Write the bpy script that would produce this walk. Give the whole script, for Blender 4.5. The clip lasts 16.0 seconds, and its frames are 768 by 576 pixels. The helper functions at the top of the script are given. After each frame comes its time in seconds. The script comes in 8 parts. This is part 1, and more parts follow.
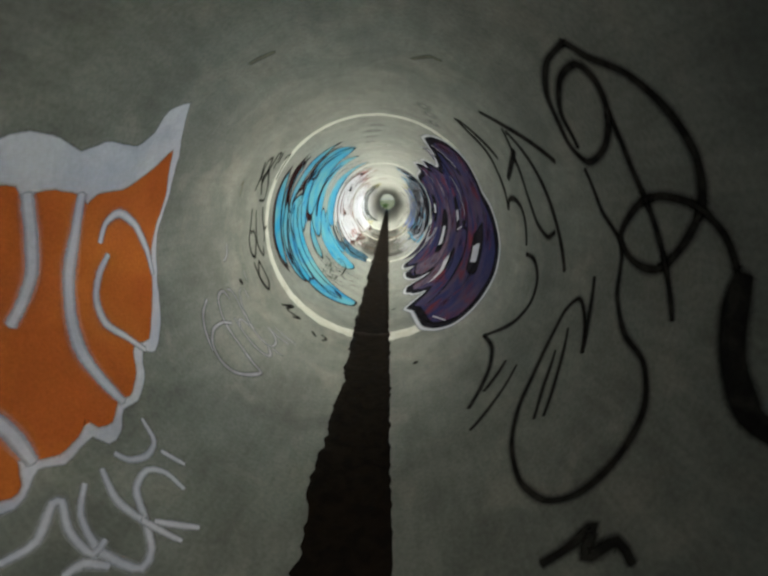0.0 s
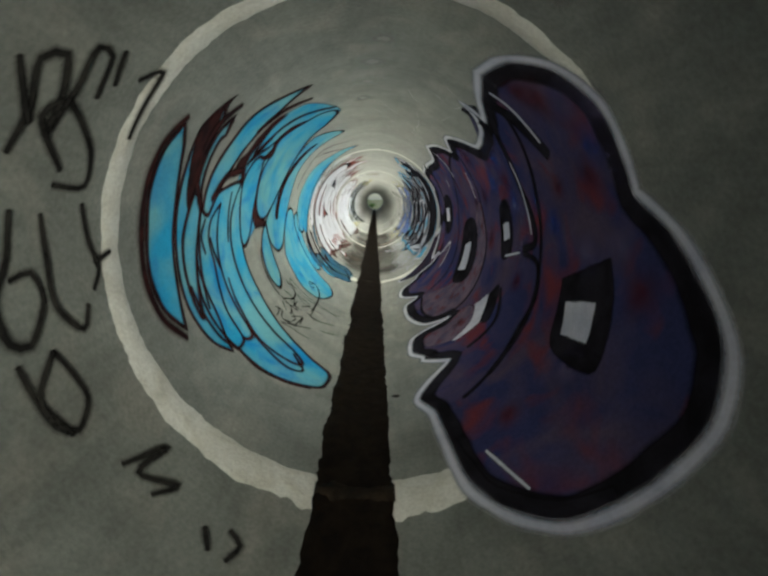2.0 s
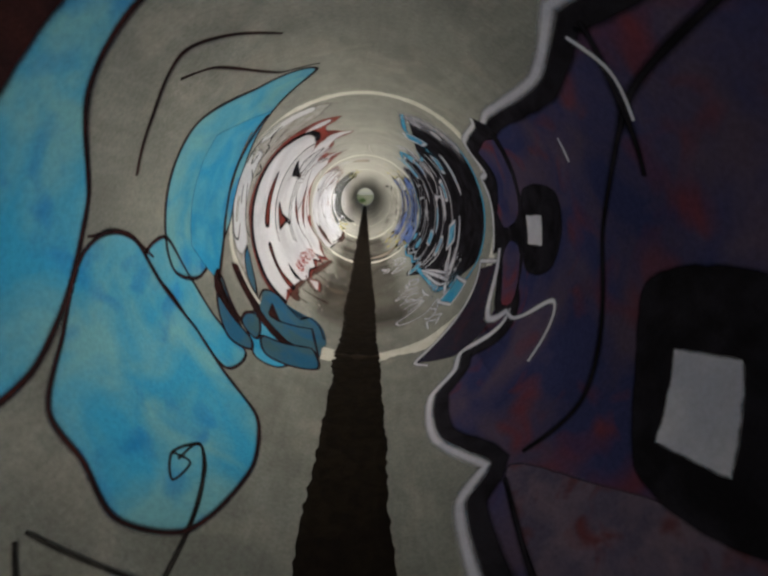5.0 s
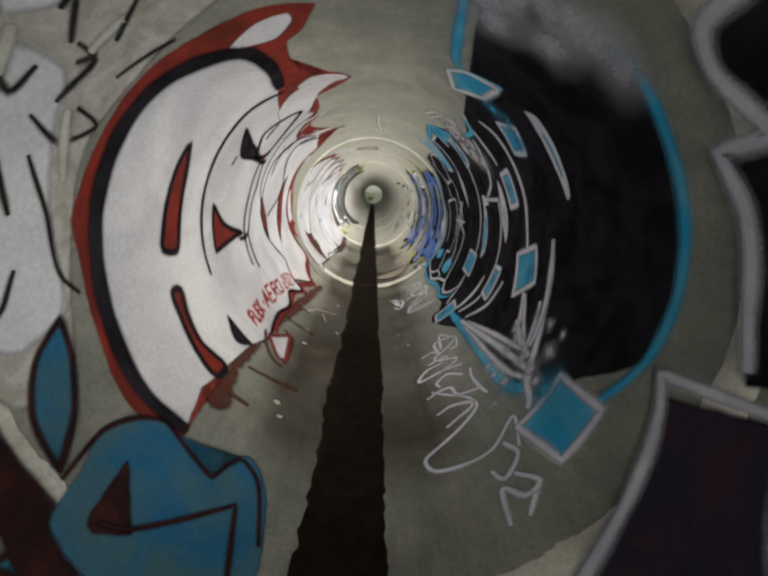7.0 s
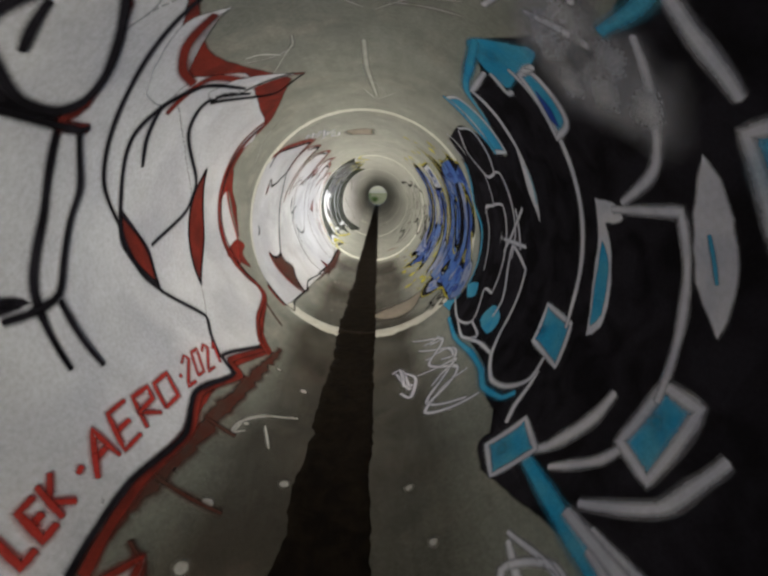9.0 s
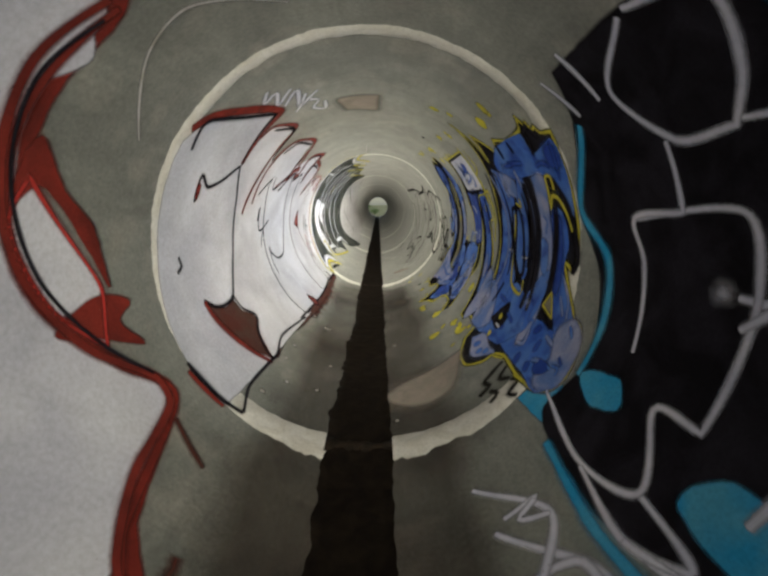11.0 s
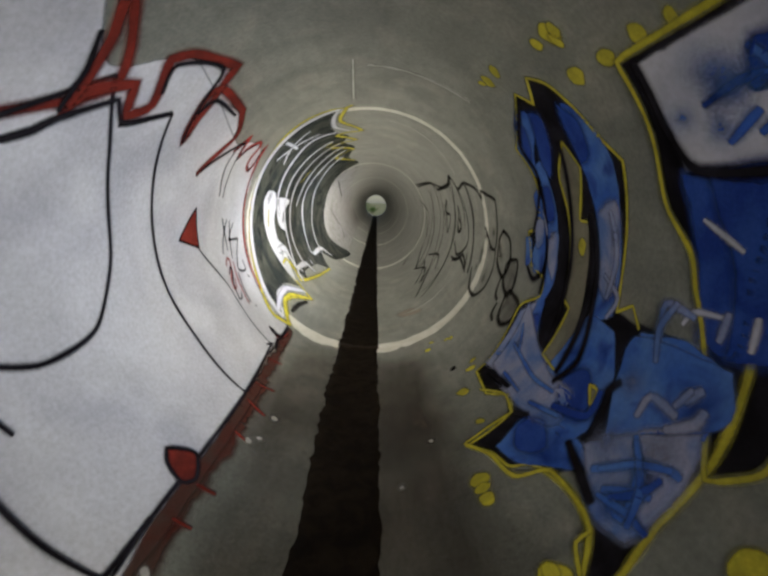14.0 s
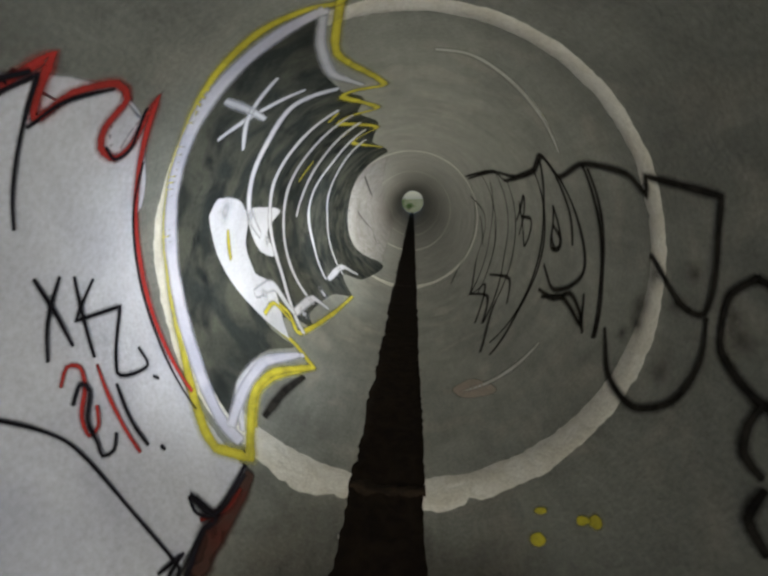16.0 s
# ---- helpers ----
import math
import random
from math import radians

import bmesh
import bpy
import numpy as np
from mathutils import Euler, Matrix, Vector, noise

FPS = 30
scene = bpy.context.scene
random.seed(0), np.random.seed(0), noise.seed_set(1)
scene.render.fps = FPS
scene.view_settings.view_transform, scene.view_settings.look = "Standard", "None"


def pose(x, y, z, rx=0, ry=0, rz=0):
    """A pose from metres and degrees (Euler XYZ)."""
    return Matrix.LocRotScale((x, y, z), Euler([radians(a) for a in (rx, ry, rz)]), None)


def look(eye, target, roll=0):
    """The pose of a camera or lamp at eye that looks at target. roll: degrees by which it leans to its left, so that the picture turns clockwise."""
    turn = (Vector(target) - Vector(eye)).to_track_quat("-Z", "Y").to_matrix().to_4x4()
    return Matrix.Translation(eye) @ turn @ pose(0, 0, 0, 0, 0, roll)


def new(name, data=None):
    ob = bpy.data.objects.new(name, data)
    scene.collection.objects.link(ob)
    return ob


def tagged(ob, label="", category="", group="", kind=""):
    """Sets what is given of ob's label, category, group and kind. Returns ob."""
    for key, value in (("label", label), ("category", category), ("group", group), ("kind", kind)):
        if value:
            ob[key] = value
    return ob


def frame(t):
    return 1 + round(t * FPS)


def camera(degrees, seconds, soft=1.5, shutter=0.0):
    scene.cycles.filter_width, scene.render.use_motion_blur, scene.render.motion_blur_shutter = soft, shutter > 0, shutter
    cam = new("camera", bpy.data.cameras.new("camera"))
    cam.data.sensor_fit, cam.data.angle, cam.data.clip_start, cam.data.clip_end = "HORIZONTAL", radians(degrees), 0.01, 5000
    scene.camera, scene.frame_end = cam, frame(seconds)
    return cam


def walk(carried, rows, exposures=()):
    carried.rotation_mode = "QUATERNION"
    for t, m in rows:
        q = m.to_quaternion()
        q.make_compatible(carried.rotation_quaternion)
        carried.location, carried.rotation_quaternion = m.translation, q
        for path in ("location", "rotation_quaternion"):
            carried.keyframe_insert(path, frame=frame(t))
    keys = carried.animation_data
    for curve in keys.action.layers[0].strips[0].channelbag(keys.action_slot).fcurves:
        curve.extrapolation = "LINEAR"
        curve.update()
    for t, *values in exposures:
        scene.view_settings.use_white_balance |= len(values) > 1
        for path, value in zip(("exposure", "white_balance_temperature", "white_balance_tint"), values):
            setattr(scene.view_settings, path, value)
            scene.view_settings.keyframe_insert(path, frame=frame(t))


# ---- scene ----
# Camera: seconds, place, and the turn in degrees.
cam = camera(89.56, 16.0, soft=2.8)
PATH = [
    (0.0, 0.121, 0.000, 1.285, 77.15, 1.82, 0.61),
    (0.5, 0.068, 0.518, 1.250, 77.12, 1.31, 0.42),
    (1.0, 0.042, 0.997, 1.268, 77.06, 0.74, -1.16),
    (1.5, 0.086, 1.550, 1.292, 77.26, 0.24, 0.63),
    (2.0, 0.001, 2.084, 1.288, 77.08, -0.77, -1.29),
    (2.5, 0.009, 2.536, 1.318, 76.72, -1.28, -2.44),
    (3.0, 0.119, 3.066, 1.320, 77.09, -0.52, -0.90),
    (3.5, 0.065, 3.602, 1.307, 76.96, -0.79, -1.85),
    (4.0, 0.045, 4.061, 1.308, 76.47, -0.39, -2.51),
    (4.2, 0.005, 4.274, 1.297, 76.35, -0.28, -3.22),
    (6.3, 0.010, 6.519, 1.334, 76.35, 0.65, -0.53),
    (6.5, -0.008, 6.725, 1.304, 76.46, -0.30, -0.47),
    (7.0, 0.032, 7.198, 1.315, 76.04, -0.85, -1.48),
    (7.5, 0.123, 7.676, 1.312, 75.64, 0.10, -1.16),
    (8.0, 0.073, 8.110, 1.264, 74.76, -0.39, -3.18),
    (8.5, 0.072, 8.640, 1.286, 75.72, -0.54, -2.50),
    (9.0, 0.140, 9.080, 1.325, 76.10, 0.12, -0.72),
    (9.5, 0.013, 9.501, 1.342, 76.24, 0.46, -1.38),
    (9.7, -0.020, 9.656, 1.351, 76.20, 0.79, -2.02),
    (11.8, 0.121, 11.473, 1.233, 78.57, 1.18, -0.21),
    (12.0, 0.130, 11.655, 1.249, 77.78, 1.49, -0.63),
    (12.5, 0.055, 12.158, 1.259, 77.08, -0.23, -2.34),
    (13.0, 0.100, 12.608, 1.270, 77.57, -0.87, -1.73),
    (13.5, 0.139, 13.016, 1.293, 77.70, -0.82, 0.18),
    (14.0, 0.065, 13.508, 1.277, 77.58, -1.07, -1.07),
    (14.5, 0.119, 13.977, 1.253, 76.63, -1.17, -0.26),
    (15.0, 0.083, 14.455, 1.315, 76.88, -0.38, 1.74),
    (15.5, -0.037, 14.889, 1.331, 76.57, -0.06, 1.17),
    (16.0, 0.063, 15.237, 1.337, 77.06, 1.78, 4.22),
]
walk(cam, [(t, pose(*row)) for t, *row in PATH],
     exposures=[(0.0, -0.3, 6100, 2), (1.5, -0.45, 6050, 0), (2.5, -0.85, 6050, 5), (4.0, -0.9, 6350, 12), (6.5, -0.6, 6450, 10), (8.0, -0.9, 6350, 9), (9.5, -0.8, 6450, 9), (12.0, -0.85, 6450, 9), (14.0, -1.0, 6450, 10), (15.0, -0.9, 6400, 9), (16.0, -1.1, 6300, 8)])

# ---- light ----
RADIUS = 1.0          # inner radius of the pipe
END = 52.5            # where the pipe opens to daylight
BACK = -9.0           # the closed end behind
world = bpy.data.worlds.new("sky")
scene.world = world
world.use_nodes = True
wn = world.node_tree.nodes
sky = wn.new("ShaderNodeTexSky")
sky.sky_type, sky.sun_disc = "NISHITA", False
sky.sun_elevation, sky.sun_rotation = radians(48), radians(150)
world.node_tree.links.new(sky.outputs[0], wn["Background"].inputs[0])
wn["Background"].inputs[1].default_value = 0.15
sun = new("sun", bpy.data.lights.new("sun", "SUN"))
sun.data.energy, sun.data.angle, sun.data.color = 4.5, radians(12), (1.0, 0.96, 0.9)
sun.matrix_world = look((20, 30, 40), (0, 60, 0))

# Unseen lamps added along the walk, all shining forwards, in place of the carried torch; the pipe itself has none. Cool
# ones wash one flank, warm narrow ones run along the middle. The last are weaker.
LAMPS = [(-3.5, 1.0), (-1.3, 1.0), (0.9, 1.0), (3.1, 1.0), (5.3, 1.0), (7.5, 1.0), (9.7, 1.0), (11.9, 1.0), (14.1, 1.0), (16.3, 1.0), (18.5, 0.9), (20.7, 0.7), (22.9, 0.45), (25.1, 0.25), (27.3, 0.1)]
WASH, GLOW = 2.5, 17.0
for ly, strength in LAMPS:
    late, last = ly > 13, ly > 15.5      # from here on the light keeps to the west flank
    lamp = new("wash_light", bpy.data.lights.new("wash_light", "AREA"))
    lamp.data.shape, lamp.data.size, lamp.data.size_y = "RECTANGLE", 0.5, 0.5
    lamp.data.spread = radians(85 if last else 105)
    lamp.data.energy, lamp.data.color = WASH * strength * (4.0 if last else 2.6 if late else 1.0), (0.76, 0.87, 1.0)
    lamp.matrix_world = look((0.30, ly, 0.95), (-0.8 if last else -0.55 if late else -0.15, ly + 1.0, 1.0))
    lamp = new("glow_light", bpy.data.lights.new("glow_light", "AREA"))
    lamp.data.shape, lamp.data.size = "DISK", 0.5
    lamp.data.spread = radians(44)
    lamp.data.energy, lamp.data.color = GLOW * strength * (0.4 if last else 0.55 if late else 1.0), (1.0, 0.92, 0.72)
    lamp.matrix_world = look((0.08, ly + 1.1, 1.0), (-0.25 if late else 0.0, ly + 2.1, 0.97))

# ---- materials ----
def material(name, colour, rough=0.45, second=None, scale=6.0, amount=0.5, bump=0.15, fine=90.0, third=None, spec=0.02, coarse_bump=0.0, vary=0.25, far_sheen=0.0, paint=True, streaks=False):
    """A painted, cast or stained surface: a base colour, broken up by a second and third one in soft patches, with fine grain and relief."""
    m = bpy.data.materials.new(name)
    m.use_nodes = True
    nt = m.node_tree
    n, link = nt.nodes, nt.links.new
    bsdf = n["Principled BSDF"]
    bsdf.inputs["Roughness"].default_value = rough
    bsdf.inputs["Diffuse Roughness"].default_value = 1.0
    bsdf.inputs["Specular IOR Level"].default_value = spec
    co = n.new("ShaderNodeNewGeometry").outputs["Position"]

    def patches(size, detail, low, high, distort=0.6):
        t = n.new("ShaderNodeTexNoise")
        t.inputs["Scale"].default_value, t.inputs["Detail"].default_value, t.inputs["Distortion"].default_value = size, detail, distort
        link(co, t.inputs["Vector"])
        r = n.new("ShaderNodeMapRange")
        r.inputs["From Min"].default_value, r.inputs["From Max"].default_value = low, high
        link(t.outputs["Fac"], r.inputs["Value"])
        return t, r.outputs["Result"]

    def mix(a, b, fac, kind="MIX"):
        x = n.new("ShaderNodeMix")
        x.data_type, x.blend_type = "RGBA", kind
        for value, socket in ((fac, x.inputs[0]), (a, x.inputs[6]), (b, x.inputs[7])):
            if isinstance(value, (int, float)):
                socket.default_value = value
            elif isinstance(value, tuple):
                socket.default_value = (*value, 1)
            else:
                link(value, socket)
        return x.outputs[2]

    col = colour
    if second:
        col = mix(col, second, patches(scale, 4, 0.5 - 0.25 * amount, 0.75 - 0.25 * amount)[1])
    if third:
        col = mix(col, third, patches(scale * 1.3, 2, 0.52, 0.72, 0.5)[1])
    grain, fac = patches(fine, 6, 0.25, 0.75, 0.0)
    dark = mix((1 - vary,) * 3, (1.0, 1.0, 1.0), fac)
    col = mix(col, dark, 1.0, "MULTIPLY")
    wide = mix((1 - 0.6 * vary,) * 3, (1.0, 1.0, 1.0), patches(2.3, 5, 0.35, 0.6)[1])
    col = mix(col, wide, 1.0, "MULTIPLY")
    if streaks:      # drawn-out marks of the casting form along the pipe
        stretch = n.new("ShaderNodeVectorMath")
        stretch.operation = "MULTIPLY"
        link(co, stretch.inputs[0])
        stretch.inputs[1].default_value = (24.0, 4.0, 24.0)
        t = n.new("ShaderNodeTexNoise")
        t.inputs["Scale"].default_value, t.inputs["Detail"].default_value = 1.0, 5
        link(stretch.outputs[0], t.inputs["Vector"])
        r = n.new("ShaderNodeMapRange")
        r.inputs["From Min"].default_value, r.inputs["From Max"].default_value = 0.35, 0.65
        link(t.outputs["Fac"], r.inputs["Value"])
        col = mix(col, mix((0.86, 0.86, 0.86), (1.0, 1.0, 1.0), r.outputs["Result"]), 1.0, "MULTIPLY")
    link(col, bsdf.inputs["Base Color"])
    b = n.new("ShaderNodeBump")
    b.inputs["Strength"].default_value, b.inputs["Distance"].default_value = bump, 0.004
    link(grain.outputs["Fac"], b.inputs["Height"])
    if coarse_bump:
        c = n.new("ShaderNodeBump")
        c.inputs["Strength"].default_value, c.inputs["Distance"].default_value = coarse_bump, 0.02
        link(patches(9, 4, 0.3, 0.7)[1], c.inputs["Height"])
        link(b.outputs["Normal"], c.inputs["Normal"])
        b = c
    link(b.outputs["Normal"], bsdf.inputs["Normal"])
    # Sheen brightens walls seen at a slant, standing in for torchlight farther ahead.
    bsdf.inputs["Sheen Weight"].default_value, bsdf.inputs["Sheen Roughness"].default_value = far_sheen, 0.35
    if paint:
        edge = n.new("ShaderNodeAttribute")
        edge.attribute_name = "fade"
        speck = patches(140, 2, 0.3, 0.7, 0.0)[1]
        keep = n.new("ShaderNodeMath")
        keep.operation, keep.use_clamp = "MULTIPLY_ADD", True
        link(edge.outputs["Fac"], keep.inputs[0])
        keep.inputs[1].default_value = -1.35
        keep.inputs[2].default_value = 1.0
        mottle = n.new("ShaderNodeMath")
        mottle.operation, mottle.use_clamp = "MULTIPLY_ADD", True
        link(speck, mottle.inputs[0])
        link(edge.outputs["Fac"], mottle.inputs[1])
        link(keep.outputs[0], mottle.inputs[2])
        whole = n.new("ShaderNodeMath")
        whole.operation = "MULTIPLY"
        link(keep.outputs[0], whole.inputs[0])
        link(mottle.outputs[0], whole.inputs[1])
        link(whole.outputs[0], bsdf.inputs["Alpha"])
    return m


DARK = dict(spec=0.0, far_sheen=0.0)
M = {
    "concrete": material("cast_concrete", (0.235, 0.245, 0.228), 0.6, (0.182, 0.19, 0.178), 3.0, 0.5, 0.35, 60, (0.275, 0.272, 0.248), 0.1, 0.08, 0.3, 0.3, False, True),
    "mortar": material("joint_mortar", (0.66, 0.65, 0.62), 0.7, (0.56, 0.54, 0.49), 9, 0.4, 0.5, 70, None, 0.2, 0.15, 0.25, 0.5, False),
    "sludge": material("wet_sludge", (0.008, 0.006, 0.005), 0.6, (0.015, 0.011, 0.008), 14, 0.5, 0.25, 40, None, 0.03, 0.15, 0.25, 0.0, False),
    "white": material("white_paint", (0.63, 0.64, 0.72), 0.42, (0.50, 0.51, 0.60), 2.2, 0.4, 0.12, 60, None, 0.1, 0, 0.22),
    "lilac": material("lilac_white_paint", (0.58, 0.58, 0.68), 0.45, (0.45, 0.46, 0.58), 5, 0.5, 0.12, 60, None, 0.1, 0, 0.15),
    "worn_white": material("thin_worn_white_paint", (0.36, 0.36, 0.42), 0.5, (0.25, 0.25, 0.28), 7, 0.6, 0.12, 60, None, 0.05, 0, 0.15),
    "chalk": material("thin_white_spray", (0.46, 0.45, 0.47), 0.6, (0.33, 0.32, 0.30), 12, 0.5, 0.2),
    "soot": material("grey_spray", (0.13, 0.13, 0.125), 0.6, (0.2, 0.2, 0.19), 9, 0.5, 0.2),
    "haze": material("white_overspray", (0.50, 0.50, 0.50), 0.6, (0.38, 0.38, 0.36), 9, 0.6, 0.2, spec=0.3, far_sheen=0.3),
    "orange": material("orange_paint", (0.56, 0.16, 0.035), 0.45, (0.48, 0.12, 0.03), 3, 0.5, 0.12),
    "black": material("black_paint", (0.012, 0.011, 0.014), 0.42, (0.024, 0.022, 0.03), 6, 0.5, 0.12, **DARK),
    "ink": material("black_spray", (0.018, 0.017, 0.017), 0.5, (0.04, 0.037, 0.034), 14, 0.4, 0.15, **DARK),
    "maroon": material("dark_maroon_paint", (0.045, 0.018, 0.018), 0.45, (0.02, 0.012, 0.014), 8, 0.5, 0.12, **DARK),
    "cyan": material("sky_blue_paint", (0.04, 0.31, 0.55), 0.42, (0.15, 0.38, 0.46), 3.0, 0.55, 0.12, 60, (0.02, 0.21, 0.50), 0.02, 0, 0.2),
    "teal": material("dull_blue_paint", (0.025, 0.12, 0.24), 0.45, (0.06, 0.13, 0.17), 4, 0.5, 0.12),
    "azure": material("bright_blue_paint", (0.03, 0.30, 0.58), 0.45, (0.09, 0.37, 0.58), 6, 0.4, 0.12),
    "purple": material("mottled_purple_paint", (0.095, 0.07, 0.12), 0.45, (0.04, 0.045, 0.13), 2.8, 0.6, 0.12, 60, (0.16, 0.04, 0.055), coarse_bump=0, vary=0.25, **DARK),
    "plum": material("plum_paint", (0.16, 0.12, 0.17), 0.42, (0.095, 0.08, 0.135), 7, 0.5, 0.12, 60, (0.12, 0.04, 0.05), **DARK),
    "red": material("brick_red_paint", (0.23, 0.034, 0.026), 0.45, (0.13, 0.024, 0.02), 6, 0.5, 0.12),
    "scarlet": material("red_spray", (0.42, 0.045, 0.04), 0.45, (0.32, 0.04, 0.035), 9, 0.4, 0.12),
    "rust": material("thin_red_spray", (0.085, 0.03, 0.025), 0.55, (0.075, 0.045, 0.038), 8, 0.5, 0.25),
    "blue": material("royal_blue_paint", (0.045, 0.13, 0.52), 0.42, (0.10, 0.21, 0.57), 5, 0.5, 0.12, 60, (0.015, 0.04, 0.24), 0.02, 0, 0.2),
    "navy": material("deep_blue_paint", (0.02, 0.05, 0.30), 0.42, (0.035, 0.09, 0.40), 7, 0.5, 0.12),
    "pale": material("pale_blue_paint", (0.32, 0.34, 0.52), 0.45, (0.12, 0.20, 0.48), 6, 0.45, 0.12),
    "yellow": material("yellow_spray", (0.60, 0.53, 0.06), 0.5, (0.40, 0.36, 0.05), 10, 0.5, 0.12),
    "grey": material("bare_grey_patch", (0.24, 0.225, 0.18), 0.6, (0.18, 0.17, 0.14), 8, 0.5, 0.3),
    "steel": material("dark_chrome_paint", (0.035, 0.04, 0.04), 0.36, (0.085, 0.088, 0.075), 4, 0.5, 0.1, 50, (0.02, 0.022, 0.024), **DARK),
    "pink": material("pinkish_patch", (0.33, 0.28, 0.25), 0.6, (0.27, 0.24, 0.21), 8, 0.5, 0.25),
    # silt brown, made darker to put the floor's shade into the colour
    "silt": material("silt_and_shade", (0.09, 0.077, 0.065), 0.6, (0.06, 0.051, 0.045), 2.5, 0.5, 0.3, 45, (0.13, 0.10, 0.085), 0.1, 0.1, 0.3),
    "dusk": material("dark_violet_paint", (0.04, 0.034, 0.055), 0.45, (0.028, 0.028, 0.05), 3.5, 0.5, 0.12, 60, (0.06, 0.03, 0.045), **DARK),
    "dam": material("stained_mortar", (0.028, 0.019, 0.013), 0.6, (0.012, 0.009, 0.007), 16, 0.5, 0.4, 60, None, 0.1, 0.2, 0.3, 0.0, False),
    "wine": material("wine_red_spray", (0.17, 0.035, 0.05), 0.5, (0.11, 0.03, 0.05), 6, 0.5, 0.12, **DARK),
    "violet": material("violet_spray", (0.15, 0.12, 0.25), 0.5, (0.10, 0.09, 0.22), 6, 0.5, 0.12, **DARK),
    "grass": material("grass_ground", (0.14, 0.17, 0.075), 0.8, (0.24, 0.22, 0.16), 1.5, 0.5, 0.4, 30),
    "leaf": material("bush_leaves", (0.06, 0.12, 0.03), 0.6, (0.10, 0.16, 0.05), 3, 0.5, 0.1),
}

# ---- building helpers ----
def part(name, bm, mat, parent=None, label=""):
    """Links a bmesh as one mesh object, under a thing or on its own."""
    me = bpy.data.meshes.new(name)
    bm.to_mesh(me)
    bm.free()
    me.materials.append(M[mat])
    ob = new(name, me)
    if parent:
        ob.parent = parent
    return tagged(ob, label)


def wall(y, a, h=0.0):
    """A place h metres in front of the pipe's wall: y along the pipe, a degrees from its lowest line, to the east plus."""
    r = RADIUS - h
    return Vector((r * math.sin(radians(a)), y, RADIUS - r * math.cos(radians(a))))


def wobble(y, a, seed, size=5.0):
    return noise.noise((y * size, a * size / 57.3, seed * 7.3))


# ---- the pipe ----
SIDES = 256
JOINTS = [-5.2, -0.9, 3.56, 8.10, 12.60, 16.78, 21.1, 25.4, 29.7, 34.0, 38.3, 42.6, 46.9]


def pipe_section(y0, y1):
    bm = bmesh.new()
    loops = []
    for r, y in ((RADIUS, y0), (RADIUS, y1), (RADIUS + 0.14, y1), (RADIUS + 0.14, y0)):
        loops.append([bm.verts.new((r * math.sin(k * math.tau / SIDES), y, RADIUS - r * math.cos(k * math.tau / SIDES))) for k in range(SIDES)])
    for i in range(4):
        for k in range(SIDES):
            f = bm.faces.new((loops[i][k], loops[i - 3][k], loops[i - 3][k - 1], loops[i][k - 1]))
            f.smooth = i in (0, 2)
    bmesh.ops.recalc_face_normals(bm, faces=bm.faces)
    for f in bm.faces:
        f.smooth = abs(f.normal.y) < 0.5
        if not f.smooth:
            for e in f.edges:
                e.smooth = False
    return tagged(part("pipe_wall", bm, "concrete"), "cast grey-brown concrete drain pipe section with stains", "pipe wall", kind="structure")


def joint_ring(y, seed):
    """A band of pale mortar smeared over a joint, with uneven edges; thicker and wider near the floor."""
    bm = bmesh.new()
    rows = []
    for k in range(SIDES + 1):
        a = k * 360 / SIDES
        low = max(0.0, math.cos(radians(a)))
        smear = max(0.0, low - 0.75) * 4
        w0 = 0.055 + 0.05 * low + 0.016 * wobble(seed, a, seed, 9) + 0.012 * wobble(seed, a, seed + 3, 30) + smear * (0.03 + 0.10 * wobble(seed, a, seed + 2, 5) + 0.04 * wobble(seed, a, seed + 7, 24))
        w1 = 0.055 + 0.045 * low + 0.014 * wobble(seed, a, seed + 5, 9) + 0.012 * wobble(seed, a, seed + 8, 30)
        rows.append([bm.verts.new(wall(y + dy, a, h)) for dy, h in ((-w0, -0.001), (-w0 * 0.85, 0.0007), (0, 0.0009), (w1 * 0.85, 0.0007), (w1, -0.001))])
    for p, q in zip(rows, rows[1:]):
        for i in range(4):
            bm.faces.new((p[i], q[i], q[i + 1], p[i + 1])).smooth = True
    return tagged(part("joint_ring", bm, "mortar"), "pale smeared mortar band over a pipe joint", "pipe joint", "pipe joints", "structure")


edges = [BACK, *JOINTS, END]
for y0, y1 in zip(edges, edges[1:]):
    pipe_section(y0 + 0.004, y1 - 0.004)
for i, y in enumerate(JOINTS):
    joint_ring(y, i + 1.5)


def joint_dam(y, seed):
    """Mortar dragged over the sludge where it crosses a joint, stained dark brown."""
    bm = bmesh.new()
    rows = []
    for k in range(30):
        a = -15 + k * 0.72
        w = 0.05 + 0.05 * wobble(seed, a, seed, 14) + 0.02 * wobble(seed, a, seed + 1, 50)
        rows.append([bm.verts.new(wall(y + dy * w, a, h)) for dy, h in ((-1, 0.002), (-0.6, 0.0085), (0.2, 0.0095), (1, 0.002))])
    for p, q in zip(rows, rows[1:]):
        for i in range(3):
            bm.faces.new((p[i], q[i], q[i + 1], p[i + 1])).smooth = True
    return tagged(part("joint_dam", bm, "dam"), "brown stained mortar ridge across the sludge", "pipe joint", "mortar ridges", "structure")


for i, y in enumerate(JOINTS):
    joint_dam(y + 0.01, i + 60.5)

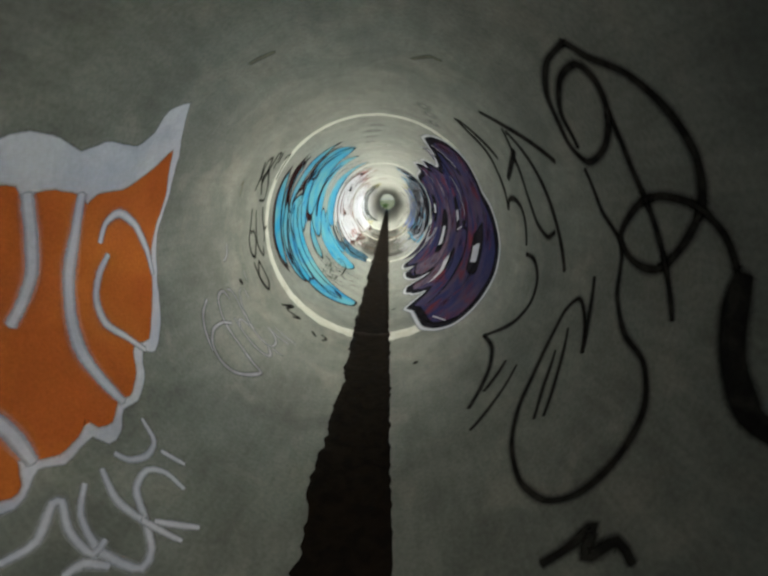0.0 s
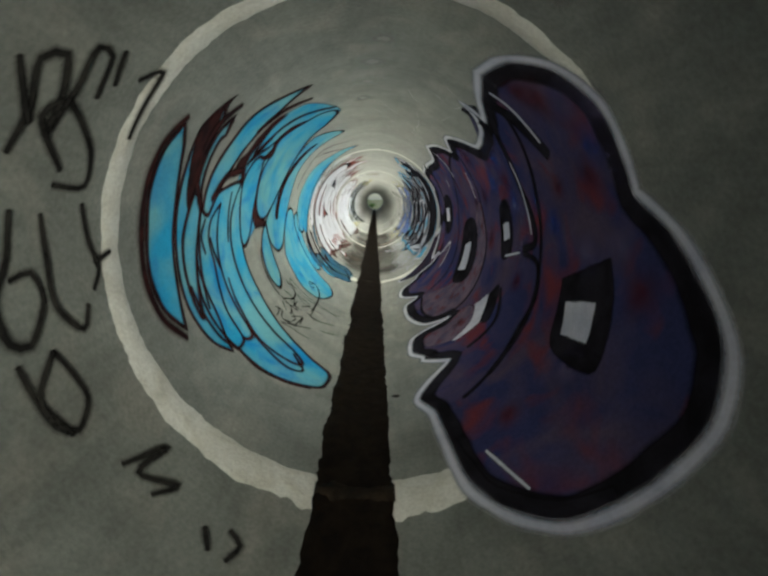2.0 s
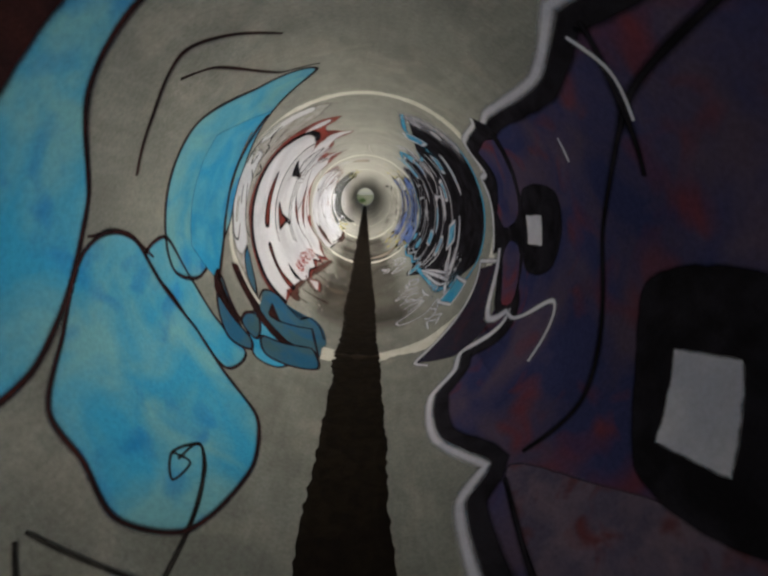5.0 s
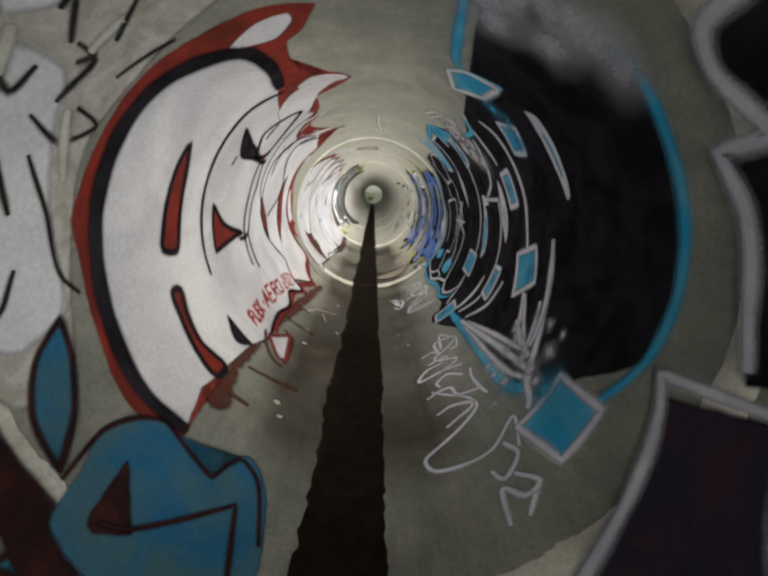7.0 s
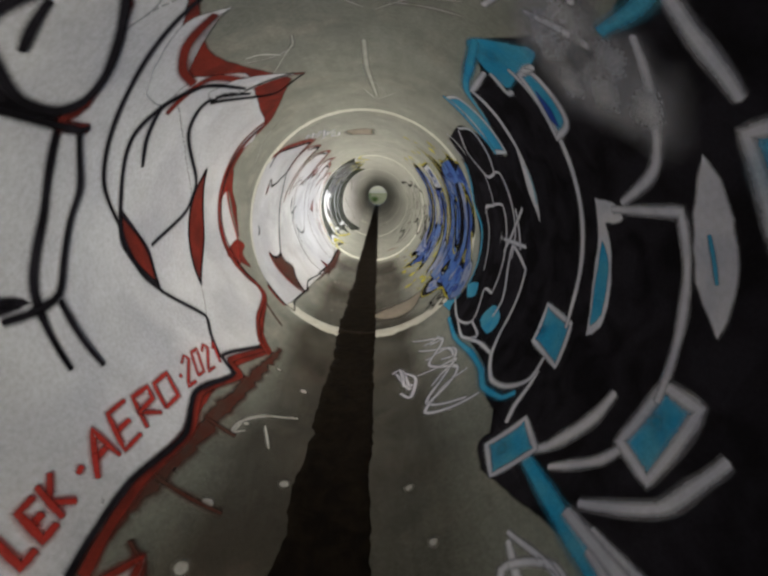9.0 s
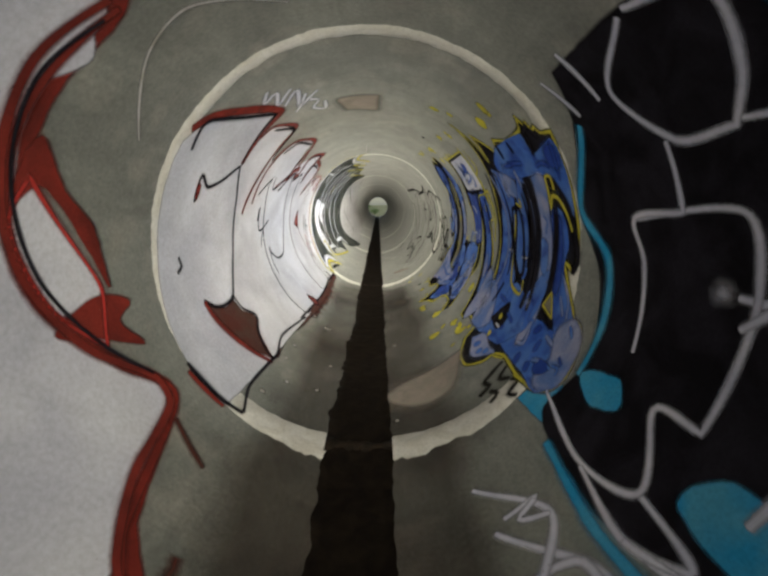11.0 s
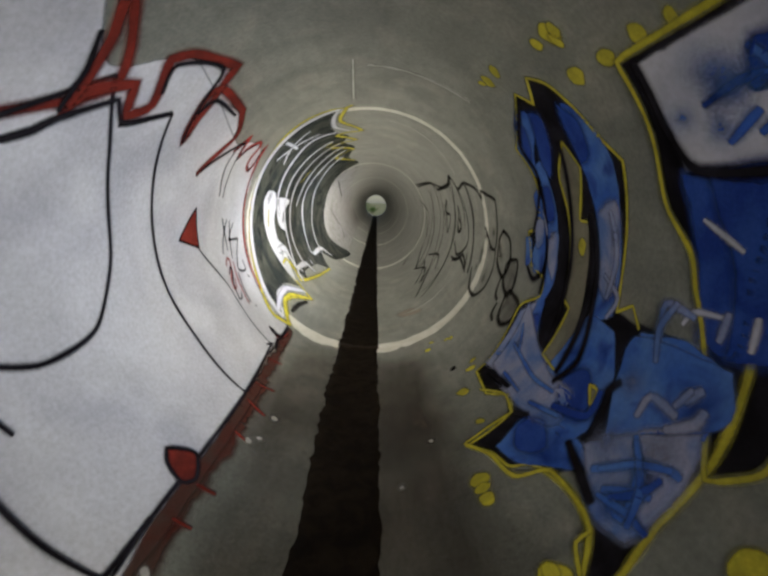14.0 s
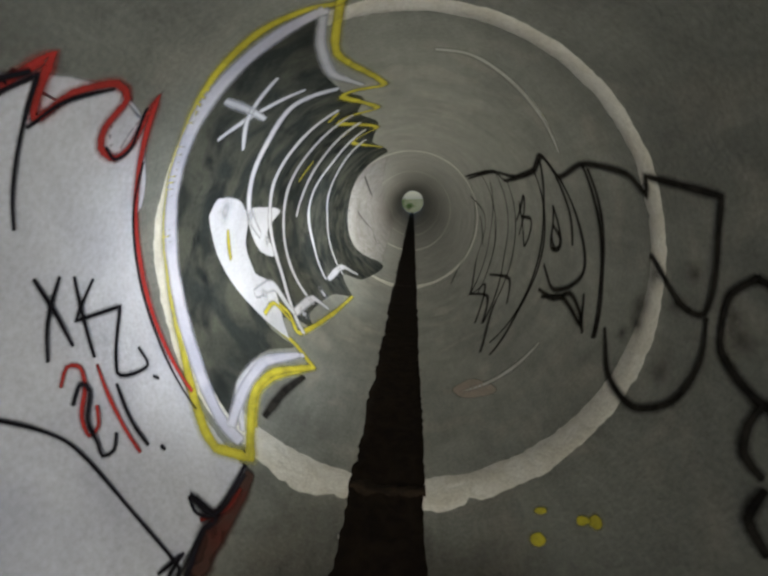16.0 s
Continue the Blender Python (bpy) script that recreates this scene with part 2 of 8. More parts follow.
bm = bmesh.new()
bmesh.ops.create_circle(bm, cap_ends=True, radius=RADIUS + 0.14, segments=SIDES)
bmesh.ops.transform(bm, matrix=pose(0, BACK - 0.02, RADIUS, 90), verts=bm.verts)
g = bmesh.ops.extrude_face_region(bm, geom=bm.faces[:])
bmesh.ops.translate(bm, vec=(0, -0.15, 0), verts=[v for v in g["geom"] if isinstance(v, bmesh.types.BMVert)])
tagged(part("wall_back", bm, "concrete"), "plain concrete wall that closes the pipe", "wall", kind="structure")


def sludge_strip():
    """The dark wet deposit along the pipe's floor, raised a little and frayed along both edges."""
    bm = bmesh.new()
    rows = []
    n = 1500
    for k in range(n + 1):
        y = -3 + (END + 3) * (k / n) ** 1.25
        left = -14.9 + 1.6 * wobble(y, 0, 1, 1.1) + 1.3 * wobble(y, 0, 2, 4.5) + 1.2 * wobble(y, 0, 3, 17) + 0.7 * wobble(y, 0, 13, 45)
        right = 5.7 + 0.8 * wobble(y, 0, 4, 1.3) + 0.6 * wobble(y, 0, 5, 6) + 0.7 * wobble(y, 0, 6, 20) + 0.5 * wobble(y, 0, 16, 45)
        ring = min(abs(y - j) for j in JOINTS)
        h = 0.005 + 0.0015 * wobble(y, 0, 7, 3)
        row = []
        for i, f in enumerate((0, 0.03, 0.15, 0.35, 0.5, 0.65, 0.85, 0.97, 1)):
            lift = 0.0 if i in (0, 8) else h + 0.0012 * wobble(y, f * 400, 9, 9)
            row.append(bm.verts.new(wall(y, left + (right - left) * f, lift - (0.003 if i in (0, 8) else 0))))
        rows.append(row)
    for p, q in zip(rows, rows[1:]):
        for i in range(8):
            bm.faces.new((p[i], p[i + 1], q[i + 1], q[i])).smooth = True
    return tagged(part("sludge_strip", bm, "sludge"), "dark wet sludge strip along the pipe floor", "sludge", kind="structure")



def silt_shade_film(name, low, high, seed):
    """A thin brown film beside the sludge, with a wandering, broken edge: dried silt, and the floor's dimmer light
    painted in with it.
    """
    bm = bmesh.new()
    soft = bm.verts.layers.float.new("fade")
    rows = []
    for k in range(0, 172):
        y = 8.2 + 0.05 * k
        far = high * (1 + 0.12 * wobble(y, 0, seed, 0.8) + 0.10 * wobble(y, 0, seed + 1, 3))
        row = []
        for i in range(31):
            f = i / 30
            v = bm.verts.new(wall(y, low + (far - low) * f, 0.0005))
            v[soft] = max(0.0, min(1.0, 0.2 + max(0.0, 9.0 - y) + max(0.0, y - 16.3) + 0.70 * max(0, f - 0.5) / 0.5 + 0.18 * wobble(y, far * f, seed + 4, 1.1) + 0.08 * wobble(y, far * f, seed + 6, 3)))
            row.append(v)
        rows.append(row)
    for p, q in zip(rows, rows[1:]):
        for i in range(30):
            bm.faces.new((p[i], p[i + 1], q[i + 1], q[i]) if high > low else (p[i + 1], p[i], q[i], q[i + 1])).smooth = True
    return tagged(part(name, bm, "silt"), "thin dried brown silt on the pipe floor, with painted shade", "silt", kind="structure")


sludge_strip()
silt_shade_film("silt_shade_west", -10.0, -46.0, 31)
silt_shade_film("silt_shade_east", 2.0, 42.0, 37)

# ---- outside the far end ----
bm = bmesh.new()
bmesh.ops.create_grid(bm, x_segments=40, y_segments=40, size=400)
for v in bm.verts:
    v.co = Vector((v.co.x, v.co.y + END + 399, 0))
    v.co.z = -0.25 + 0.15 * noise.noise(v.co * 0.05)
tagged(part("ground", bm, "grass"), "grassy ground beyond the pipe mouth", "ground", kind="structure")


def bush(x, y, size, seed):
    rng = random.Random(seed)
    thing = new("bush")
    thing.location = (x, y, -0.2)
    bm = bmesh.new()
    for _ in range(5):
        top = Vector((rng.uniform(-0.5, 0.5), rng.uniform(-0.5, 0.5), rng.uniform(0.6, 1.0))) * size
        side = top.cross(Vector((0, 0, 1))).normalized() * 0.02
        a, b, c = (bm.verts.new(p) for p in (side, -side, top))
        bm.faces.new((a, b, c))
    part("stem", bm, "sludge", thing)
    bm = bmesh.new()
    for _ in range(420):
        d = Vector((rng.gauss(0, 0.38), rng.gauss(0, 0.38), 0.62 + rng.gauss(0, 0.25))) * size
        if d.z < 0.03:
            continue
        u = Vector((rng.uniform(-1, 1), rng.uniform(-1, 1), rng.uniform(-1, 1))).normalized() * 0.09 * size
        w = u.orthogonal().normalized() * 0.05 * size
        bm.faces.new([bm.verts.new(p) for p in (d - u, d + w, d + u, d - w)])
    part("foliage", bm, "leaf", thing)
    return tagged(thing, "leafy green bush on the grass outside the pipe", "bush", "bushes outside")


for i, (x, y, s) in enumerate(((-1.7, 60, 0.8), (1.9, 63, 0.7), (-0.5, 70, 0.8), (-3.4, 66, 1.3), (4.2, 69, 1.4), (-2.4, 80, 1.5))):
    bush(x, y, s, i)

# ---- graffiti ----
# Every coat is drawn on the unrolled wall as (metres along the pipe, degrees from its lowest line); a third number marks a sharp corner.
coats = [0]


def smooth_line(points, closed=False, step=0.03):
    """A smooth line through the points, on the unrolled wall in metres."""
    turns = [p[1] for p in points]
    for i in range(1, len(turns)):      # lines over the crown run on past 180 degrees
        turns[i] += 360 * round((turns[i - 1] - turns[i]) / 360)
    pts = [Vector((p[0], radians(a) * RADIUS)) for p, a in zip(points, turns)]
    corner = [len(p) > 2 for p in points]
    n, out = len(pts), []
    for i in range(n if closed else n - 1):
        p1, p2 = pts[i], pts[(i + 1) % n]
        p0 = p1 * 2 - p2 if corner[i] or (i == 0 and not closed) else pts[i - 1]
        p3 = p2 * 2 - p1 if corner[(i + 1) % n] or (i + 2 >= n and not closed) else pts[(i + 2) % n]
        size = (p2 - p1).length
        if size < 1e-6:
            continue
        reach = [min(1.0, 1.6 * size / max((q - r).length, 1e-6)) for q, r in ((p2, p0), (p3, p1))]
        m1, m2 = (p2 - p0) * 0.5 * reach[0], (p3 - p1) * 0.5 * reach[1]
        steps = max(2, min(40, round(size / step)))
        for k in range(steps):
            t = k / steps
            out.append(p1 * (2 * t ** 3 - 3 * t * t + 1) + m1 * (t ** 3 - 2 * t * t + t) + p2 * (3 * t * t - 2 * t ** 3) + m2 * (t ** 3 - t * t))
    if not closed:
        out.append(pts[-1])
    return out


def depth(layer):
    coats[0] += 1
    return 0.0010 + 0.00042 * layer + 0.00001 * (coats[0] % 23)


def fill(parent, name, mat, layer, points, shake=0.006, feather=0.02):
    """A filled shape, cut every few degrees so that it follows the wall."""
    line = smooth_line(points, True)
    line = [p + Vector((noise.noise((p.x * 22, p.y * 22, layer)), noise.noise((p.x * 22, p.y * 22, layer + 9)))) * shake for p in line]
    bm = bmesh.new()
    f = bm.faces.new([bm.verts.new((p.x, p.y, 0)) for p in line])
    bmesh.ops.triangulate(bm, faces=[f])
    low, high = min(p.y for p in line), max(p.y for p in line)
    cut = radians(1.6) * RADIUS
    for k in range(math.ceil(low / cut), math.ceil(high / cut)):
        bmesh.ops.bisect_plane(bm, geom=bm.verts[:] + bm.edges[:] + bm.faces[:], plane_co=(0, k * cut, 0), plane_no=(0, 1, 0), dist=1e-5)
    h = depth(layer)
    for v in bm.verts:
        v.co = wall(v.co.x, math.degrees(v.co.y / RADIUS), h)
    soft = bm.verts.layers.float.new("fade")
    n = len(line)
    area = sum(a.x * b.y - b.x * a.y for a, b in zip(line, line[1:] + line[:1]))
    rim = []
    for i, p in enumerate(line):
        d = (line[(i + 1) % n] - line[i - 1])
        d = d.normalized() if d.length > 1e-7 else Vector((1, 0))
        out = Vector((d.y, -d.x)) * (1 if area > 0 else -1) * feather
        pair = []
        for q, f in ((p, 0.0), (p + out, 1.0)):
            v = bm.verts.new(wall(q.x, math.degrees(q.y / RADIUS), h))
            v[soft] = f
            pair.append(v)
        rim.append(pair)
    for p, q in zip(rim, rim[1:] + rim[:1]):
        bm.faces.new((p[0], p[1], q[1], q[0]))
    bmesh.ops.recalc_face_normals(bm, faces=bm.faces)
    for f in bm.faces:
        f.smooth = True
    return part(name, bm, mat, parent)


def stroke(parent, name, mat, layer, width, points, closed=False, shift=0.0, taper=0.25):
    """A sprayed line of some width; shift moves it towards the inside of a closed line."""
    line = smooth_line(points, closed, max(0.012, min(0.03, width)))
    n = len(line)
    if closed:
        area = sum(a.x * b.y - b.x * a.y for a, b in zip(line, line[1:] + line[:1]))
        shift = shift if area > 0 else -shift
    h = depth(layer)
    bm, rows = bmesh.new(), []
    soft = bm.verts.layers.float.new("fade")
    blur = min(1.3, (0.055 if mat in ('lilac', 'azure', 'maroon', 'haze', 'yellow', 'white') else 0.04) / width)
    inner = max(1, math.ceil(width / 0.03))
    across = [-1 - blur, *(max(0.35, 1 - 0.7 * blur) * (2 * k / inner - 1) for k in range(inner + 1)), 1 + blur]
    for i, p in enumerate(line):
        ahead = line[(i + 1) % n] if closed else line[min(i + 1, n - 1)]
        behind = line[i - 1] if closed else line[max(i - 1, 0)]
        d = (ahead - behind)
        d = d.normalized() if d.length > 1e-7 else Vector((1, 0))
        side = Vector((-d.y, d.x))
        end = 1.0 if closed else min(1.0, (1 - taper) + taper * min(i, n - 1 - i) * 4 / max(n, 1))
        w = 0.5 * width * end * (1 + 0.22 * noise.noise((p.x * 9, p.y * 9, layer + 0.5)))
        c = p + side * shift
        rise = h + 0.00025 * i / n
        row = []
        for f in across:
            q = c + side * (w * f + (0.07 * width * noise.noise((p.x * 40, p.y * 40, round(f) * 3)) if abs(f) > 1 else 0))
            v = bm.verts.new(wall(q.x, math.degrees(q.y / RADIUS), rise))
            v[soft] = 1.0 if abs(f) > 1 else 0.0
            row.append(v)
        rows.append(row)
    if not closed:
        for row, sign in ((rows[0], -1), (rows[-1], 1)):
            i = 0 if sign < 0 else n - 1
            d = (line[min(i + 1, n - 1)] - line[max(i - 1, 0)])
            d = d.normalized() if d.length > 1e-7 else Vector((1, 0))
            tip = line[i] + d * sign * width * 0.35
            v = bm.verts.new(wall(tip.x, math.degrees(tip.y / RADIUS), h + (0.00025 if sign > 0 else 0)))
            v[soft] = 1.0
            for a, b in zip(row, row[1:]):
                bm.faces.new((a, b, v) if sign > 0 else (b, a, v))
    for p, q in zip(rows, rows[1:] + (rows[:1] if closed else [])):
        for i in range(len(across) - 1):
            bm.faces.new((p[i], q[i], q[i + 1], p[i + 1]))
    bmesh.ops.recalc_face_normals(bm, faces=bm.faces)
    for f in bm.faces:
        f.smooth = True
    return part(name, bm, mat, parent)


def lobe(parent, mat, line_mat, layer, width, points):
    """A coloured shape with its outline."""
    body = fill(parent, "colour_field", mat, layer, points)
    stroke(body, "outline", line_mat, layer + 1, width, points, True)
    return body


def dots(parent, mat, layer, places, size, seed=0):
    """Blots of paint, each one a part."""
    rng = random.Random(seed)
    for y, a in places:
        s, turn, k = size * rng.uniform(0.6, 1.4), rng.uniform(0, 6), rng.uniform(0.5, 1.0)
        ring = []
        for i in range(9):
            u = i * math.tau / 9
            q = Vector((math.cos(u), k * math.sin(u))) * s * rng.uniform(0.8, 1.15)
            q.rotate(Matrix.Rotation(turn, 2))
            ring.append((y + q.x, a + math.degrees(q.y)))
        fill(parent, "blot", mat, layer, ring, 0.003)


def overspray(parent, mat, layer, places):
    """Soft round clouds of spray, dense in the middle and gone at the rim."""
    for y, a, size in places:
        bm = bmesh.new()
        soft = bm.verts.layers.float.new("fade")
        h = depth(layer)
        rings = []
        for f, fade in ((0.15, 0.2), (0.6, 0.48), (1.25, 0.8)):
            ring = []
            for k in range(16):
                u = k * math.tau / 16
                r = size * f * (1 + 0.35 * noise.noise((y * 5 + math.cos(u) * 1.3, a + math.sin(u) * 1.3, 2.0)))
                v = bm.verts.new(wall(y + r * math.cos(u), a + math.degrees(r * math.sin(u) / RADIUS), h))
                v[soft] = fade
                ring.append(v)
            rings.append(ring)
        bm.faces.new(rings[0])
        for p, q in zip(rings, rings[1:]):
            for k in range(16):
                bm.faces.new((p[k - 1], p[k], q[k], q[k - 1]))
        bmesh.ops.recalc_face_normals(bm, faces=bm.faces)
        for f in bm.faces:
            f.smooth = True
        part("overspray", bm, mat, parent)


LETTERS = {
    "F": (((0, 0), (0, 1)), ((0, 1), (0.6, 1)), ((0, 0.55), (0.5, 0.55))),
    "L": (((0, 1), (0, 0), (0.55, 0)),),
    "E": (((0.6, 1), (0, 1), (0, 0), (0.6, 0)), ((0, 0.5), (0.5, 0.5))),
    "K": (((0, 0), (0, 1)), ((0.6, 1), (0, 0.5), (0.65, 0))),
    "A": (((0, 0), (0.35, 1), (0.7, 0)), ((0.15, 0.4), (0.55, 0.4))),
    "R": (((0, 0), (0, 1), (0.6, 0.95), (0.6, 0.55), (0, 0.5), (0.65, 0)),),
    "O": (((0, 0), (0, 1), (0.65, 1), (0.65, 0), (0, 0)),),
    "2": (((0, 0.8), (0.3, 1), (0.6, 0.8), (0, 0), (0.65, 0)),),
    "0": (((0.05, 0.1), (0.05, 0.9), (0.55, 0.9), (0.55, 0.1), (0.05, 0.1)),),
    "1": (((0.1, 0.75), (0.35, 1), (0.35, 0)),),
    ".": (((0.15, 0.45), (0.3, 0.5)),),
}


def lettering(parent, text, mat, layer, width, start, end, top):
    """Hand-painted capitals between two places on the wall; top is the upper end of the first letter."""
    o, e, u = (Vector((p[0], radians(p[1]) * RADIUS)) for p in (start, end, top))
    cells = sum(0.55 if c == "." else 1 for c in text)
    along, up, x = (e - o) / cells, u - o, 0.0
    for c in text:
        s = 0.9 + 0.1 * math.sin(x * 5)
        for line in LETTERS[c]:
            pts = [o + along * (x + q[0] * 1.15) + up * q[1] * s for q in line]
            stroke(parent, "letter_stroke", mat, layer, width, [(p.x, math.degrees(p.y / RADIUS), 1) for p in pts])
        x += 0.55 if c == "." else 1


def piece(label, group="graffiti on the pipe wall"):
    return tagged(new("graffiti"), label, "graffiti", group)


orange_piece = piece('orange bubble letter graffiti with thick lilac-white outlines')
fill(orange_piece, 'backing', 'lilac', 1, [(1.76, -135, 1), (1.67, -131.2), (1.66, -125.5), (1.59, -121.1), (1.42, -120.6), (1.33, -118), (1.23, -119.6), (1.13, -119.9), (1.06, -118), (0.9, -115.6), (0.78, -109, 1), (0.66, -75.6, 1), (0.75, -66.6), (0.82, -62.7), (0.88, -62.1), (0.95, -64.6), (1.02, -62.4), (1.14, -63.2), (1.17, -60), (1.23, -60.2), (1.3, -63.5), (1.38, -63.1), (1.47, -66.3), (1.54, -71.9), (1.61, -70.3), (1.74, -76.9), (1.81, -88.3), (1.84, -98.9), (1.91, -109.6), (1.9, -120.8, 1)])
fill(orange_piece, 'colour_field', 'orange', 2, [(0.8, -107.9), (0.96, -109.8), (1.12, -110.4), (1.15, -107.5), (1.19, -109.7), (1.29, -110), (1.35, -109.3), (1.4, -107.3), (1.44, -109.4), (1.6, -111.2), (1.76, -117.3), (1.83, -122, 1), (1.88, -109.6), (1.81, -99.1), (1.79, -95.2), (1.74, -83.8), (1.61, -73.9), (1.51, -74.2), (1.45, -68.5), (1.36, -65), (1.31, -65.8), (1.23, -62.9), (1.18, -63.8), (1.16, -66.8, 1), (1.1, -64.6), (1.02, -64.3), (0.96, -66.1), (0.92, -67.6, 1), (0.89, -64.1), (0.86, -63.5), (0.77, -68.2), (0.68, -77.1)])
stroke(orange_piece, 'line', 'lilac', 3, 0.055, [(1.16, -109.6), (1.18, -102.4), (1.17, -95.4), (1.12, -90.7), (1.07, -87.7)])
stroke(orange_piece, 'line', 'lilac', 3, 0.055, [(1.37, -109.8), (1.35, -101.5), (1.31, -93.8), (1.28, -85.2), (1.27, -78.1), (1.29, -71.9), (1.32, -64.7)])
stroke(orange_piece, 'line', 'lilac', 3, 0.035, [(1.47, -99.2), (1.5, -103.4), (1.57, -105.5), (1.68, -102.2), (1.76, -95.4), (1.78, -88.7)])
stroke(orange_piece, 'line', 'lilac', 3, 0.035, [(1.51, -96.2), (1.45, -92.4), (1.41, -87.3), (1.42, -81.5), (1.5, -76.3), (1.56, -71.6)])
stroke(orange_piece, 'line', 'lilac', 3, 0.05, [(0.9, -77.5), (0.94, -73.4), (0.95, -70.2), (0.95, -65.7)])

white_scrawl = piece('thin white sprayed scrawl low on the concrete')
stroke(white_scrawl, 'line', 'lilac', 1, 0.026, [(0.75, -57.2), (0.83, -55.9), (0.92, -58.5), (0.94, -57.7), (0.9, -53.7), (0.89, -48.1), (0.94, -48.1)])
stroke(white_scrawl, 'line', 'lilac', 1, 0.026, [(1.02, -57.3), (0.95, -54), (0.91, -48.3), (0.91, -44.9), (0.93, -40.2), (0.99, -40.6), (1.07, -45.8), (1.12, -49.8), (1.2, -50.6), (1.24, -47.2), (1.23, -42.1)])
stroke(white_scrawl, 'line', 'lilac', 1, 0.026, [(1.09, -57.1), (1.05, -51), (1.05, -45.2), (1.06, -36.8)])
stroke(white_scrawl, 'line', 'lilac', 1, 0.026, [(1.07, -43.1), (1.13, -35.2)])
stroke(white_scrawl, 'line', 'lilac', 1, 0.026, [(1.34, -59.1), (1.31, -53.7), (1.24, -52.7), (1.18, -54.8), (1.16, -57.6)])
stroke(white_scrawl, 'line', 'lilac', 1, 0.026, [(1.3, -51.1), (1.32, -45.2)])
stroke(white_scrawl, 'line', 'lilac', 1, 0.026, [(0.81, -49.4), (0.86, -48.3), (0.89, -44.8)])

white_loops = piece('looping white sprayed tag low on the concrete')
stroke(white_loops, 'line', 'worn_white', 1, 0.03, [(2.47, -71.1), (2.43, -74.9), (2.35, -74.4), (2.3, -70.6), (2.27, -65.8), (2.25, -54.7), (2.21, -47), (2.19, -43.6), (2.09, -46.3), (2.01, -50.7), (1.99, -56.4), (2.03, -62.1), (2.12, -65.6), (2.25, -65.5), (2.33, -63.4)])
stroke(white_loops, 'line', 'worn_white', 1, 0.03, [(2.2, -75.2), (2.1, -71.8), (2.04, -67), (1.99, -60.2)])
stroke(white_loops, 'line', 'worn_white', 1, 0.028, [(2.49, -74.9), (2.53, -73.9), (2.56, -70.9), (2.55, -65.7), (2.54, -60.6), (2.51, -53.5), (2.51, -48.4)])
stroke(white_loops, 'line', 'worn_white', 1, 0.022, [(2.69, -72.4), (2.65, -71.6), (2.59, -67.0), (2.55, -61.8), (2.53, -58.8)])
stroke(white_loops, 'line', 'worn_white', 1, 0.024, [(2.51, -48.4), (2.55, -46.1), (2.62, -45.9), (2.68, -47.7), (2.71, -50.5), (2.71, -52.6)])
stroke(white_loops, 'line', 'worn_white', 1, 0.02, [(2.72, -50.9), (2.72, -45.9), (2.74, -41.1)])
stroke(white_loops, 'line', 'worn_white', 1, 0.018, [(2.8, -50.6), (2.8, -45.1), (2.8, -38.7)])
stroke(white_loops, 'line', 'worn_white', 1, 0.02, [(2.52, -46.0), (2.53, -40.3)])
stroke(white_loops, 'line', 'worn_white', 1, 0.03, [(2.4, -64.5), (2.39, -58.3), (2.38, -53.6), (2.38, -48.0), (2.41, -44.8), (2.45, -45.0), (2.52, -48.1)])
stroke(white_loops, 'line', 'worn_white', 1, 0.022, [(2.4, -60.4), (2.43, -62.5), (2.47, -62.2), (2.52, -57.6)])
stroke(white_loops, 'line', 'worn_white', 1, 0.026, [(2.56, -85.6), (2.6, -85.9), (2.64, -88.4), (2.65, -91.5)])
stroke(white_loops, 'line', 'worn_white', 1, 0.018, [(2.85, -78.5), (2.84, -73.7)])
stroke(white_loops, 'line', 'worn_white', 1, 0.018, [(2.74, -72.0), (2.74, -67.5)])

black_scrawl = piece('large looping black spray-can scrawl on bare concrete')
stroke(black_scrawl, 'line', 'ink', 1, 0.045, [(1.33, 137.8), (1.49, 136.8), (1.65, 130.7), (1.7, 119.5), (1.61, 113.9), (1.46, 116.3), (1.36, 122.6), (1.33, 129.2), (1.36, 133.3), (1.49, 132.7), (1.63, 126.4), (1.64, 117.7)])
stroke(black_scrawl, 'line', 'ink', 1, 0.045, [(1.33, 137.8), (1.29, 133.1), (1.19, 127.3), (1.11, 119), (1.07, 111.6), (1.08, 104), (1.17, 96.3), (1.27, 91.8), (1.4, 92.5), (1.47, 97.3), (1.36, 103.7), (1.24, 105.6), (1.1, 104), (1.01, 99.7), (0.97, 95)])
stroke(black_scrawl, 'line', 'ink', 1, 0.04, [(1.36, 122.6), (1.35, 111.5), (1.27, 99.2), (1.16, 83.7)])
stroke(black_scrawl, 'line', 'ink', 1, 0.06, [(2.82, 144), (2.86, 136.3), (2.82, 126.2), (2.83, 116.9), (2.83, 107.6), (2.84, 101.1)])
stroke(black_scrawl, 'line', 'ink', 1, 0.06, [(2.8, 142.6), (2.77, 133.9), (2.68, 121.8)])
stroke(black_scrawl, 'line', 'ink', 1, 0.05, [(2.84, 101.1), (2.77, 105), (2.65, 105.1), (2.55, 101.7), (2.51, 96.2), (2.49, 88.5)])
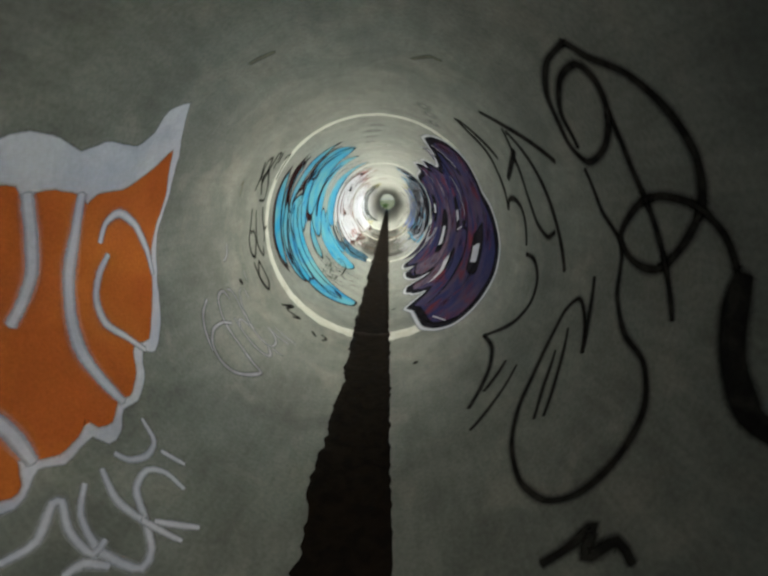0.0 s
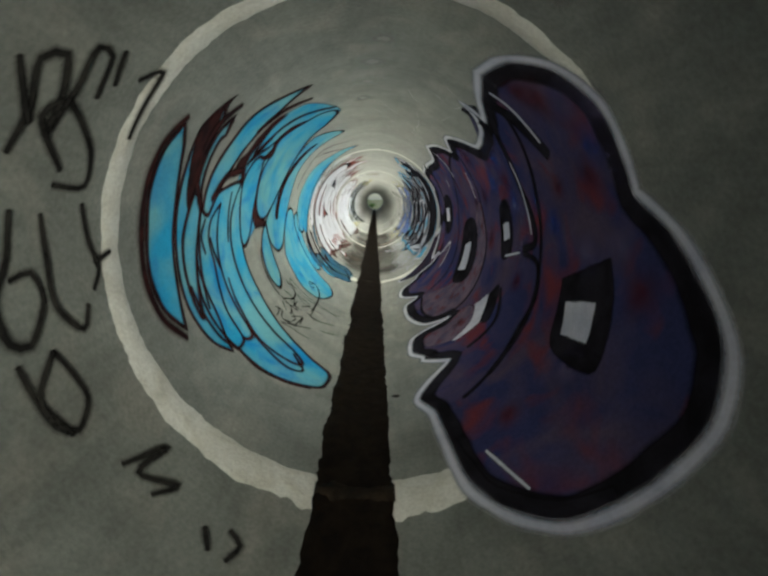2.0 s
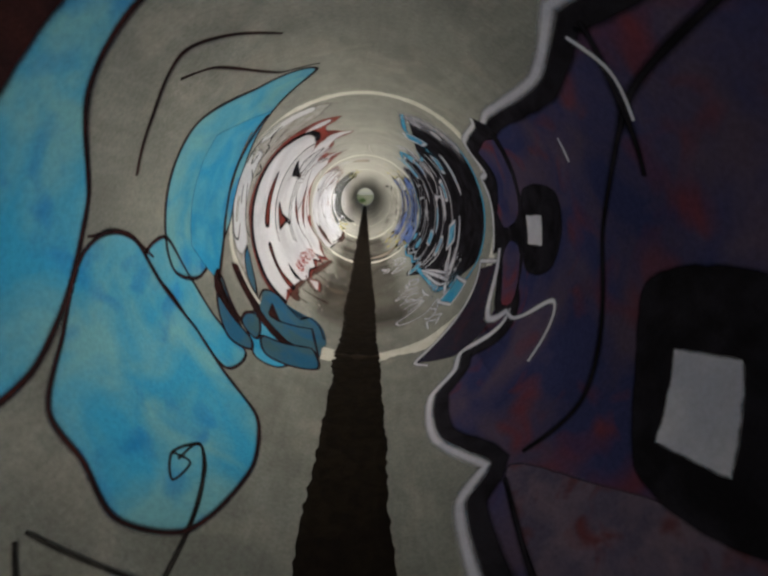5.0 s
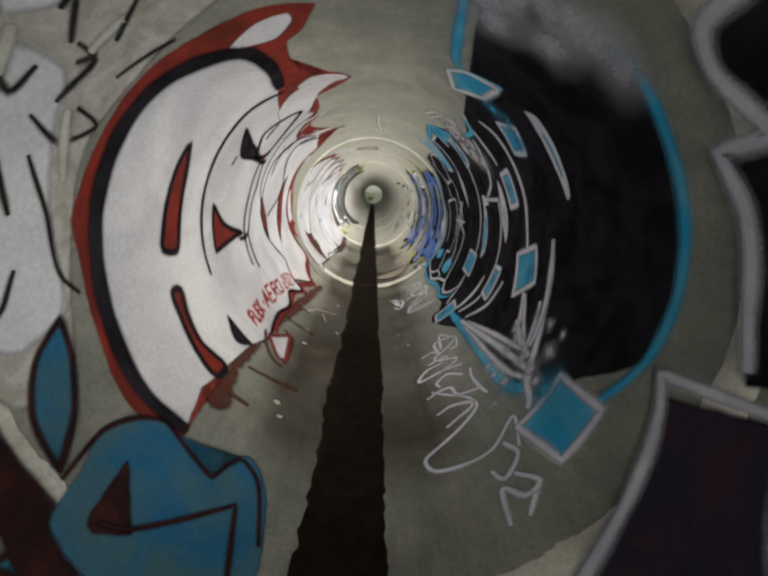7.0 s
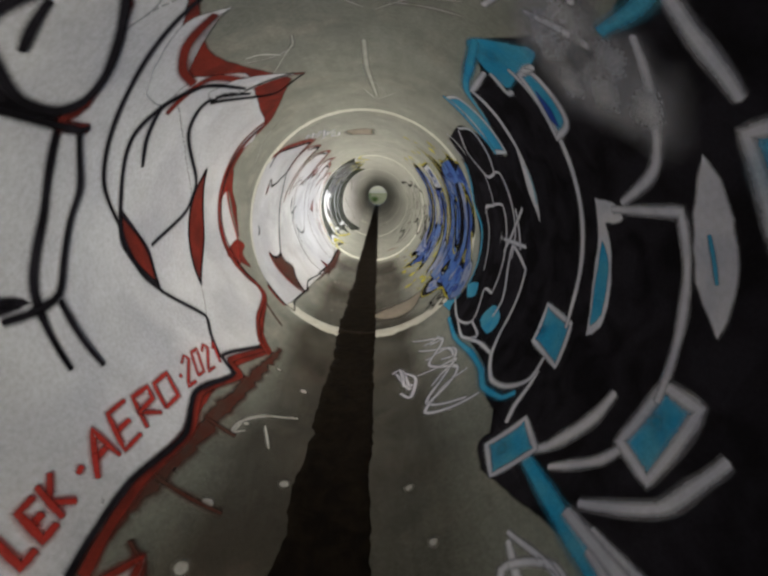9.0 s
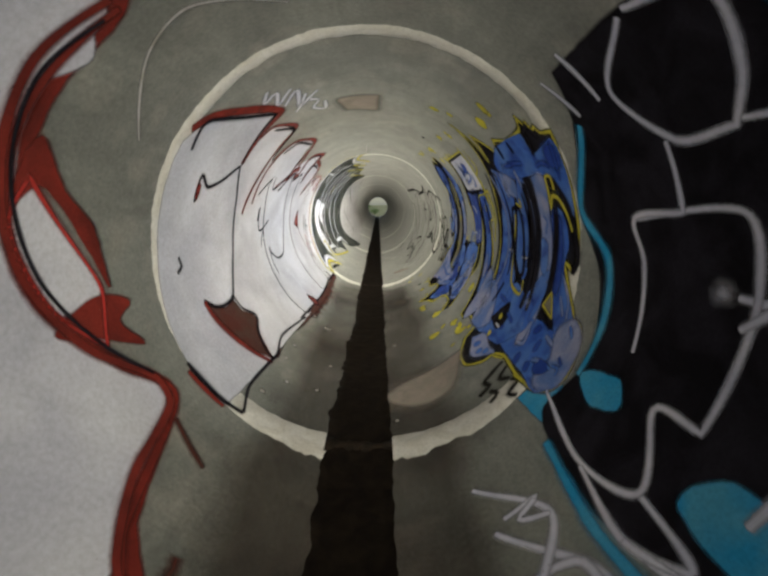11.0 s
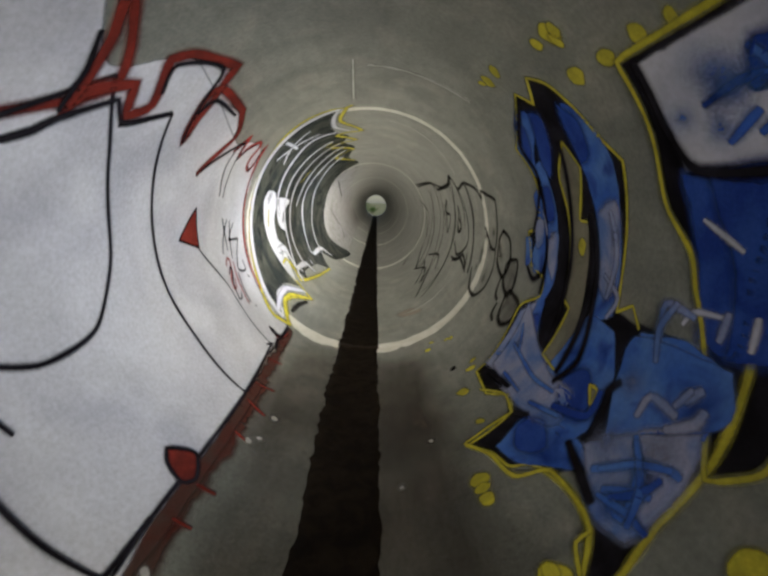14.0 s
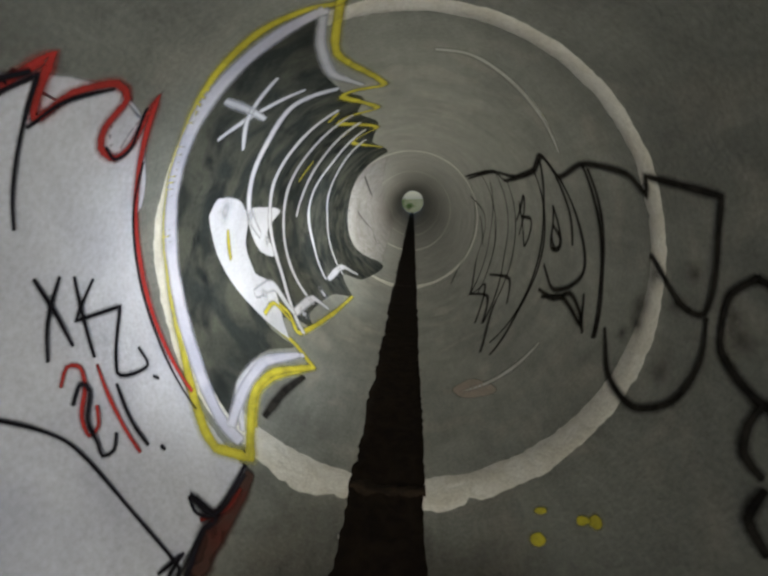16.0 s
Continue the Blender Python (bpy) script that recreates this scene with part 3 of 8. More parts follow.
stroke(black_scrawl, 'line', 'ink', 1, 0.036, [(1.65, 112.4), (1.59, 102.4), (1.47, 95.2), (1.46, 84.3), (1.36, 77.2), (1.22, 74.1), (1.13, 67.2), (1.1, 56.3), (1.11, 46.3), (1.17, 39.9), (1.31, 37), (1.52, 39.5), (1.7, 47.1), (1.82, 61), (1.82, 73.5), (1.72, 79.4), (1.62, 74.5), (1.55, 68)])
stroke(black_scrawl, 'line', 'ink', 1, 0.036, [(1.64, 86.2), (1.61, 77.3), (1.55, 68)])
stroke(black_scrawl, 'line', 'ink', 1, 0.026, [(1.96, 52.4), (1.85, 40.3), (1.75, 30.1)])
stroke(black_scrawl, 'line', 'ink', 1, 0.026, [(1.74, 63.9), (1.65, 54.5), (1.54, 47.3)])
stroke(black_scrawl, 'line', 'ink', 1, 0.026, [(1.73, 70.9), (1.63, 60.1), (1.51, 49.8)])
stroke(black_scrawl, 'line', 'ink', 1, 0.05, [(0.98, 34.2), (0.98, 39.7), (0.99, 45.8), (0.93, 41.5), (0.91, 47.6), (0.84, 47.6)])
stroke(black_scrawl, 'line', 'ink', 1, 0.09, [(0.95, 94.4), (0.96, 88.4), (0.93, 81.6), (0.84, 75.7), (0.76, 75.3)])
stroke(black_scrawl, 'line', 'ink', 1, 0.05, [(2.38, 139.1), (2.25, 131.6), (2.06, 123.1), (1.89, 115.7)])
stroke(black_scrawl, 'line', 'ink', 1, 0.045, [(2.29, 130.5), (2.38, 119.6), (2.4, 107.6), (2.32, 97.8), (2.16, 93.2), (2.06, 95.2)])
stroke(black_scrawl, 'line', 'ink', 1, 0.05, [(2.27, 129), (2.21, 121.3), (2.13, 110.3), (2.05, 99.2), (1.92, 84.7)])
stroke(black_scrawl, 'line', 'ink', 1, 0.06, [(2.32, 122.4), (2.46, 118.9), (2.67, 113.2)])
stroke(black_scrawl, 'line', 'ink', 1, 0.045, [(2.48, 85.3), (2.33, 84.4), (2.23, 79.1), (2.21, 71.1), (2.3, 61.2), (2.55, 49)])
stroke(black_scrawl, 'line', 'ink', 1, 0.045, [(2.56, 49.2), (2.34, 49.2), (2.17, 44.8), (2.04, 38.3), (1.93, 32)])
stroke(black_scrawl, 'line', 'ink', 1, 0.035, [(2.08, 50.4), (1.99, 38.8)])

black_tags = piece('small thin black marker tags beside a pipe joint')
stroke(black_tags, 'line', 'ink', 1, 0.03, [(3.12, -112.9), (3.15, -120.1), (3.12, -127.2), (3.18, -129.2), (3.23, -122.1), (3.22, -116.9), (3.26, -125), (3.25, -132.4), (3.31, -132.1), (3.34, -124.6)])
stroke(black_tags, 'line', 'ink', 1, 0.03, [(3.34, -134), (3.38, -127.8)])
stroke(black_tags, 'line', 'ink', 1, 0.03, [(3.28, -108.4), (3.41, -108.5), (3.4, -115.3), (3.26, -122.4), (3.19, -119.3), (3.3, -111)])
stroke(black_tags, 'line', 'ink', 1, 0.03, [(3.46, -130.5), (3.54, -134), (3.56, -119)])
stroke(black_tags, 'line', 'ink', 1, 0.03, [(3.07, -126.5), (3.16, -117.8)])
stroke(black_tags, 'line', 'ink', 1, 0.03, [(3.15, -104.3), (3.14, -96.7), (3.09, -90.2), (3.1, -83.5), (3.16, -82), (3.24, -88.6), (3.21, -93.8), (3.14, -93.2)])
stroke(black_tags, 'line', 'ink', 1, 0.03, [(3.25, -103.5), (3.27, -95.9), (3.28, -86.8), (3.36, -81), (3.41, -85.3)])
stroke(black_tags, 'line', 'ink', 1, 0.03, [(3.41, -105.1), (3.45, -97.5), (3.49, -91.7), (3.45, -87.7)])
stroke(black_tags, 'line', 'ink', 1, 0.03, [(3.1, -79.7), (3.11, -72.5), (3.15, -65.1)])
stroke(black_tags, 'line', 'ink', 1, 0.03, [(3.22, -79.6), (3.25, -75), (3.26, -69.1), (3.17, -65.2), (3.12, -68.1), (3.12, -73.5), (3.22, -79.6)])
stroke(black_tags, 'line', 'ink', 1, 0.03, [(3.21, -55.2), (3.39, -50.6), (3.23, -51.9), (3.29, -43.9), (3.2, -47.2)])
stroke(black_tags, 'line', 'ink', 1, 0.03, [(3.56, -94.8), (3.47, -93.2)])
stroke(black_tags, 'line', 'ink', 1, 0.03, [(3.24, -30.2), (3.2, -27.2), (3.13, -28.8)])
stroke(black_tags, 'line', 'ink', 1, 0.03, [(3.21, -35.1), (3.14, -32.6)])

blue_piece = piece('sky-blue feathered graffiti with dark maroon outlines')
lobe(blue_piece, 'cyan', 'maroon', 1, 0.028, [(3.86, -125.9, 1), (3.81, -119.9), (3.79, -110), (3.8, -98.4), (3.8, -85.5), (3.84, -76.5), (3.94, -69.1, 1), (4, -80.8), (4.02, -92.6), (4.02, -107.3), (3.95, -119.5)])
lobe(blue_piece, 'cyan', 'maroon', 1, 0.028, [(4.06, -136.3, 1), (4.01, -126.6), (4.04, -114.8), (4.05, -102), (4.05, -90.1), (4.04, -74.1), (4.09, -61.6), (4.2, -54.6, 1), (4.29, -68), (4.25, -87.8), (4.18, -101.5), (4.15, -115.4), (4.15, -130)])
stroke(blue_piece, 'line', 'maroon', 2, 0.06, [(3.85, -128.2), (3.78, -120.5), (3.76, -109.9), (3.76, -98.7), (3.76, -86.2), (3.8, -74.8), (3.91, -66.9)])
fill(blue_piece, 'colour_field', 'maroon', 2, [(4.08, -139.4, 1), (4, -127.6), (4.03, -122.4), (4.1, -111.8), (4.15, -103.9), (4.21, -103.8), (4.2, -113.3), (4.21, -121.9), (4.09, -132.8)])
lobe(blue_piece, 'cyan', 'maroon', 3, 0.035, [(4.23, -133.7, 1), (4.19, -127.4), (4.2, -118.4), (4.21, -108.7), (4.12, -93.3), (4.11, -76.5), (4.13, -68.9), (4.23, -82.5), (4.31, -99.7), (4.27, -110.4), (4.25, -118.9), (4.25, -125.9), (4.28, -127.4, 1)])
lobe(blue_piece, 'cyan', 'maroon', 3, 0.035, [(4.54, -157.8, 1), (4.5, -149.1), (4.42, -138), (4.4, -125.4), (4.35, -113.4), (4.35, -102.3), (4.43, -100.9), (4.57, -114.3), (4.66, -130.6), (4.66, -143.5)])
stroke(blue_piece, 'line', 'maroon', 4, 0.07, [(4.2, -137.9), (4.14, -129.7), (4.15, -121.1)])
stroke(blue_piece, 'line', 'maroon', 4, 0.07, [(4.78, -155.9), (4.7, -144.8), (4.65, -133.1)])
stroke(blue_piece, 'line', 'maroon', 4, 0.07, [(4.81, -117.8), (4.57, -114.3), (4.44, -105.8)])
stroke(blue_piece, 'line', 'maroon', 4, 0.07, [(4.2, -111.1), (4.31, -103.3)])
stroke(blue_piece, 'line', 'maroon', 4, 0.03, [(4.59, -104.5), (4.47, -98.7), (4.44, -92.8), (4.48, -82.6), (4.42, -66.5), (4.4, -55), (4.26, -53.5)])
stroke(blue_piece, 'line', 'maroon', 4, 0.03, [(4.59, -104.5), (4.56, -87), (4.56, -61.8), (4.52, -43.5), (4.5, -34.3), (4.57, -29.2), (4.72, -35.6)])
stroke(blue_piece, 'line', 'maroon', 4, 0.03, [(4.46, -92.6), (4.55, -81.3)])
stroke(blue_piece, 'line', 'maroon', 4, 0.03, [(4.39, -99.2), (4.34, -93.9), (4.38, -87.6)])
stroke(blue_piece, 'line', 'maroon', 4, 0.03, [(4.32, -101.5), (4.3, -85.9), (4.24, -70.3)])
stroke(blue_piece, 'line', 'maroon', 4, 0.03, [(4.13, -79.5), (4.16, -68), (4.19, -60), (4.27, -52.8)])
stroke(blue_piece, 'line', 'maroon', 4, 0.03, [(4.27, -52.8), (4.29, -41.9), (4.33, -32.3), (4.39, -24.2)])
stroke(blue_piece, 'line', 'maroon', 4, 0.03, [(4.74, -108.9), (4.75, -99.2), (4.75, -89.4)])
stroke(blue_piece, 'line', 'ink', 4, 0.014, [(6.48, -49), (6.49, -44.4), (6.38, -45.6), (6.48, -49), (6.59, -44), (6.34, -38.2), (5.86, -37.2), (5.63, -36.8)])
lobe(blue_piece, 'cyan', 'maroon', 1, 0.03, [(4.9, -113), (4.99, -99.6), (5.02, -88.1), (5.04, -77.8), (5.06, -65), (5.01, -52.1), (4.9, -37.1), (4.79, -27.2), (4.67, -18.8), (4.46, -20), (4.39, -26.5), (4.33, -34.7), (4.27, -44.7), (4.27, -52.8), (4.23, -61.5), (4.21, -73.3), (4.24, -87), (4.31, -101.5), (4.44, -106.8)])
fill(blue_piece, 'colour_field', 'cyan', 0, [(4.85, -116.3), (4.8, -113.3), (4.79, -124.4), (4.8, -137.7), (4.8, -144.2), (4.86, -153), (5.12, -160.4), (5.34, -162.9), (5.75, -144.8), (5.89, -121.2), (5.47, -97), (5.21, -89.2), (5.05, -86.6), (4.99, -97.7), (4.92, -109.3)], feather=0.05)
lobe(blue_piece, 'cyan', 'maroon', 5, 0.03, [(5.12, -124), (5.28, -107.6), (5.25, -93.5), (5.15, -87.5), (5.05, -85.8), (5.01, -89.3), (4.99, -96.6), (4.95, -104.6), (4.9, -113), (4.91, -119.5), (4.97, -124.2)])
lobe(blue_piece, 'cyan', 'maroon', 3, 0.032, [(5.43, -161.7), (5.65, -154.3), (5.75, -144.8), (5.92, -132.8), (6.01, -118.4), (5.93, -106.1), (5.7, -97.3), (5.52, -95.9), (5.37, -101.3), (5.3, -108.8), (5.23, -118.1), (5.21, -125.1), (5.24, -127.5), (5.17, -130.8), (5.14, -135.4), (5.22, -147.8), (5.24, -158.2), (5.3, -162.3)])
lobe(blue_piece, 'cyan', 'maroon', 3, 0.026, [(6.21, -161.4), (6.32, -154.1), (6.35, -141.5), (6.41, -127.1), (6.56, -108), (6.48, -91.7), (6.25, -79.4), (6.01, -76.5), (5.85, -80.3), (5.76, -86.2), (5.7, -92.8), (5.76, -97.8), (5.95, -107.8), (6.01, -122.1), (5.91, -136.8), (5.86, -146.1), (5.99, -154.6)])
lobe(blue_piece, 'cyan', 'maroon', 3, 0.022, [(7.47, -165.6), (7.34, -146.8), (7.12, -129.9), (7.1, -115.9), (7.12, -100.7), (7.18, -85.4), (7.47, -80.9), (8.06, -95.9), (8.1, -118.6), (7.92, -136.3)])
lobe(blue_piece, 'cyan', 'maroon', 4, 0.022, [(6.68, -100), (6.87, -96.6), (7.02, -83.9), (7.16, -66.8), (7.12, -51.8), (6.98, -35.9), (6.67, -30.8), (6.39, -33.7), (6.23, -38.5), (6.15, -50), (6.21, -60.9), (6.22, -71.7), (6.38, -82.3), (6.53, -95.6)])
lobe(blue_piece, 'cyan', 'maroon', 4, 0.032, [(5.68, -93.7), (5.74, -88), (5.78, -76.2), (5.76, -65.8), (5.65, -60.9), (5.53, -59.5), (5.46, -64.9), (5.45, -72.1), (5.48, -80.6), (5.56, -88.1)])
lobe(blue_piece, 'cyan', 'maroon', 2, 0.02, [(6.93, -91.7), (7.14, -95.7), (7.35, -79), (7.42, -63.6), (7.44, -49.6), (7.17, -50.9), (7.16, -63.9), (7.1, -78.3)])
lobe(blue_piece, 'azure', 'maroon', 2, 0.02, [(7.87, -57.8), (8.24, -48.5), (8.27, -31.3), (7.97, -26.1), (7.55, -35.9), (7.49, -46.4)])
fill(blue_piece, 'dark_wedge', 'maroon', 5, [(6.16, -145.1), (6.17, -131.6), (6.14, -115.2), (6.13, -95.4), (6.03, -95.8), (6.01, -107.8), (6.04, -124.2), (6.07, -137)], feather=0.03)
fill(blue_piece, 'dark_wedge', 'maroon', 5, [(5.27, -106.4), (5.34, -102.7), (5.41, -97.6), (5.61, -94.9), (5.7, -92.8), (5.47, -92.4), (5.35, -93.3), (5.29, -98)], feather=0.04)
fill(blue_piece, 'dark_wedge', 'maroon', 5, [(5.21, -148.2), (5.17, -141.3), (5.13, -134.5), (5.24, -127.5), (5.15, -125), (5.07, -119.6), (5.08, -124.7), (5.13, -130.1), (5.08, -134), (5.11, -142.3)], feather=0.04)
fill(blue_piece, 'dark_wedge', 'maroon', 3, [(4.67, -121.2), (4.73, -124.2), (4.74, -131.1), (4.76, -141.3), (4.8, -144.2), (4.81, -136), (4.8, -126.4), (4.8, -121), (4.86, -116.3), (4.91, -113), (4.86, -113.6), (4.77, -118.2), (4.69, -117.3)], feather=0.06)
stroke(blue_piece, 'line', 'maroon', 4, 0.06, [(5.2, -162.7), (5.11, -155.4), (5.02, -148), (4.97, -140.5), (4.94, -133.1), (4.88, -126.3), (4.84, -120.2)])
stroke(blue_piece, 'line', 'maroon', 4, 0.05, [(4.81, -136), (4.84, -128), (4.86, -125), (4.92, -128), (4.97, -133.9)])
stroke(blue_piece, 'line', 'maroon', 4, 0.04, [(4.87, -121.9), (4.93, -125.6), (5.04, -129.7), (5.08, -133.6)])
stroke(blue_piece, 'line', 'maroon', 4, 0.03, [(5.46, -82.3), (5.41, -75.8), (5.4, -67.1), (5.42, -57.3)])
stroke(blue_piece, 'line', 'maroon', 5, 0.035, [(4.63, -76.3), (4.61, -68.5), (4.6, -62.1), (4.57, -56.3), (4.5, -53), (4.43, -53.7), (4.39, -55.6)])
stroke(blue_piece, 'line', 'maroon', 5, 0.035, [(4.58, -58.9), (4.56, -48.4), (4.58, -38.6), (4.61, -31.9), (4.67, -30.5), (4.77, -36.6), (4.81, -47.6), (4.83, -62.9), (4.82, -76.6), (4.8, -88.4), (4.8, -98.9), (4.84, -107.4), (4.87, -112.8)])
stroke(blue_piece, 'line', 'maroon', 5, 0.02, [(7.39, -167.3), (7.32, -155.7), (6.89, -143.9), (6.77, -137.2)])
stroke(blue_piece, 'line', 'maroon', 5, 0.02, [(6.93, -161.3), (6.75, -151), (6.66, -142), (6.76, -127.3), (6.82, -112.8)])
stroke(blue_piece, 'line', 'maroon', 5, 0.016, [(6.57, -99.6), (6.8, -99), (7, -91.4)])
stroke(blue_piece, 'line', 'ink', 5, 0.014, [(6.47, -47.1), (6.6, -45.2), (6.51, -40.8), (6.25, -37.7), (5.97, -37.5), (5.72, -38)])

thin_black_tag = piece('spidery black marker tags under the blue graffiti')
stroke(thin_black_tag, 'line', 'ink', 1, 0.016, [(5.83, -59.6), (5.94, -52.1)])
stroke(thin_black_tag, 'line', 'ink', 1, 0.016, [(5.61, -57.1), (5.66, -50.1), (5.45, -53.6), (5.51, -44.5), (5.59, -51.2)])
stroke(thin_black_tag, 'line', 'ink', 1, 0.016, [(5.95, -59.3), (5.81, -51), (5.61, -50.2)])
stroke(thin_black_tag, 'line', 'ink', 1, 0.016, [(5.43, -47.4), (5.32, -46.2), (5.31, -47.7)])
stroke(thin_black_tag, 'line', 'ink', 1, 0.016, [(5.38, -53.3), (5.31, -49.2)])
stroke(thin_black_tag, 'line', 'ink', 1, 0.016, [(5.45, -40), (5.28, -39.7)])
stroke(thin_black_tag, 'line', 'ink', 1, 0.016, [(5.2, -53.4), (5.23, -50.6), (5.12, -48.3), (5.18, -40.5)])
stroke(thin_black_tag, 'line', 'ink', 1, 0.016, [(5.85, -49.4), (5.85, -40.4), (5.66, -43.8)])
stroke(thin_black_tag, 'line', 'ink', 1, 0.016, [(5.64, -38.5), (5.56, -33.9)])
stroke(thin_black_tag, 'line', 'ink', 1, 0.016, [(5.94, -50.1), (6.02, -21.5)])
stroke(thin_black_tag, 'line', 'ink', 1, 0.016, [(5.11, -47.7), (5.18, -43.9), (5.17, -41.3)])
stroke(thin_black_tag, 'line', 'ink', 1, 0.014, [(5.17, -54.4), (5.2, -52.2), (5.1, -51.1), (5.07, -51.2)])
stroke(thin_black_tag, 'line', 'ink', 1, 0.014, [(5.04, -48), (5.17, -42.1), (5.34, -33.8)])
stroke(thin_black_tag, 'line', 'ink', 1, 0.014, [(5.04, -47.1), (5.09, -42.7), (5.12, -32.1)])
stroke(thin_black_tag, 'line', 'ink', 1, 0.014, [(5.43, -48.3), (5.31, -43), (5.22, -43.6)])
stroke(thin_black_tag, 'line', 'ink', 1, 0.014, [(5.28, -45.5), (5.45, -40.5), (5.2, -41.4)])
stroke(thin_black_tag, 'line', 'ink', 1, 0.014, [(5.43, -56.3), (5.49, -48.1), (5.68, -47.4)])
stroke(thin_black_tag, 'line', 'ink', 1, 0.014, [(5.84, -60.2), (5.83, -51.7), (5.78, -43.5), (5.83, -32.1)])
stroke(thin_black_tag, 'line', 'ink', 1, 0.014, [(5.98, -59.2), (6.05, -35.5), (5.97, -23)])
stroke(thin_black_tag, 'line', 'ink', 1, 0.014, [(5.62, -39.8), (5.6, -32), (5.7, -22.8)])
stroke(thin_black_tag, 'line', 'ink', 1, 0.014, [(5.83, -51.7), (5.56, -47.3), (5.57, -42.4)])
stroke(thin_black_tag, 'line', 'ink', 1, 0.014, [(5.41, -28.7), (5.46, -20)])

blue_panel = piece('dull blue painted flank with a dark edge line')
fill(blue_panel, 'colour_field', 'azure', 5, [(7.56, -134.6), (7.79, -144.4, 1), (7.91, -131.5), (7.95, -117.7), (7.97, -102.7), (7.91, -89.8), (7.76, -80.3), (7.63, -79, 1), (7.42, -91.6, 1), (7.39, -128.3, 1)])
stroke(blue_panel, 'line', 'maroon', 7, 0.05, [(7.8, -143), (7.9, -131.4), (7.95, -117.8), (7.98, -102.7), (7.92, -89.7), (7.77, -80.1), (7.71, -77.5)])
stroke(blue_panel, 'line', 'maroon', 9, 0.035, [(7.62, -77), (7.72, -79.6)])
stroke(blue_panel, 'line', 'maroon', 9, 0.035, [(7.7, -76.8), (7.69, -72), (7.68, -58.2)])
stroke(blue_panel, 'line', 'maroon', 9, 0.035, [(7.61, -75.8), (7.63, -69.1), (7.64, -57.6)])
stroke(blue_panel, 'line', 'grey', 6, 0.03, [(7.82, -134.5), (7.92, -124.5), (7.99, -110.8)])

blue_leaves = piece('blue leaf-shaped graffiti low on the wall at a joint')
fill(blue_leaves, 'dark_band', 'maroon', 5, [(7.99, -79.5, 1), (8.1, -77.1), (8.11, -66), (8.1, -54.9), (8.01, -45.3), (7.98, -34), (7.89, -39.1), (7.92, -48.9), (8, -63.2)], feather=0.03)
fill(blue_leaves, 'dark_band', 'maroon', 5, [(7.61, -76.4), (7.72, -79.6), (7.67, -68.9), (7.66, -59.3), (7.62, -63.6), (7.58, -72.7)], feather=0.03)
lobe(blue_leaves, 'teal', 'maroon', 6, 0.022, [(8.43, -84.1, 1), (8.3, -79), (8.21, -70.8), (8.18, -60.9, 1), (8.33, -67.6), (8.42, -76.8)])
lobe(blue_leaves, 'teal', 'maroon', 6, 0.022, [(7.71, -77.5), (7.69, -72.6), (7.68, -57, 1), (7.75, -76.3)])
lobe(blue_leaves, 'teal', 'maroon', 6, 0.022, [(7.68, -58.2), (7.81, -59.4), (7.92, -57), (7.93, -53.2), (7.79, -49.8), (7.67, -49.5), (7.66, -54.7)])
lobe(blue_leaves, 'teal', 'maroon', 6, 0.022, [(7.76, -48.1), (7.89, -39.1), (8.06, -27.1), (7.97, -23.4), (7.75, -21.8), (7.59, -42.2)])
lobe(blue_leaves, 'teal', 'maroon', 6, 0.022, [(7.57, -71.6), (7.61, -62.5), (7.62, -51.5), (7.51, -48.6), (7.41, -57.8)])
fill(blue_leaves, 'colour_field', 'teal', 6, [(8.24, -58.4), (8.37, -61.2), (8.51, -58.4), (8.6, -52.7), (8.52, -37.1, 1), (8.71, -31.6), (8.58, -24.8), (8.27, -20.8), (8.14, -22.1, 1), (7.94, -22.2), (8.05, -25.8), (7.98, -35.5), (8.03, -45.9), (8.08, -55.7)])
stroke(blue_leaves, 'line', 'maroon', 8, 0.022, [(8.17, -59.7), (8.37, -61.2), (8.51, -58.4), (8.6, -52.7), (8.52, -37.1, 1), (8.68, -33.1), (8.6, -26.7), (8.33, -21.8)])
stroke(blue_leaves, 'line', 'maroon', 8, 0.022, [(8.15, -50.3), (8.19, -45.2), (8.46, -29.5, 1), (7.95, -22.1)])
fill(blue_leaves, 'dark_wedge', 'maroon', 8, [(8.36, -53.4, 1), (8.13, -51.2), (8.18, -44.9, 1)])

white_wash = piece('patchy white wash with grey scribbles beside a joint')
fill(white_wash, 'wash', 'chalk', 1, [(8.3, -165.5, 1), (8.17, -153), (8.1, -143.8), (8.07, -132.1), (8.06, -119.7), (8.09, -109.1), (8.13, -99.1), (8.14, -81.9), (8.21, -73.3), (8.42, -76.8), (8.52, -96.8), (8.53, -116.3), (8.6, -132.7), (8.59, -151.1), (8.55, -158, 1)], feather=0.04)
fill(white_wash, 'wash', 'white', 2, [(8.15, -127), (8.12, -118.2), (8.12, -109.2), (8.15, -100), (8.18, -85.8), (8.27, -82.1), (8.45, -87.1), (8.42, -107.1), (8.38, -119.2), (8.34, -127.4)], feather=0.05)
fill(white_wash, 'wash', 'white', 2, [(8.24, -158), (8.17, -147.6), (8.12, -139.3), (8.14, -132.5), (8.24, -138.6), (8.29, -147.7), (8.33, -157.6)], feather=0.04)
stroke(white_wash, 'line', 'ink', 3, 0.02, [(8.15, -127), (8.23, -122.4), (8.27, -127.1)])
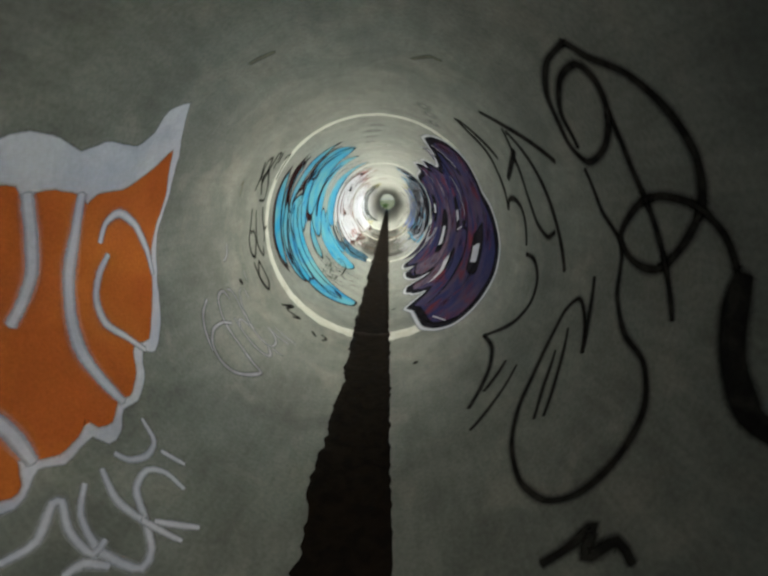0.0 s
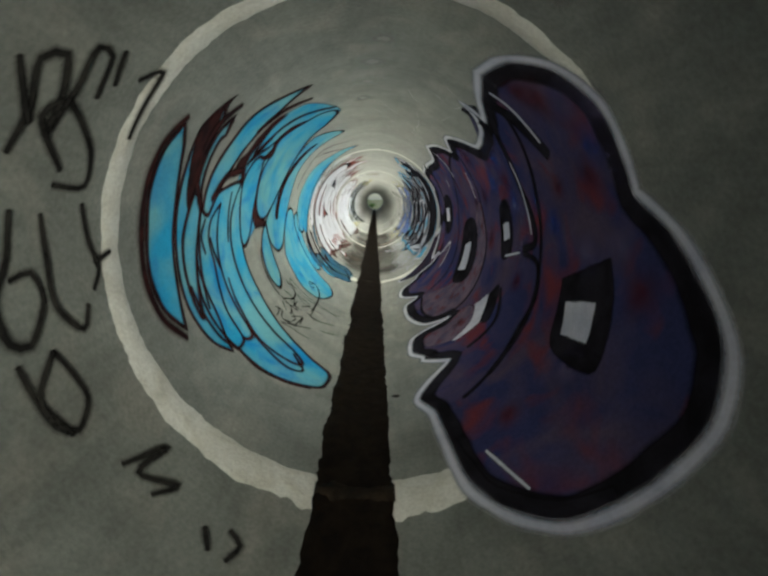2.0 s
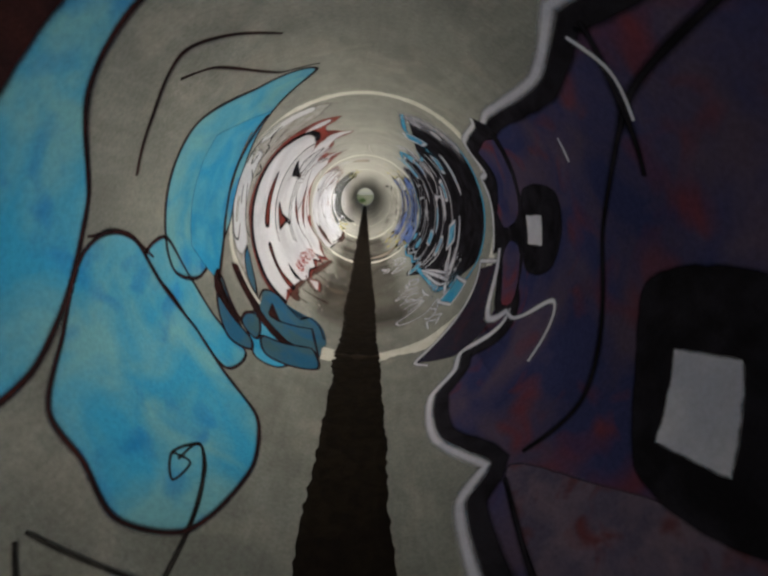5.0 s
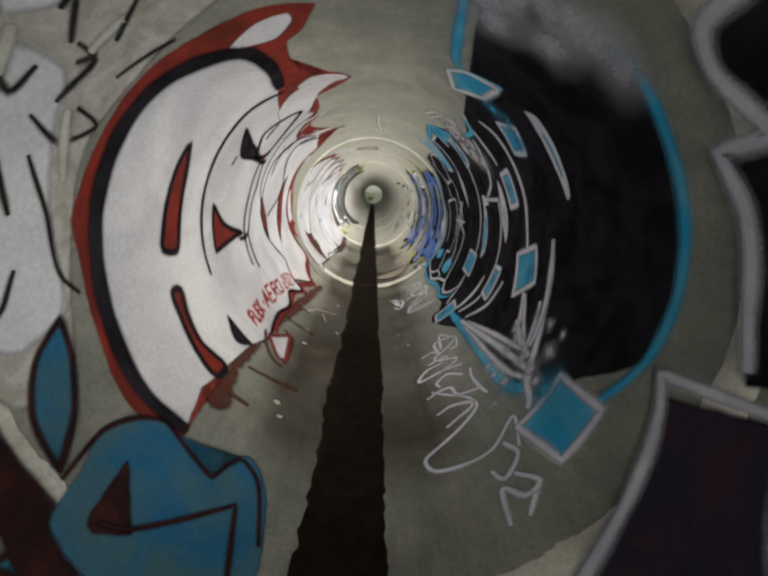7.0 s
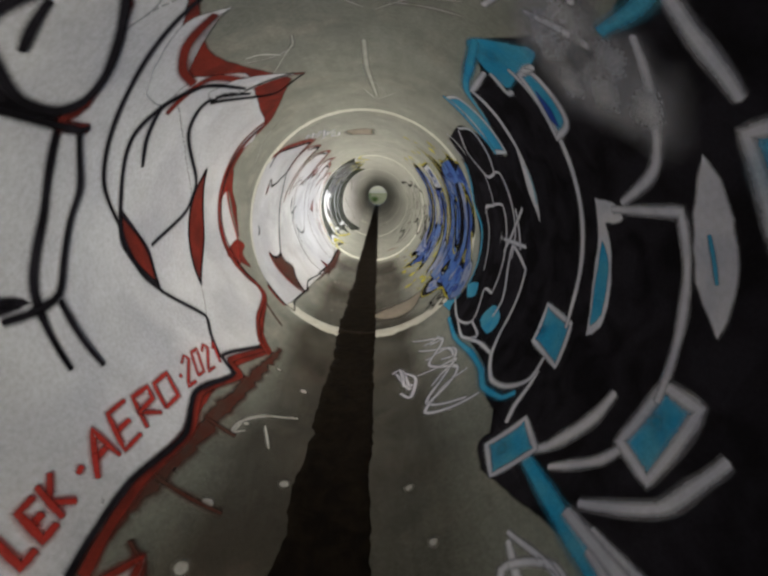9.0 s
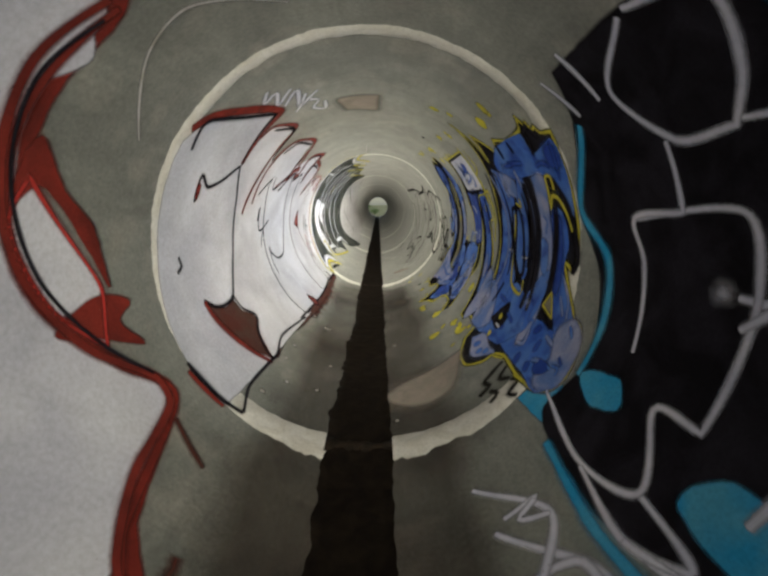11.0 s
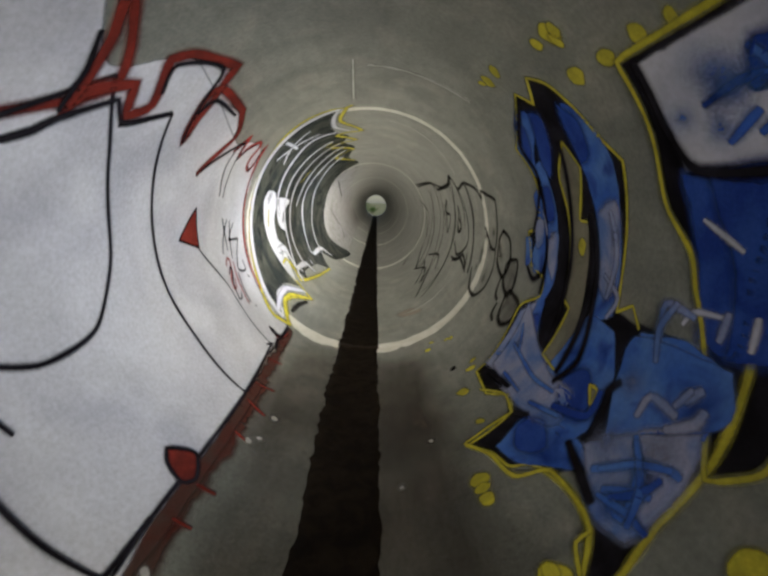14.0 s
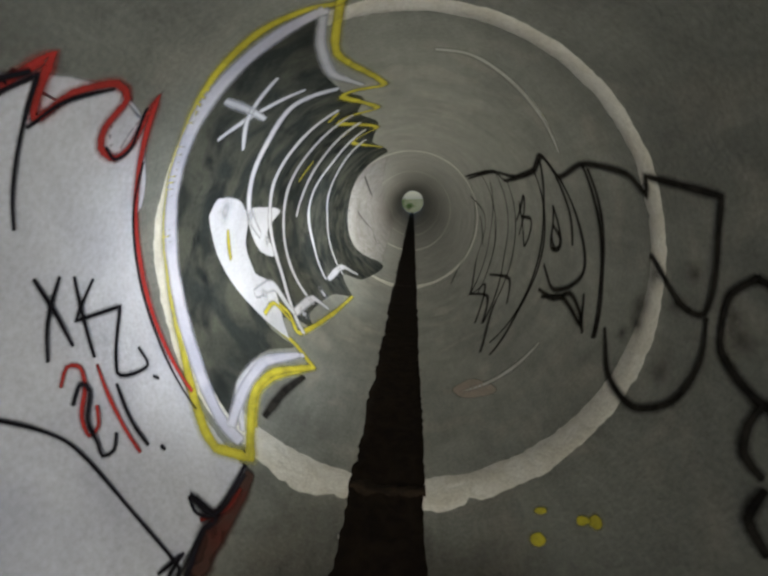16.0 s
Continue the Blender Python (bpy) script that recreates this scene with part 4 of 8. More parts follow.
stroke(white_wash, 'line', 'ink', 3, 0.02, [(8.31, -119.8), (8.43, -116.4), (8.55, -120.4), (8.45, -122.9)])
stroke(white_wash, 'line', 'ink', 3, 0.02, [(8.1, -106.2), (8.14, -99), (8.16, -90.4), (8.24, -88.4), (8.31, -94.6)])
stroke(white_wash, 'line', 'ink', 3, 0.02, [(8.25, -112.6), (8.3, -103.8)])
stroke(white_wash, 'line', 'ink', 3, 0.02, [(8.34, -113.5), (8.43, -103.5), (8.47, -92), (8.54, -87.4)])
stroke(white_wash, 'line', 'ink', 3, 0.02, [(8.13, -139.5), (8.13, -137.6)])
stroke(white_wash, 'line', 'ink', 3, 0.02, [(8.23, -143.2), (8.24, -135.8)])
stroke(white_wash, 'line', 'ink', 3, 0.02, [(8.11, -134.2), (8.1, -128.4), (8.12, -122.3)])
stroke(white_wash, 'line', 'ink', 3, 0.02, [(8.26, -137.8), (8.32, -132.2)])
stroke(white_wash, 'line', 'ink', 3, 0.02, [(8.39, -143.6), (8.44, -135.9)])
stroke(white_wash, 'line', 'ink', 3, 0.02, [(8.34, -132.7), (8.42, -131.3), (8.37, -122.8)])
stroke(white_wash, 'line', 'ink', 3, 0.02, [(8.63, -141.9), (8.53, -130.2)])
stroke(white_wash, 'line', 'ink', 3, 0.02, [(8.37, -129.8), (8.41, -131.8)])
stroke(white_wash, 'line', 'haze', 3, 0.04, [(8.22, -107.2), (8.22, -96.4)])
stroke(white_wash, 'line', 'haze', 3, 0.04, [(8.17, -130.8), (8.19, -124.2)])
stroke(white_wash, 'line', 'haze', 3, 0.04, [(8.16, -143), (8.14, -135.9)])
stroke(white_wash, 'line', 'haze', 3, 0.04, [(8.42, -122), (8.48, -109.6)])
stroke(white_wash, 'line', 'haze', 3, 0.04, [(8.41, -140), (8.39, -132.3)])

red_white_piece = piece('white block letter graffiti with brick-red outlines and black lines')
fill(red_white_piece, 'red_backing', 'red', 1, [(8.59, -48.1, 1), (8.53, -61.5), (8.57, -77.8), (8.57, -93.9), (8.54, -101.9), (8.57, -109.8), (8.6, -120.8), (8.64, -133.7), (8.71, -146.5), (8.75, -158.1), (8.83, -168.8, 1), (9.02, -163.7), (9.08, -159.3), (9.36, -156.9), (9.66, -150.5, 1), (9.6, -158), (9.66, -168.6), (9.8, -173.8, 1), (9.96, -167), (10.04, -159, 1), (10.38, -156.8), (10.79, -148.8), (11.45, -159.7, 1), (11.92, -143), (11.9, -125), (11.88, -105), (11.97, -90), (12.12, -76), (12.33, -62), (12.2, -55), (11.79, -46.4), (11.65, -39, 1), (11.16, -47.5), (10.75, -46.6), (10.43, -45.9), (9.79, -47.7), (9.51, -51.5, 1), (9.18, -50.2, 1)])
fill(red_white_piece, 'white_field', 'white', 2, [(8.66, -49, 1), (8.64, -61.1), (8.67, -78.6), (8.68, -93.1), (8.68, -102.9), (8.69, -111.3), (8.71, -121.6), (8.77, -131.9), (8.88, -141.1), (9.04, -149.2), (9.27, -151.7), (9.48, -150.7, 1), (9.93, -144.7), (9.97, -155.5), (10.06, -159.2), (10.29, -145.9), (10.33, -129.4), (10.37, -139.3), (10.43, -154.2, 1), (10.74, -141.8), (11.55, -143.6), (11.94, -133.4), (11.67, -118.8), (11.73, -98.6), (12.06, -76), (12.27, -59.7), (11.55, -46.8, 1), (11.61, -44.2), (11.23, -50), (11.15, -45.6, 1), (10.83, -50.7), (10.58, -45.6), (10.26, -48.1), (10.05, -47.2, 1), (9.78, -46.2), (9.53, -49.4), (9.06, -51.5), (8.91, -52.5, 1)])
fill(red_white_piece, 'white_tip', 'white', 3, [(9.93, -143.7, 1), (9.77, -152.7), (9.76, -161.9), (9.78, -170, 1), (9.99, -160.1), (10.37, -150.9), (10.37, -139.3, 1)])
fill(red_white_piece, 'white_field', 'white', 2, [(9.7, -155.6, 1), (9.64, -160.8), (9.7, -168.1), (9.8, -172), (9.86, -163.5), (9.86, -154.8, 1)])
stroke(red_white_piece, 'line', 'black', 3, 0.09, [(8.65, -48.6), (8.62, -61.6), (8.64, -79), (8.65, -93.3), (8.65, -103), (8.66, -111.3), (8.68, -121.7), (8.73, -132.1), (8.84, -141.5), (9, -149.8), (9.26, -152.2), (9.57, -150.4)])
lobe(red_white_piece, 'red', 'black', 3, 0.036, [(9.71, -102.7, 1), (9.74, -85.4, 1), (10.13, -88.7), (10.29, -89.1, 1), (9.93, -94.4)])
lobe(red_white_piece, 'black', 'black', 3, 0.026, [(9.71, -132.3, 1), (9.92, -122.3), (10.36, -123.7, 1), (9.99, -127.9)])
lobe(red_white_piece, 'black', 'black', 3, 0.026, [(9.56, -62.3, 1), (9.46, -54), (9.57, -48.6, 1)])
stroke(red_white_piece, 'line', 'black', 3, 0.045, [(9.66, -150.4), (9.56, -138.1), (9.54, -124), (9.54, -110.4), (9.55, -97.1), (9.57, -86), (9.59, -78.4)])
stroke(red_white_piece, 'line', 'black', 3, 0.045, [(10.37, -124.4), (10.39, -105.6), (10.33, -90.6), (10.36, -73.5)])
stroke(red_white_piece, 'line', 'black', 3, 0.026, [(10.47, -155.6), (10.57, -134.1), (10.65, -111.7), (10.81, -98.6)])
stroke(red_white_piece, 'line', 'black', 3, 0.026, [(10.29, -145.9), (10.04, -133.7)])
stroke(red_white_piece, 'line', 'black', 3, 0.026, [(9.85, -121.9), (9.83, -117.8)])
lobe(red_white_piece, 'white', 'black', 6, 0.045, [(10.13, -143.3), (10.22, -150), (10.37, -142.1), (10.44, -133.7), (10.42, -127.5), (10.34, -124.3), (10.22, -124.5), (10.14, -127.6), (10.05, -133.7)])
stroke(red_white_piece, 'line', 'black', 8, 0.04, [(10.15, -122.7), (10.27, -122.1), (10.46, -121.8), (10.49, -122.7)])
stroke(red_white_piece, 'line', 'black', 8, 0.04, [(10.46, -121.3), (10.53, -110.4), (10.5, -103.3), (10.47, -96.3), (10.42, -88.7), (10.3, -86.8), (10.2, -86.9)])
stroke(red_white_piece, 'line', 'black', 8, 0.04, [(10.42, -87.2), (10.45, -79.5), (10.49, -70.8)])
stroke(red_white_piece, 'line', 'black', 8, 0.04, [(10.14, -140.2), (10.15, -135.2), (10.16, -132)])
stroke(red_white_piece, 'line', 'black', 4, 0.03, [(10.8, -132.1), (10.82, -123.5), (10.87, -115.9)])
stroke(red_white_piece, 'line', 'black', 4, 0.03, [(11.25, -147.3), (10.96, -141.5), (10.82, -133.1), (10.73, -122.7), (10.77, -108.2), (10.8, -98.3), (10.91, -86.9), (11.03, -80.2)])
stroke(red_white_piece, 'line', 'black', 4, 0.03, [(11.27, -146.7), (11.07, -137.4), (11.11, -127.7), (11.42, -112.9), (11.37, -103), (11.02, -94.1)])
stroke(red_white_piece, 'line', 'black', 4, 0.03, [(11.03, -80.2), (11.33, -66.3), (11.27, -60.6), (11.19, -52.4)])
stroke(red_white_piece, 'line', 'black', 4, 0.03, [(11.34, -147), (11.13, -141.3), (11.11, -138.1)])
lobe(red_white_piece, 'red', 'black', 4, 0.022, [(10.78, -104.5, 1), (10.8, -95.8), (11.02, -81.8, 1), (10.98, -93.1)])
lobe(red_white_piece, 'red', 'black', 4, 0.022, [(11.5, -117.5, 1), (11.43, -107.8), (11.41, -96.2), (11.42, -84.2), (11.44, -76.8, 1), (11.61, -93.3)])
stroke(red_white_piece, 'line', 'red', 5, 0.055, [(10.31, -146.9), (10.39, -137), (10.43, -127.1), (10.37, -122.4), (10.49, -122.5)])
stroke(red_white_piece, 'line', 'red', 5, 0.055, [(10.58, -155.7), (10.64, -147), (10.74, -142), (10.87, -140.4)])
stroke(red_white_piece, 'line', 'red', 3, 0.05, [(11.43, -164.4), (11.24, -150.9), (10.94, -143.8), (10.86, -130.8)])
stroke(red_white_piece, 'line', 'red', 3, 0.05, [(11.91, -141.8), (11.84, -124), (11.83, -107.6), (11.92, -89.4), (12.16, -71.5), (12.32, -58.4), (11.76, -47.7), (11.61, -41.8)])
stroke(red_white_piece, 'line', 'black', 4, 0.026, [(11.44, -164.2), (11.54, -152.3), (11.11, -138.1)])
stroke(red_white_piece, 'line', 'black', 4, 0.026, [(11.38, -161.7), (11.27, -146.7)])
lobe(red_white_piece, 'white', 'scarlet', 3, 0.02, [(11.9, -111.6, 1), (11.85, -103.7), (11.97, -87), (12.14, -76.6, 1), (12.19, -89.8)])
stroke(red_white_piece, 'line', 'red', 3, 0.06, [(11.65, -41.3), (11.24, -49.4), (11.19, -43.6), (10.86, -49.6), (10.61, -45.4), (10.29, -46.6), (10.09, -45.7), (9.95, -44.1)])
stroke(red_white_piece, 'line', 'black', 4, 0.036, [(11.61, -44.2), (11.22, -52.3), (11.15, -45.6), (10.83, -50.7), (10.58, -45.6), (10.26, -48.1), (10.05, -47.2), (9.93, -45.9)])
lobe(red_white_piece, 'white', 'red', 2, 0.035, [(9.84, -45.2, 1), (10.07, -37.7, 1), (9.69, -34.4, 1), (9.66, -37.5)])
stroke(red_white_piece, 'line', 'rust', 1, 0.03, [(10.33, -47.1), (10.33, -38.1), (10.33, -28.5)])
stroke(red_white_piece, 'line', 'rust', 1, 0.03, [(12.23, -54.1), (12.12, -42)])
stroke(red_white_piece, 'line', 'rust', 1, 0.03, [(10.74, -44.2), (10.74, -34.5)])
fill(red_white_piece, 'colour_field', 'white', 3, [(8.89, -148.2, 1), (8.84, -155.5), (8.85, -162.6), (8.91, -162.7), (9, -157.6), (8.96, -151.9)])
fill(red_white_piece, 'white_tip', 'white', 4, [(10.67, -133.4, 1), (10.59, -142.4), (10.54, -150.5), (10.58, -158.9, 1), (10.6, -150.7), (10.69, -143.9), (10.83, -139.7, 1), (10.79, -132.6)])
fill(red_white_piece, 'white_tip', 'white', 4, [(11.03, -140.2, 1), (11.11, -147.2), (11.39, -161.5, 1), (11.27, -146.7), (11.11, -139)])
fill(red_white_piece, 'red_edge', 'rust', 1, [(8.88, -48.1), (8.96, -49), (9.13, -48.7), (9.23, -49), (9.51, -50.2), (9.69, -47.6), (10.02, -49), (10.46, -45.4), (11.21, -41.3), (11.75, -36.3), (11.05, -38.8), (10.43, -42.5), (10.05, -45.8), (9.79, -45.9), (9.54, -47), (9.25, -47.6), (9.08, -45.5), (8.92, -43.7)], shake=0.03, feather=0.05)
stroke(red_white_piece, 'line', 'rust', 2, 0.03, [(9.88, -48.4), (9.7, -44), (9.6, -39), (9.58, -34.4)])
stroke(red_white_piece, 'line', 'rust', 2, 0.03, [(10.09, -41.3), (10.03, -36.3), (9.63, -34.2)])
stroke(red_white_piece, 'line', 'rust', 2, 0.03, [(9.34, -45), (9.38, -36.8), (9.4, -25.6)])
stroke(red_white_piece, 'line', 'rust', 2, 0.03, [(9.03, -45.3), (9.04, -38.2)])
fill(red_white_piece, 'white_field', 'white', 2, [(10.8, -138.7), (10.96, -144.9), (11.11, -150.4), (11.31, -148.6), (11.63, -144.2), (11.89, -140.1), (11.86, -129.2), (11.84, -118.1), (11.87, -106.2), (11.94, -92.1), (12.1, -76.4), (12.3, -63.2), (12.21, -57.5), (11.89, -53), (11.67, -45.3), (11.41, -48.5), (11.2, -52.1), (11.3, -62.2), (11.44, -75.4), (11.42, -107), (11.18, -122.1), (10.96, -131.8)])
stroke(red_white_piece, 'line', 'red', 4, 0.05, [(11.87, -142.1), (11.8, -129.7), (11.8, -117.1), (11.83, -104.6), (11.9, -92.4), (12.06, -77.6), (12.29, -64.6), (12.26, -57.6), (11.91, -52.6), (11.67, -45.3), (11.59, -39.4)])
stroke(red_white_piece, 'line', 'black', 5, 0.016, [(11.9, -139.1), (11.83, -128), (11.83, -116.4), (11.87, -104.5), (11.95, -92.1), (12.11, -78.3), (12.29, -65.9)])
fill(red_white_piece, 'red_wedge', 'red', 4, [(11.91, -118.3), (11.87, -113.8), (11.86, -107.9), (11.94, -110.4), (12.04, -105.9), (12.17, -96.2), (12.24, -88.9), (12.18, -101.8), (12.03, -109.5)])
fill(red_white_piece, 'red_wedge', 'red', 4, [(11.95, -83), (12.17, -87.5), (12.33, -84), (12.24, -80.8), (12.33, -73.3), (12.12, -79.1)])
lobe(red_white_piece, 'red', 'black', 3, 0.045, [(9.19, -121.5), (9.16, -116.1), (9.14, -106.3), (9.12, -96.8), (9.11, -91.4), (9.25, -90.1), (9.28, -98.8), (9.27, -112.1)])
lobe(red_white_piece, 'red', 'black', 3, 0.045, [(9.11, -78.9), (9.2, -78.3), (9.17, -71.2), (9.15, -61.3), (9.19, -51.5), (9.06, -51.3), (9.07, -60.1), (9.1, -71.1)])
lettering(red_white_piece, 'FLEK', 'scarlet', 6, 0.036, (9.81, -51.8), (10.11, -53.3), (9.82, -58.7))
lettering(red_white_piece, '.AERO', 'scarlet', 6, 0.03, (10.11, -53.3), (10.76, -53.5), (10.16, -61.4))
lettering(red_white_piece, '.2021', 'scarlet', 6, 0.024, (10.76, -53.5), (11.21, -50.9), (10.86, -61.7))

arc_scrawl = piece('thin chalky white arcs and specks near the pipe floor')
stroke(arc_scrawl, 'line', 'chalk', 1, 0.016, [(11.07, -21), (10.98, -29.7), (10.85, -35.3), (10.76, -35.8), (10.81, -32.8)])
stroke(arc_scrawl, 'line', 'chalk', 1, 0.016, [(11.02, -152.6), (11.09, -159.9), (11.05, -165.3), (10.93, -166.9)])
stroke(arc_scrawl, 'line', 'chalk', 1, 0.016, [(12.32, -121.7), (12.11, -138.8), (12.08, -149.8), (12.29, -165.8)])
stroke(arc_scrawl, 'line', 'chalk', 1, 0.016, [(10.68, 172.2), (10.63, 164.1), (10.57, 154.2)])
dots(arc_scrawl, 'chalk', 1, [(10.35, -32.2), (10.25, 19.7), (10.55, 15.5), (11.37, -20.9), (11.5, -32.8), (10.09, -30.6), (10.57, -17.2), (11.1, -11.2)], 0.015, 0)

black_cyan_piece = piece('black block graffiti with white lines and sky-blue squares')
fill(black_cyan_piece, 'black_field', 'black', 1, [(8.68, 157.4, 1), (8.52, 143.4), (8.4, 132.4), (8.37, 117.3), (8.38, 101.8), (8.38, 88.3), (8.43, 75.5), (8.68, 63.9, 1), (8.78, 61.9), (8.77, 54.1), (9.47, 48.2), (9.7, 46.8), (10.01, 46, 1), (10.49, 35, 1), (10.64, 37.1), (10.64, 45.8, 1), (10.9, 44.4), (11.15, 48.8), (11.55, 48.9), (11.84, 44.9, 1), (12.31, 50), (12.27, 66.8), (12.37, 87.7), (12.53, 104), (12.34, 125.9), (12.27, 136.2, 1), (11.78, 138), (11.61, 132.6), (11.46, 123.6, 1), (11.34, 121.3), (11.3, 131), (11.18, 143, 1), (10.89, 144.4), (10.7, 150.6, 1), (10.17, 134.4, 1), (9.82, 143)])
stroke(black_cyan_piece, 'line', 'azure', 2, 0.055, [(8.57, 161.5), (8.97, 158.2), (9.24, 153.8), (9.14, 141.6)])
stroke(black_cyan_piece, 'line', 'azure', 2, 0.055, [(8.57, 151.2), (8.52, 143.5), (8.38, 132.9), (8.36, 117.3), (8.35, 101.9), (8.36, 88.6), (8.4, 76.2), (8.5, 63.4)])
lobe(black_cyan_piece, 'azure', 'lilac', 3, 0.04, [(8.77, 61.6, 1), (8.46, 62.6, 1), (8.44, 48.7, 1), (8.74, 44.2, 1)])
lobe(black_cyan_piece, 'azure', 'lilac', 3, 0.04, [(9.34, 156.3, 1), (9.55, 151.7, 1), (9.39, 142.9, 1), (9.17, 142.1, 1), (9.25, 152.2, 1)])
lobe(black_cyan_piece, 'azure', 'lilac', 3, 0.04, [(9.92, 116.1, 1), (9.76, 117.3, 1), (9.74, 104.4, 1), (9.88, 103, 1)])
lobe(black_cyan_piece, 'azure', 'lilac', 3, 0.04, [(9.73, 85.7, 1), (9.46, 90.8, 1), (9.39, 79.1, 1), (9.61, 70.9, 1)])
lobe(black_cyan_piece, 'azure', 'lilac', 3, 0.04, [(9.49, 134.1, 1), (9.33, 130.1, 1), (9.38, 121.8, 1), (9.52, 122.8, 1)])
lobe(black_cyan_piece, 'azure', 'lilac', 3, 0.04, [(10.1, 76.9, 1), (9.97, 76.8, 1), (9.99, 62.4, 1), (10.14, 63.9, 1)])
stroke(black_cyan_piece, 'line', 'lilac', 4, 0.04, [(9.85, 143), (9.94, 138.2), (9.95, 130.1), (9.91, 120.3)])
stroke(black_cyan_piece, 'line', 'lilac', 4, 0.04, [(9.71, 137.7), (9.64, 131.1), (9.62, 122.5), (9.61, 114.7), (9.6, 106.2), (9.61, 97.4), (9.59, 89.1)])
stroke(black_cyan_piece, 'line', 'lilac', 4, 0.04, [(9.49, 74.8), (9.38, 66.3), (9.27, 58.6)])
stroke(black_cyan_piece, 'line', 'lilac', 4, 0.04, [(10.1, 50.4), (9.92, 60.8), (9.88, 67.5), (9.85, 73)])
stroke(black_cyan_piece, 'line', 'lilac', 4, 0.034, [(10.46, 105.4), (10.14, 105.7, 1), (10.12, 97), (10.11, 85.8), (10.1, 73.8)])
stroke(black_cyan_piece, 'line', 'lilac', 4, 0.034, [(10.11, 64.2), (10.16, 58.1), (10.29, 49.2)])
stroke(black_cyan_piece, 'line', 'lilac', 4, 0.034, [(10.09, 132.8), (10.15, 121.1), (10.22, 112.5), (10.4, 106.7)])
fill(black_cyan_piece, 'spike', 'lilac', 3, [(10.04, 113.9, 1), (10, 108.8), (9.97, 98), (9.99, 88, 1), (10.08, 95.1), (10.09, 105.7)])
stroke(black_cyan_piece, 'line', 'azure', 4, 0.016, [(10.05, 102.6), (10.02, 95.5)])
stroke(black_cyan_piece, 'line', 'azure', 2, 0.05, [(10.72, 149), (10.96, 147.7), (11.2, 143.7), (11.31, 132.7)])
stroke(black_cyan_piece, 'line', 'azure', 2, 0.05, [(12.33, 123.5), (12.53, 104), (12.33, 92.1), (12.28, 77.9), (12.28, 63.1)])
stroke(black_cyan_piece, 'line', 'azure', 2, 0.05, [(12.16, 46), (11.75, 44.2), (11.39, 46.9), (11.15, 46.9), (11, 44.9), (10.81, 48.1), (10.76, 52.2)])
fill(black_cyan_piece, 'blue_cloud', 'azure', 3, [(10.71, 151.2), (10.54, 143.6), (10.47, 139.9), (10.57, 139), (10.68, 138.9), (10.81, 138.2), (10.82, 144.6)], feather=0.03)
stroke(black_cyan_piece, 'line', 'lilac', 4, 0.034, [(10.86, 144.2), (11.13, 143.5, 1), (11.13, 134.3), (11.14, 127.7), (11.14, 117.5)])
stroke(black_cyan_piece, 'line', 'lilac', 4, 0.034, [(10.69, 140.8), (10.68, 132.5), (10.68, 122.3), (10.68, 112.6), (10.68, 103.8), (10.69, 91), (10.7, 81.1), (10.69, 75)])
stroke(black_cyan_piece, 'line', 'lilac', 4, 0.034, [(10.83, 143), (10.85, 136.9), (10.8, 136.4)])
stroke(black_cyan_piece, 'line', 'lilac', 4, 0.034, [(10.54, 137.9), (10.62, 138.6)])
lobe(black_cyan_piece, 'azure', 'lilac', 3, 0.03, [(10.66, 138.3, 1), (10.58, 137.5), (10.57, 125.1), (10.7, 122.1, 1)])
lobe(black_cyan_piece, 'azure', 'lilac', 3, 0.03, [(11.48, 148.2, 1), (11.35, 144.7), (11.32, 122.6, 1), (11.51, 124, 1)])
lobe(black_cyan_piece, 'azure', 'lilac', 3, 0.03, [(10.91, 77.5, 1), (10.66, 76.5, 1), (10.63, 65.3, 1), (10.9, 66.4, 1)])
lobe(black_cyan_piece, 'azure', 'lilac', 3, 0.03, [(10.6, 38.4, 1), (10.57, 50.8, 1), (10.4, 48.8, 1), (10.43, 36.4, 1)])
fill(black_cyan_piece, 'blue_blot', 'azure', 0, [(12.48, 60.3, 1), (12.25, 56.8, 1), (12.27, 48.2, 1), (12.51, 46.9, 1)], feather=0.02)
fill(black_cyan_piece, 'dark_slot', 'navy', 5, [(10.64, 133.5, 1), (10.63, 128.7), (10.64, 124.5, 1), (10.67, 126.7)])
fill(black_cyan_piece, 'blue_blot', 'azure', 3, [(11.64, 58), (11.56, 65.4), (11.38, 63.5), (11.41, 56.4)], feather=0.02)
fill(black_cyan_piece, 'blue_blot', 'azure', 3, [(12.26, 64.1), (12.06, 67.6), (12, 62.6), (12.14, 59.8)], feather=0.02)
fill(black_cyan_piece, 'spike', 'lilac', 3, [(10.56, 107.2, 1), (10.45, 106.4), (10.41, 103.7), (10.52, 102.3, 1), (10.49, 97.2), (10.47, 88), (10.47, 79.9), (10.53, 76.6, 1), (10.58, 88.3), (10.56, 101.1)])
fill(black_cyan_piece, 'spike_core', 'azure', 4, [(10.54, 98.1, 1), (10.5, 93.8), (10.49, 82.5, 1), (10.53, 79.3), (10.56, 88.7)])
fill(black_cyan_piece, 'spike', 'lilac', 3, [(11.15, 123.8, 1), (11.13, 113.8), (11.12, 100, 1), (11.21, 110.1)])
stroke(black_cyan_piece, 'line', 'azure', 4, 0.012, [(11.16, 117.5), (11.13, 112.5), (11.13, 105.3)])
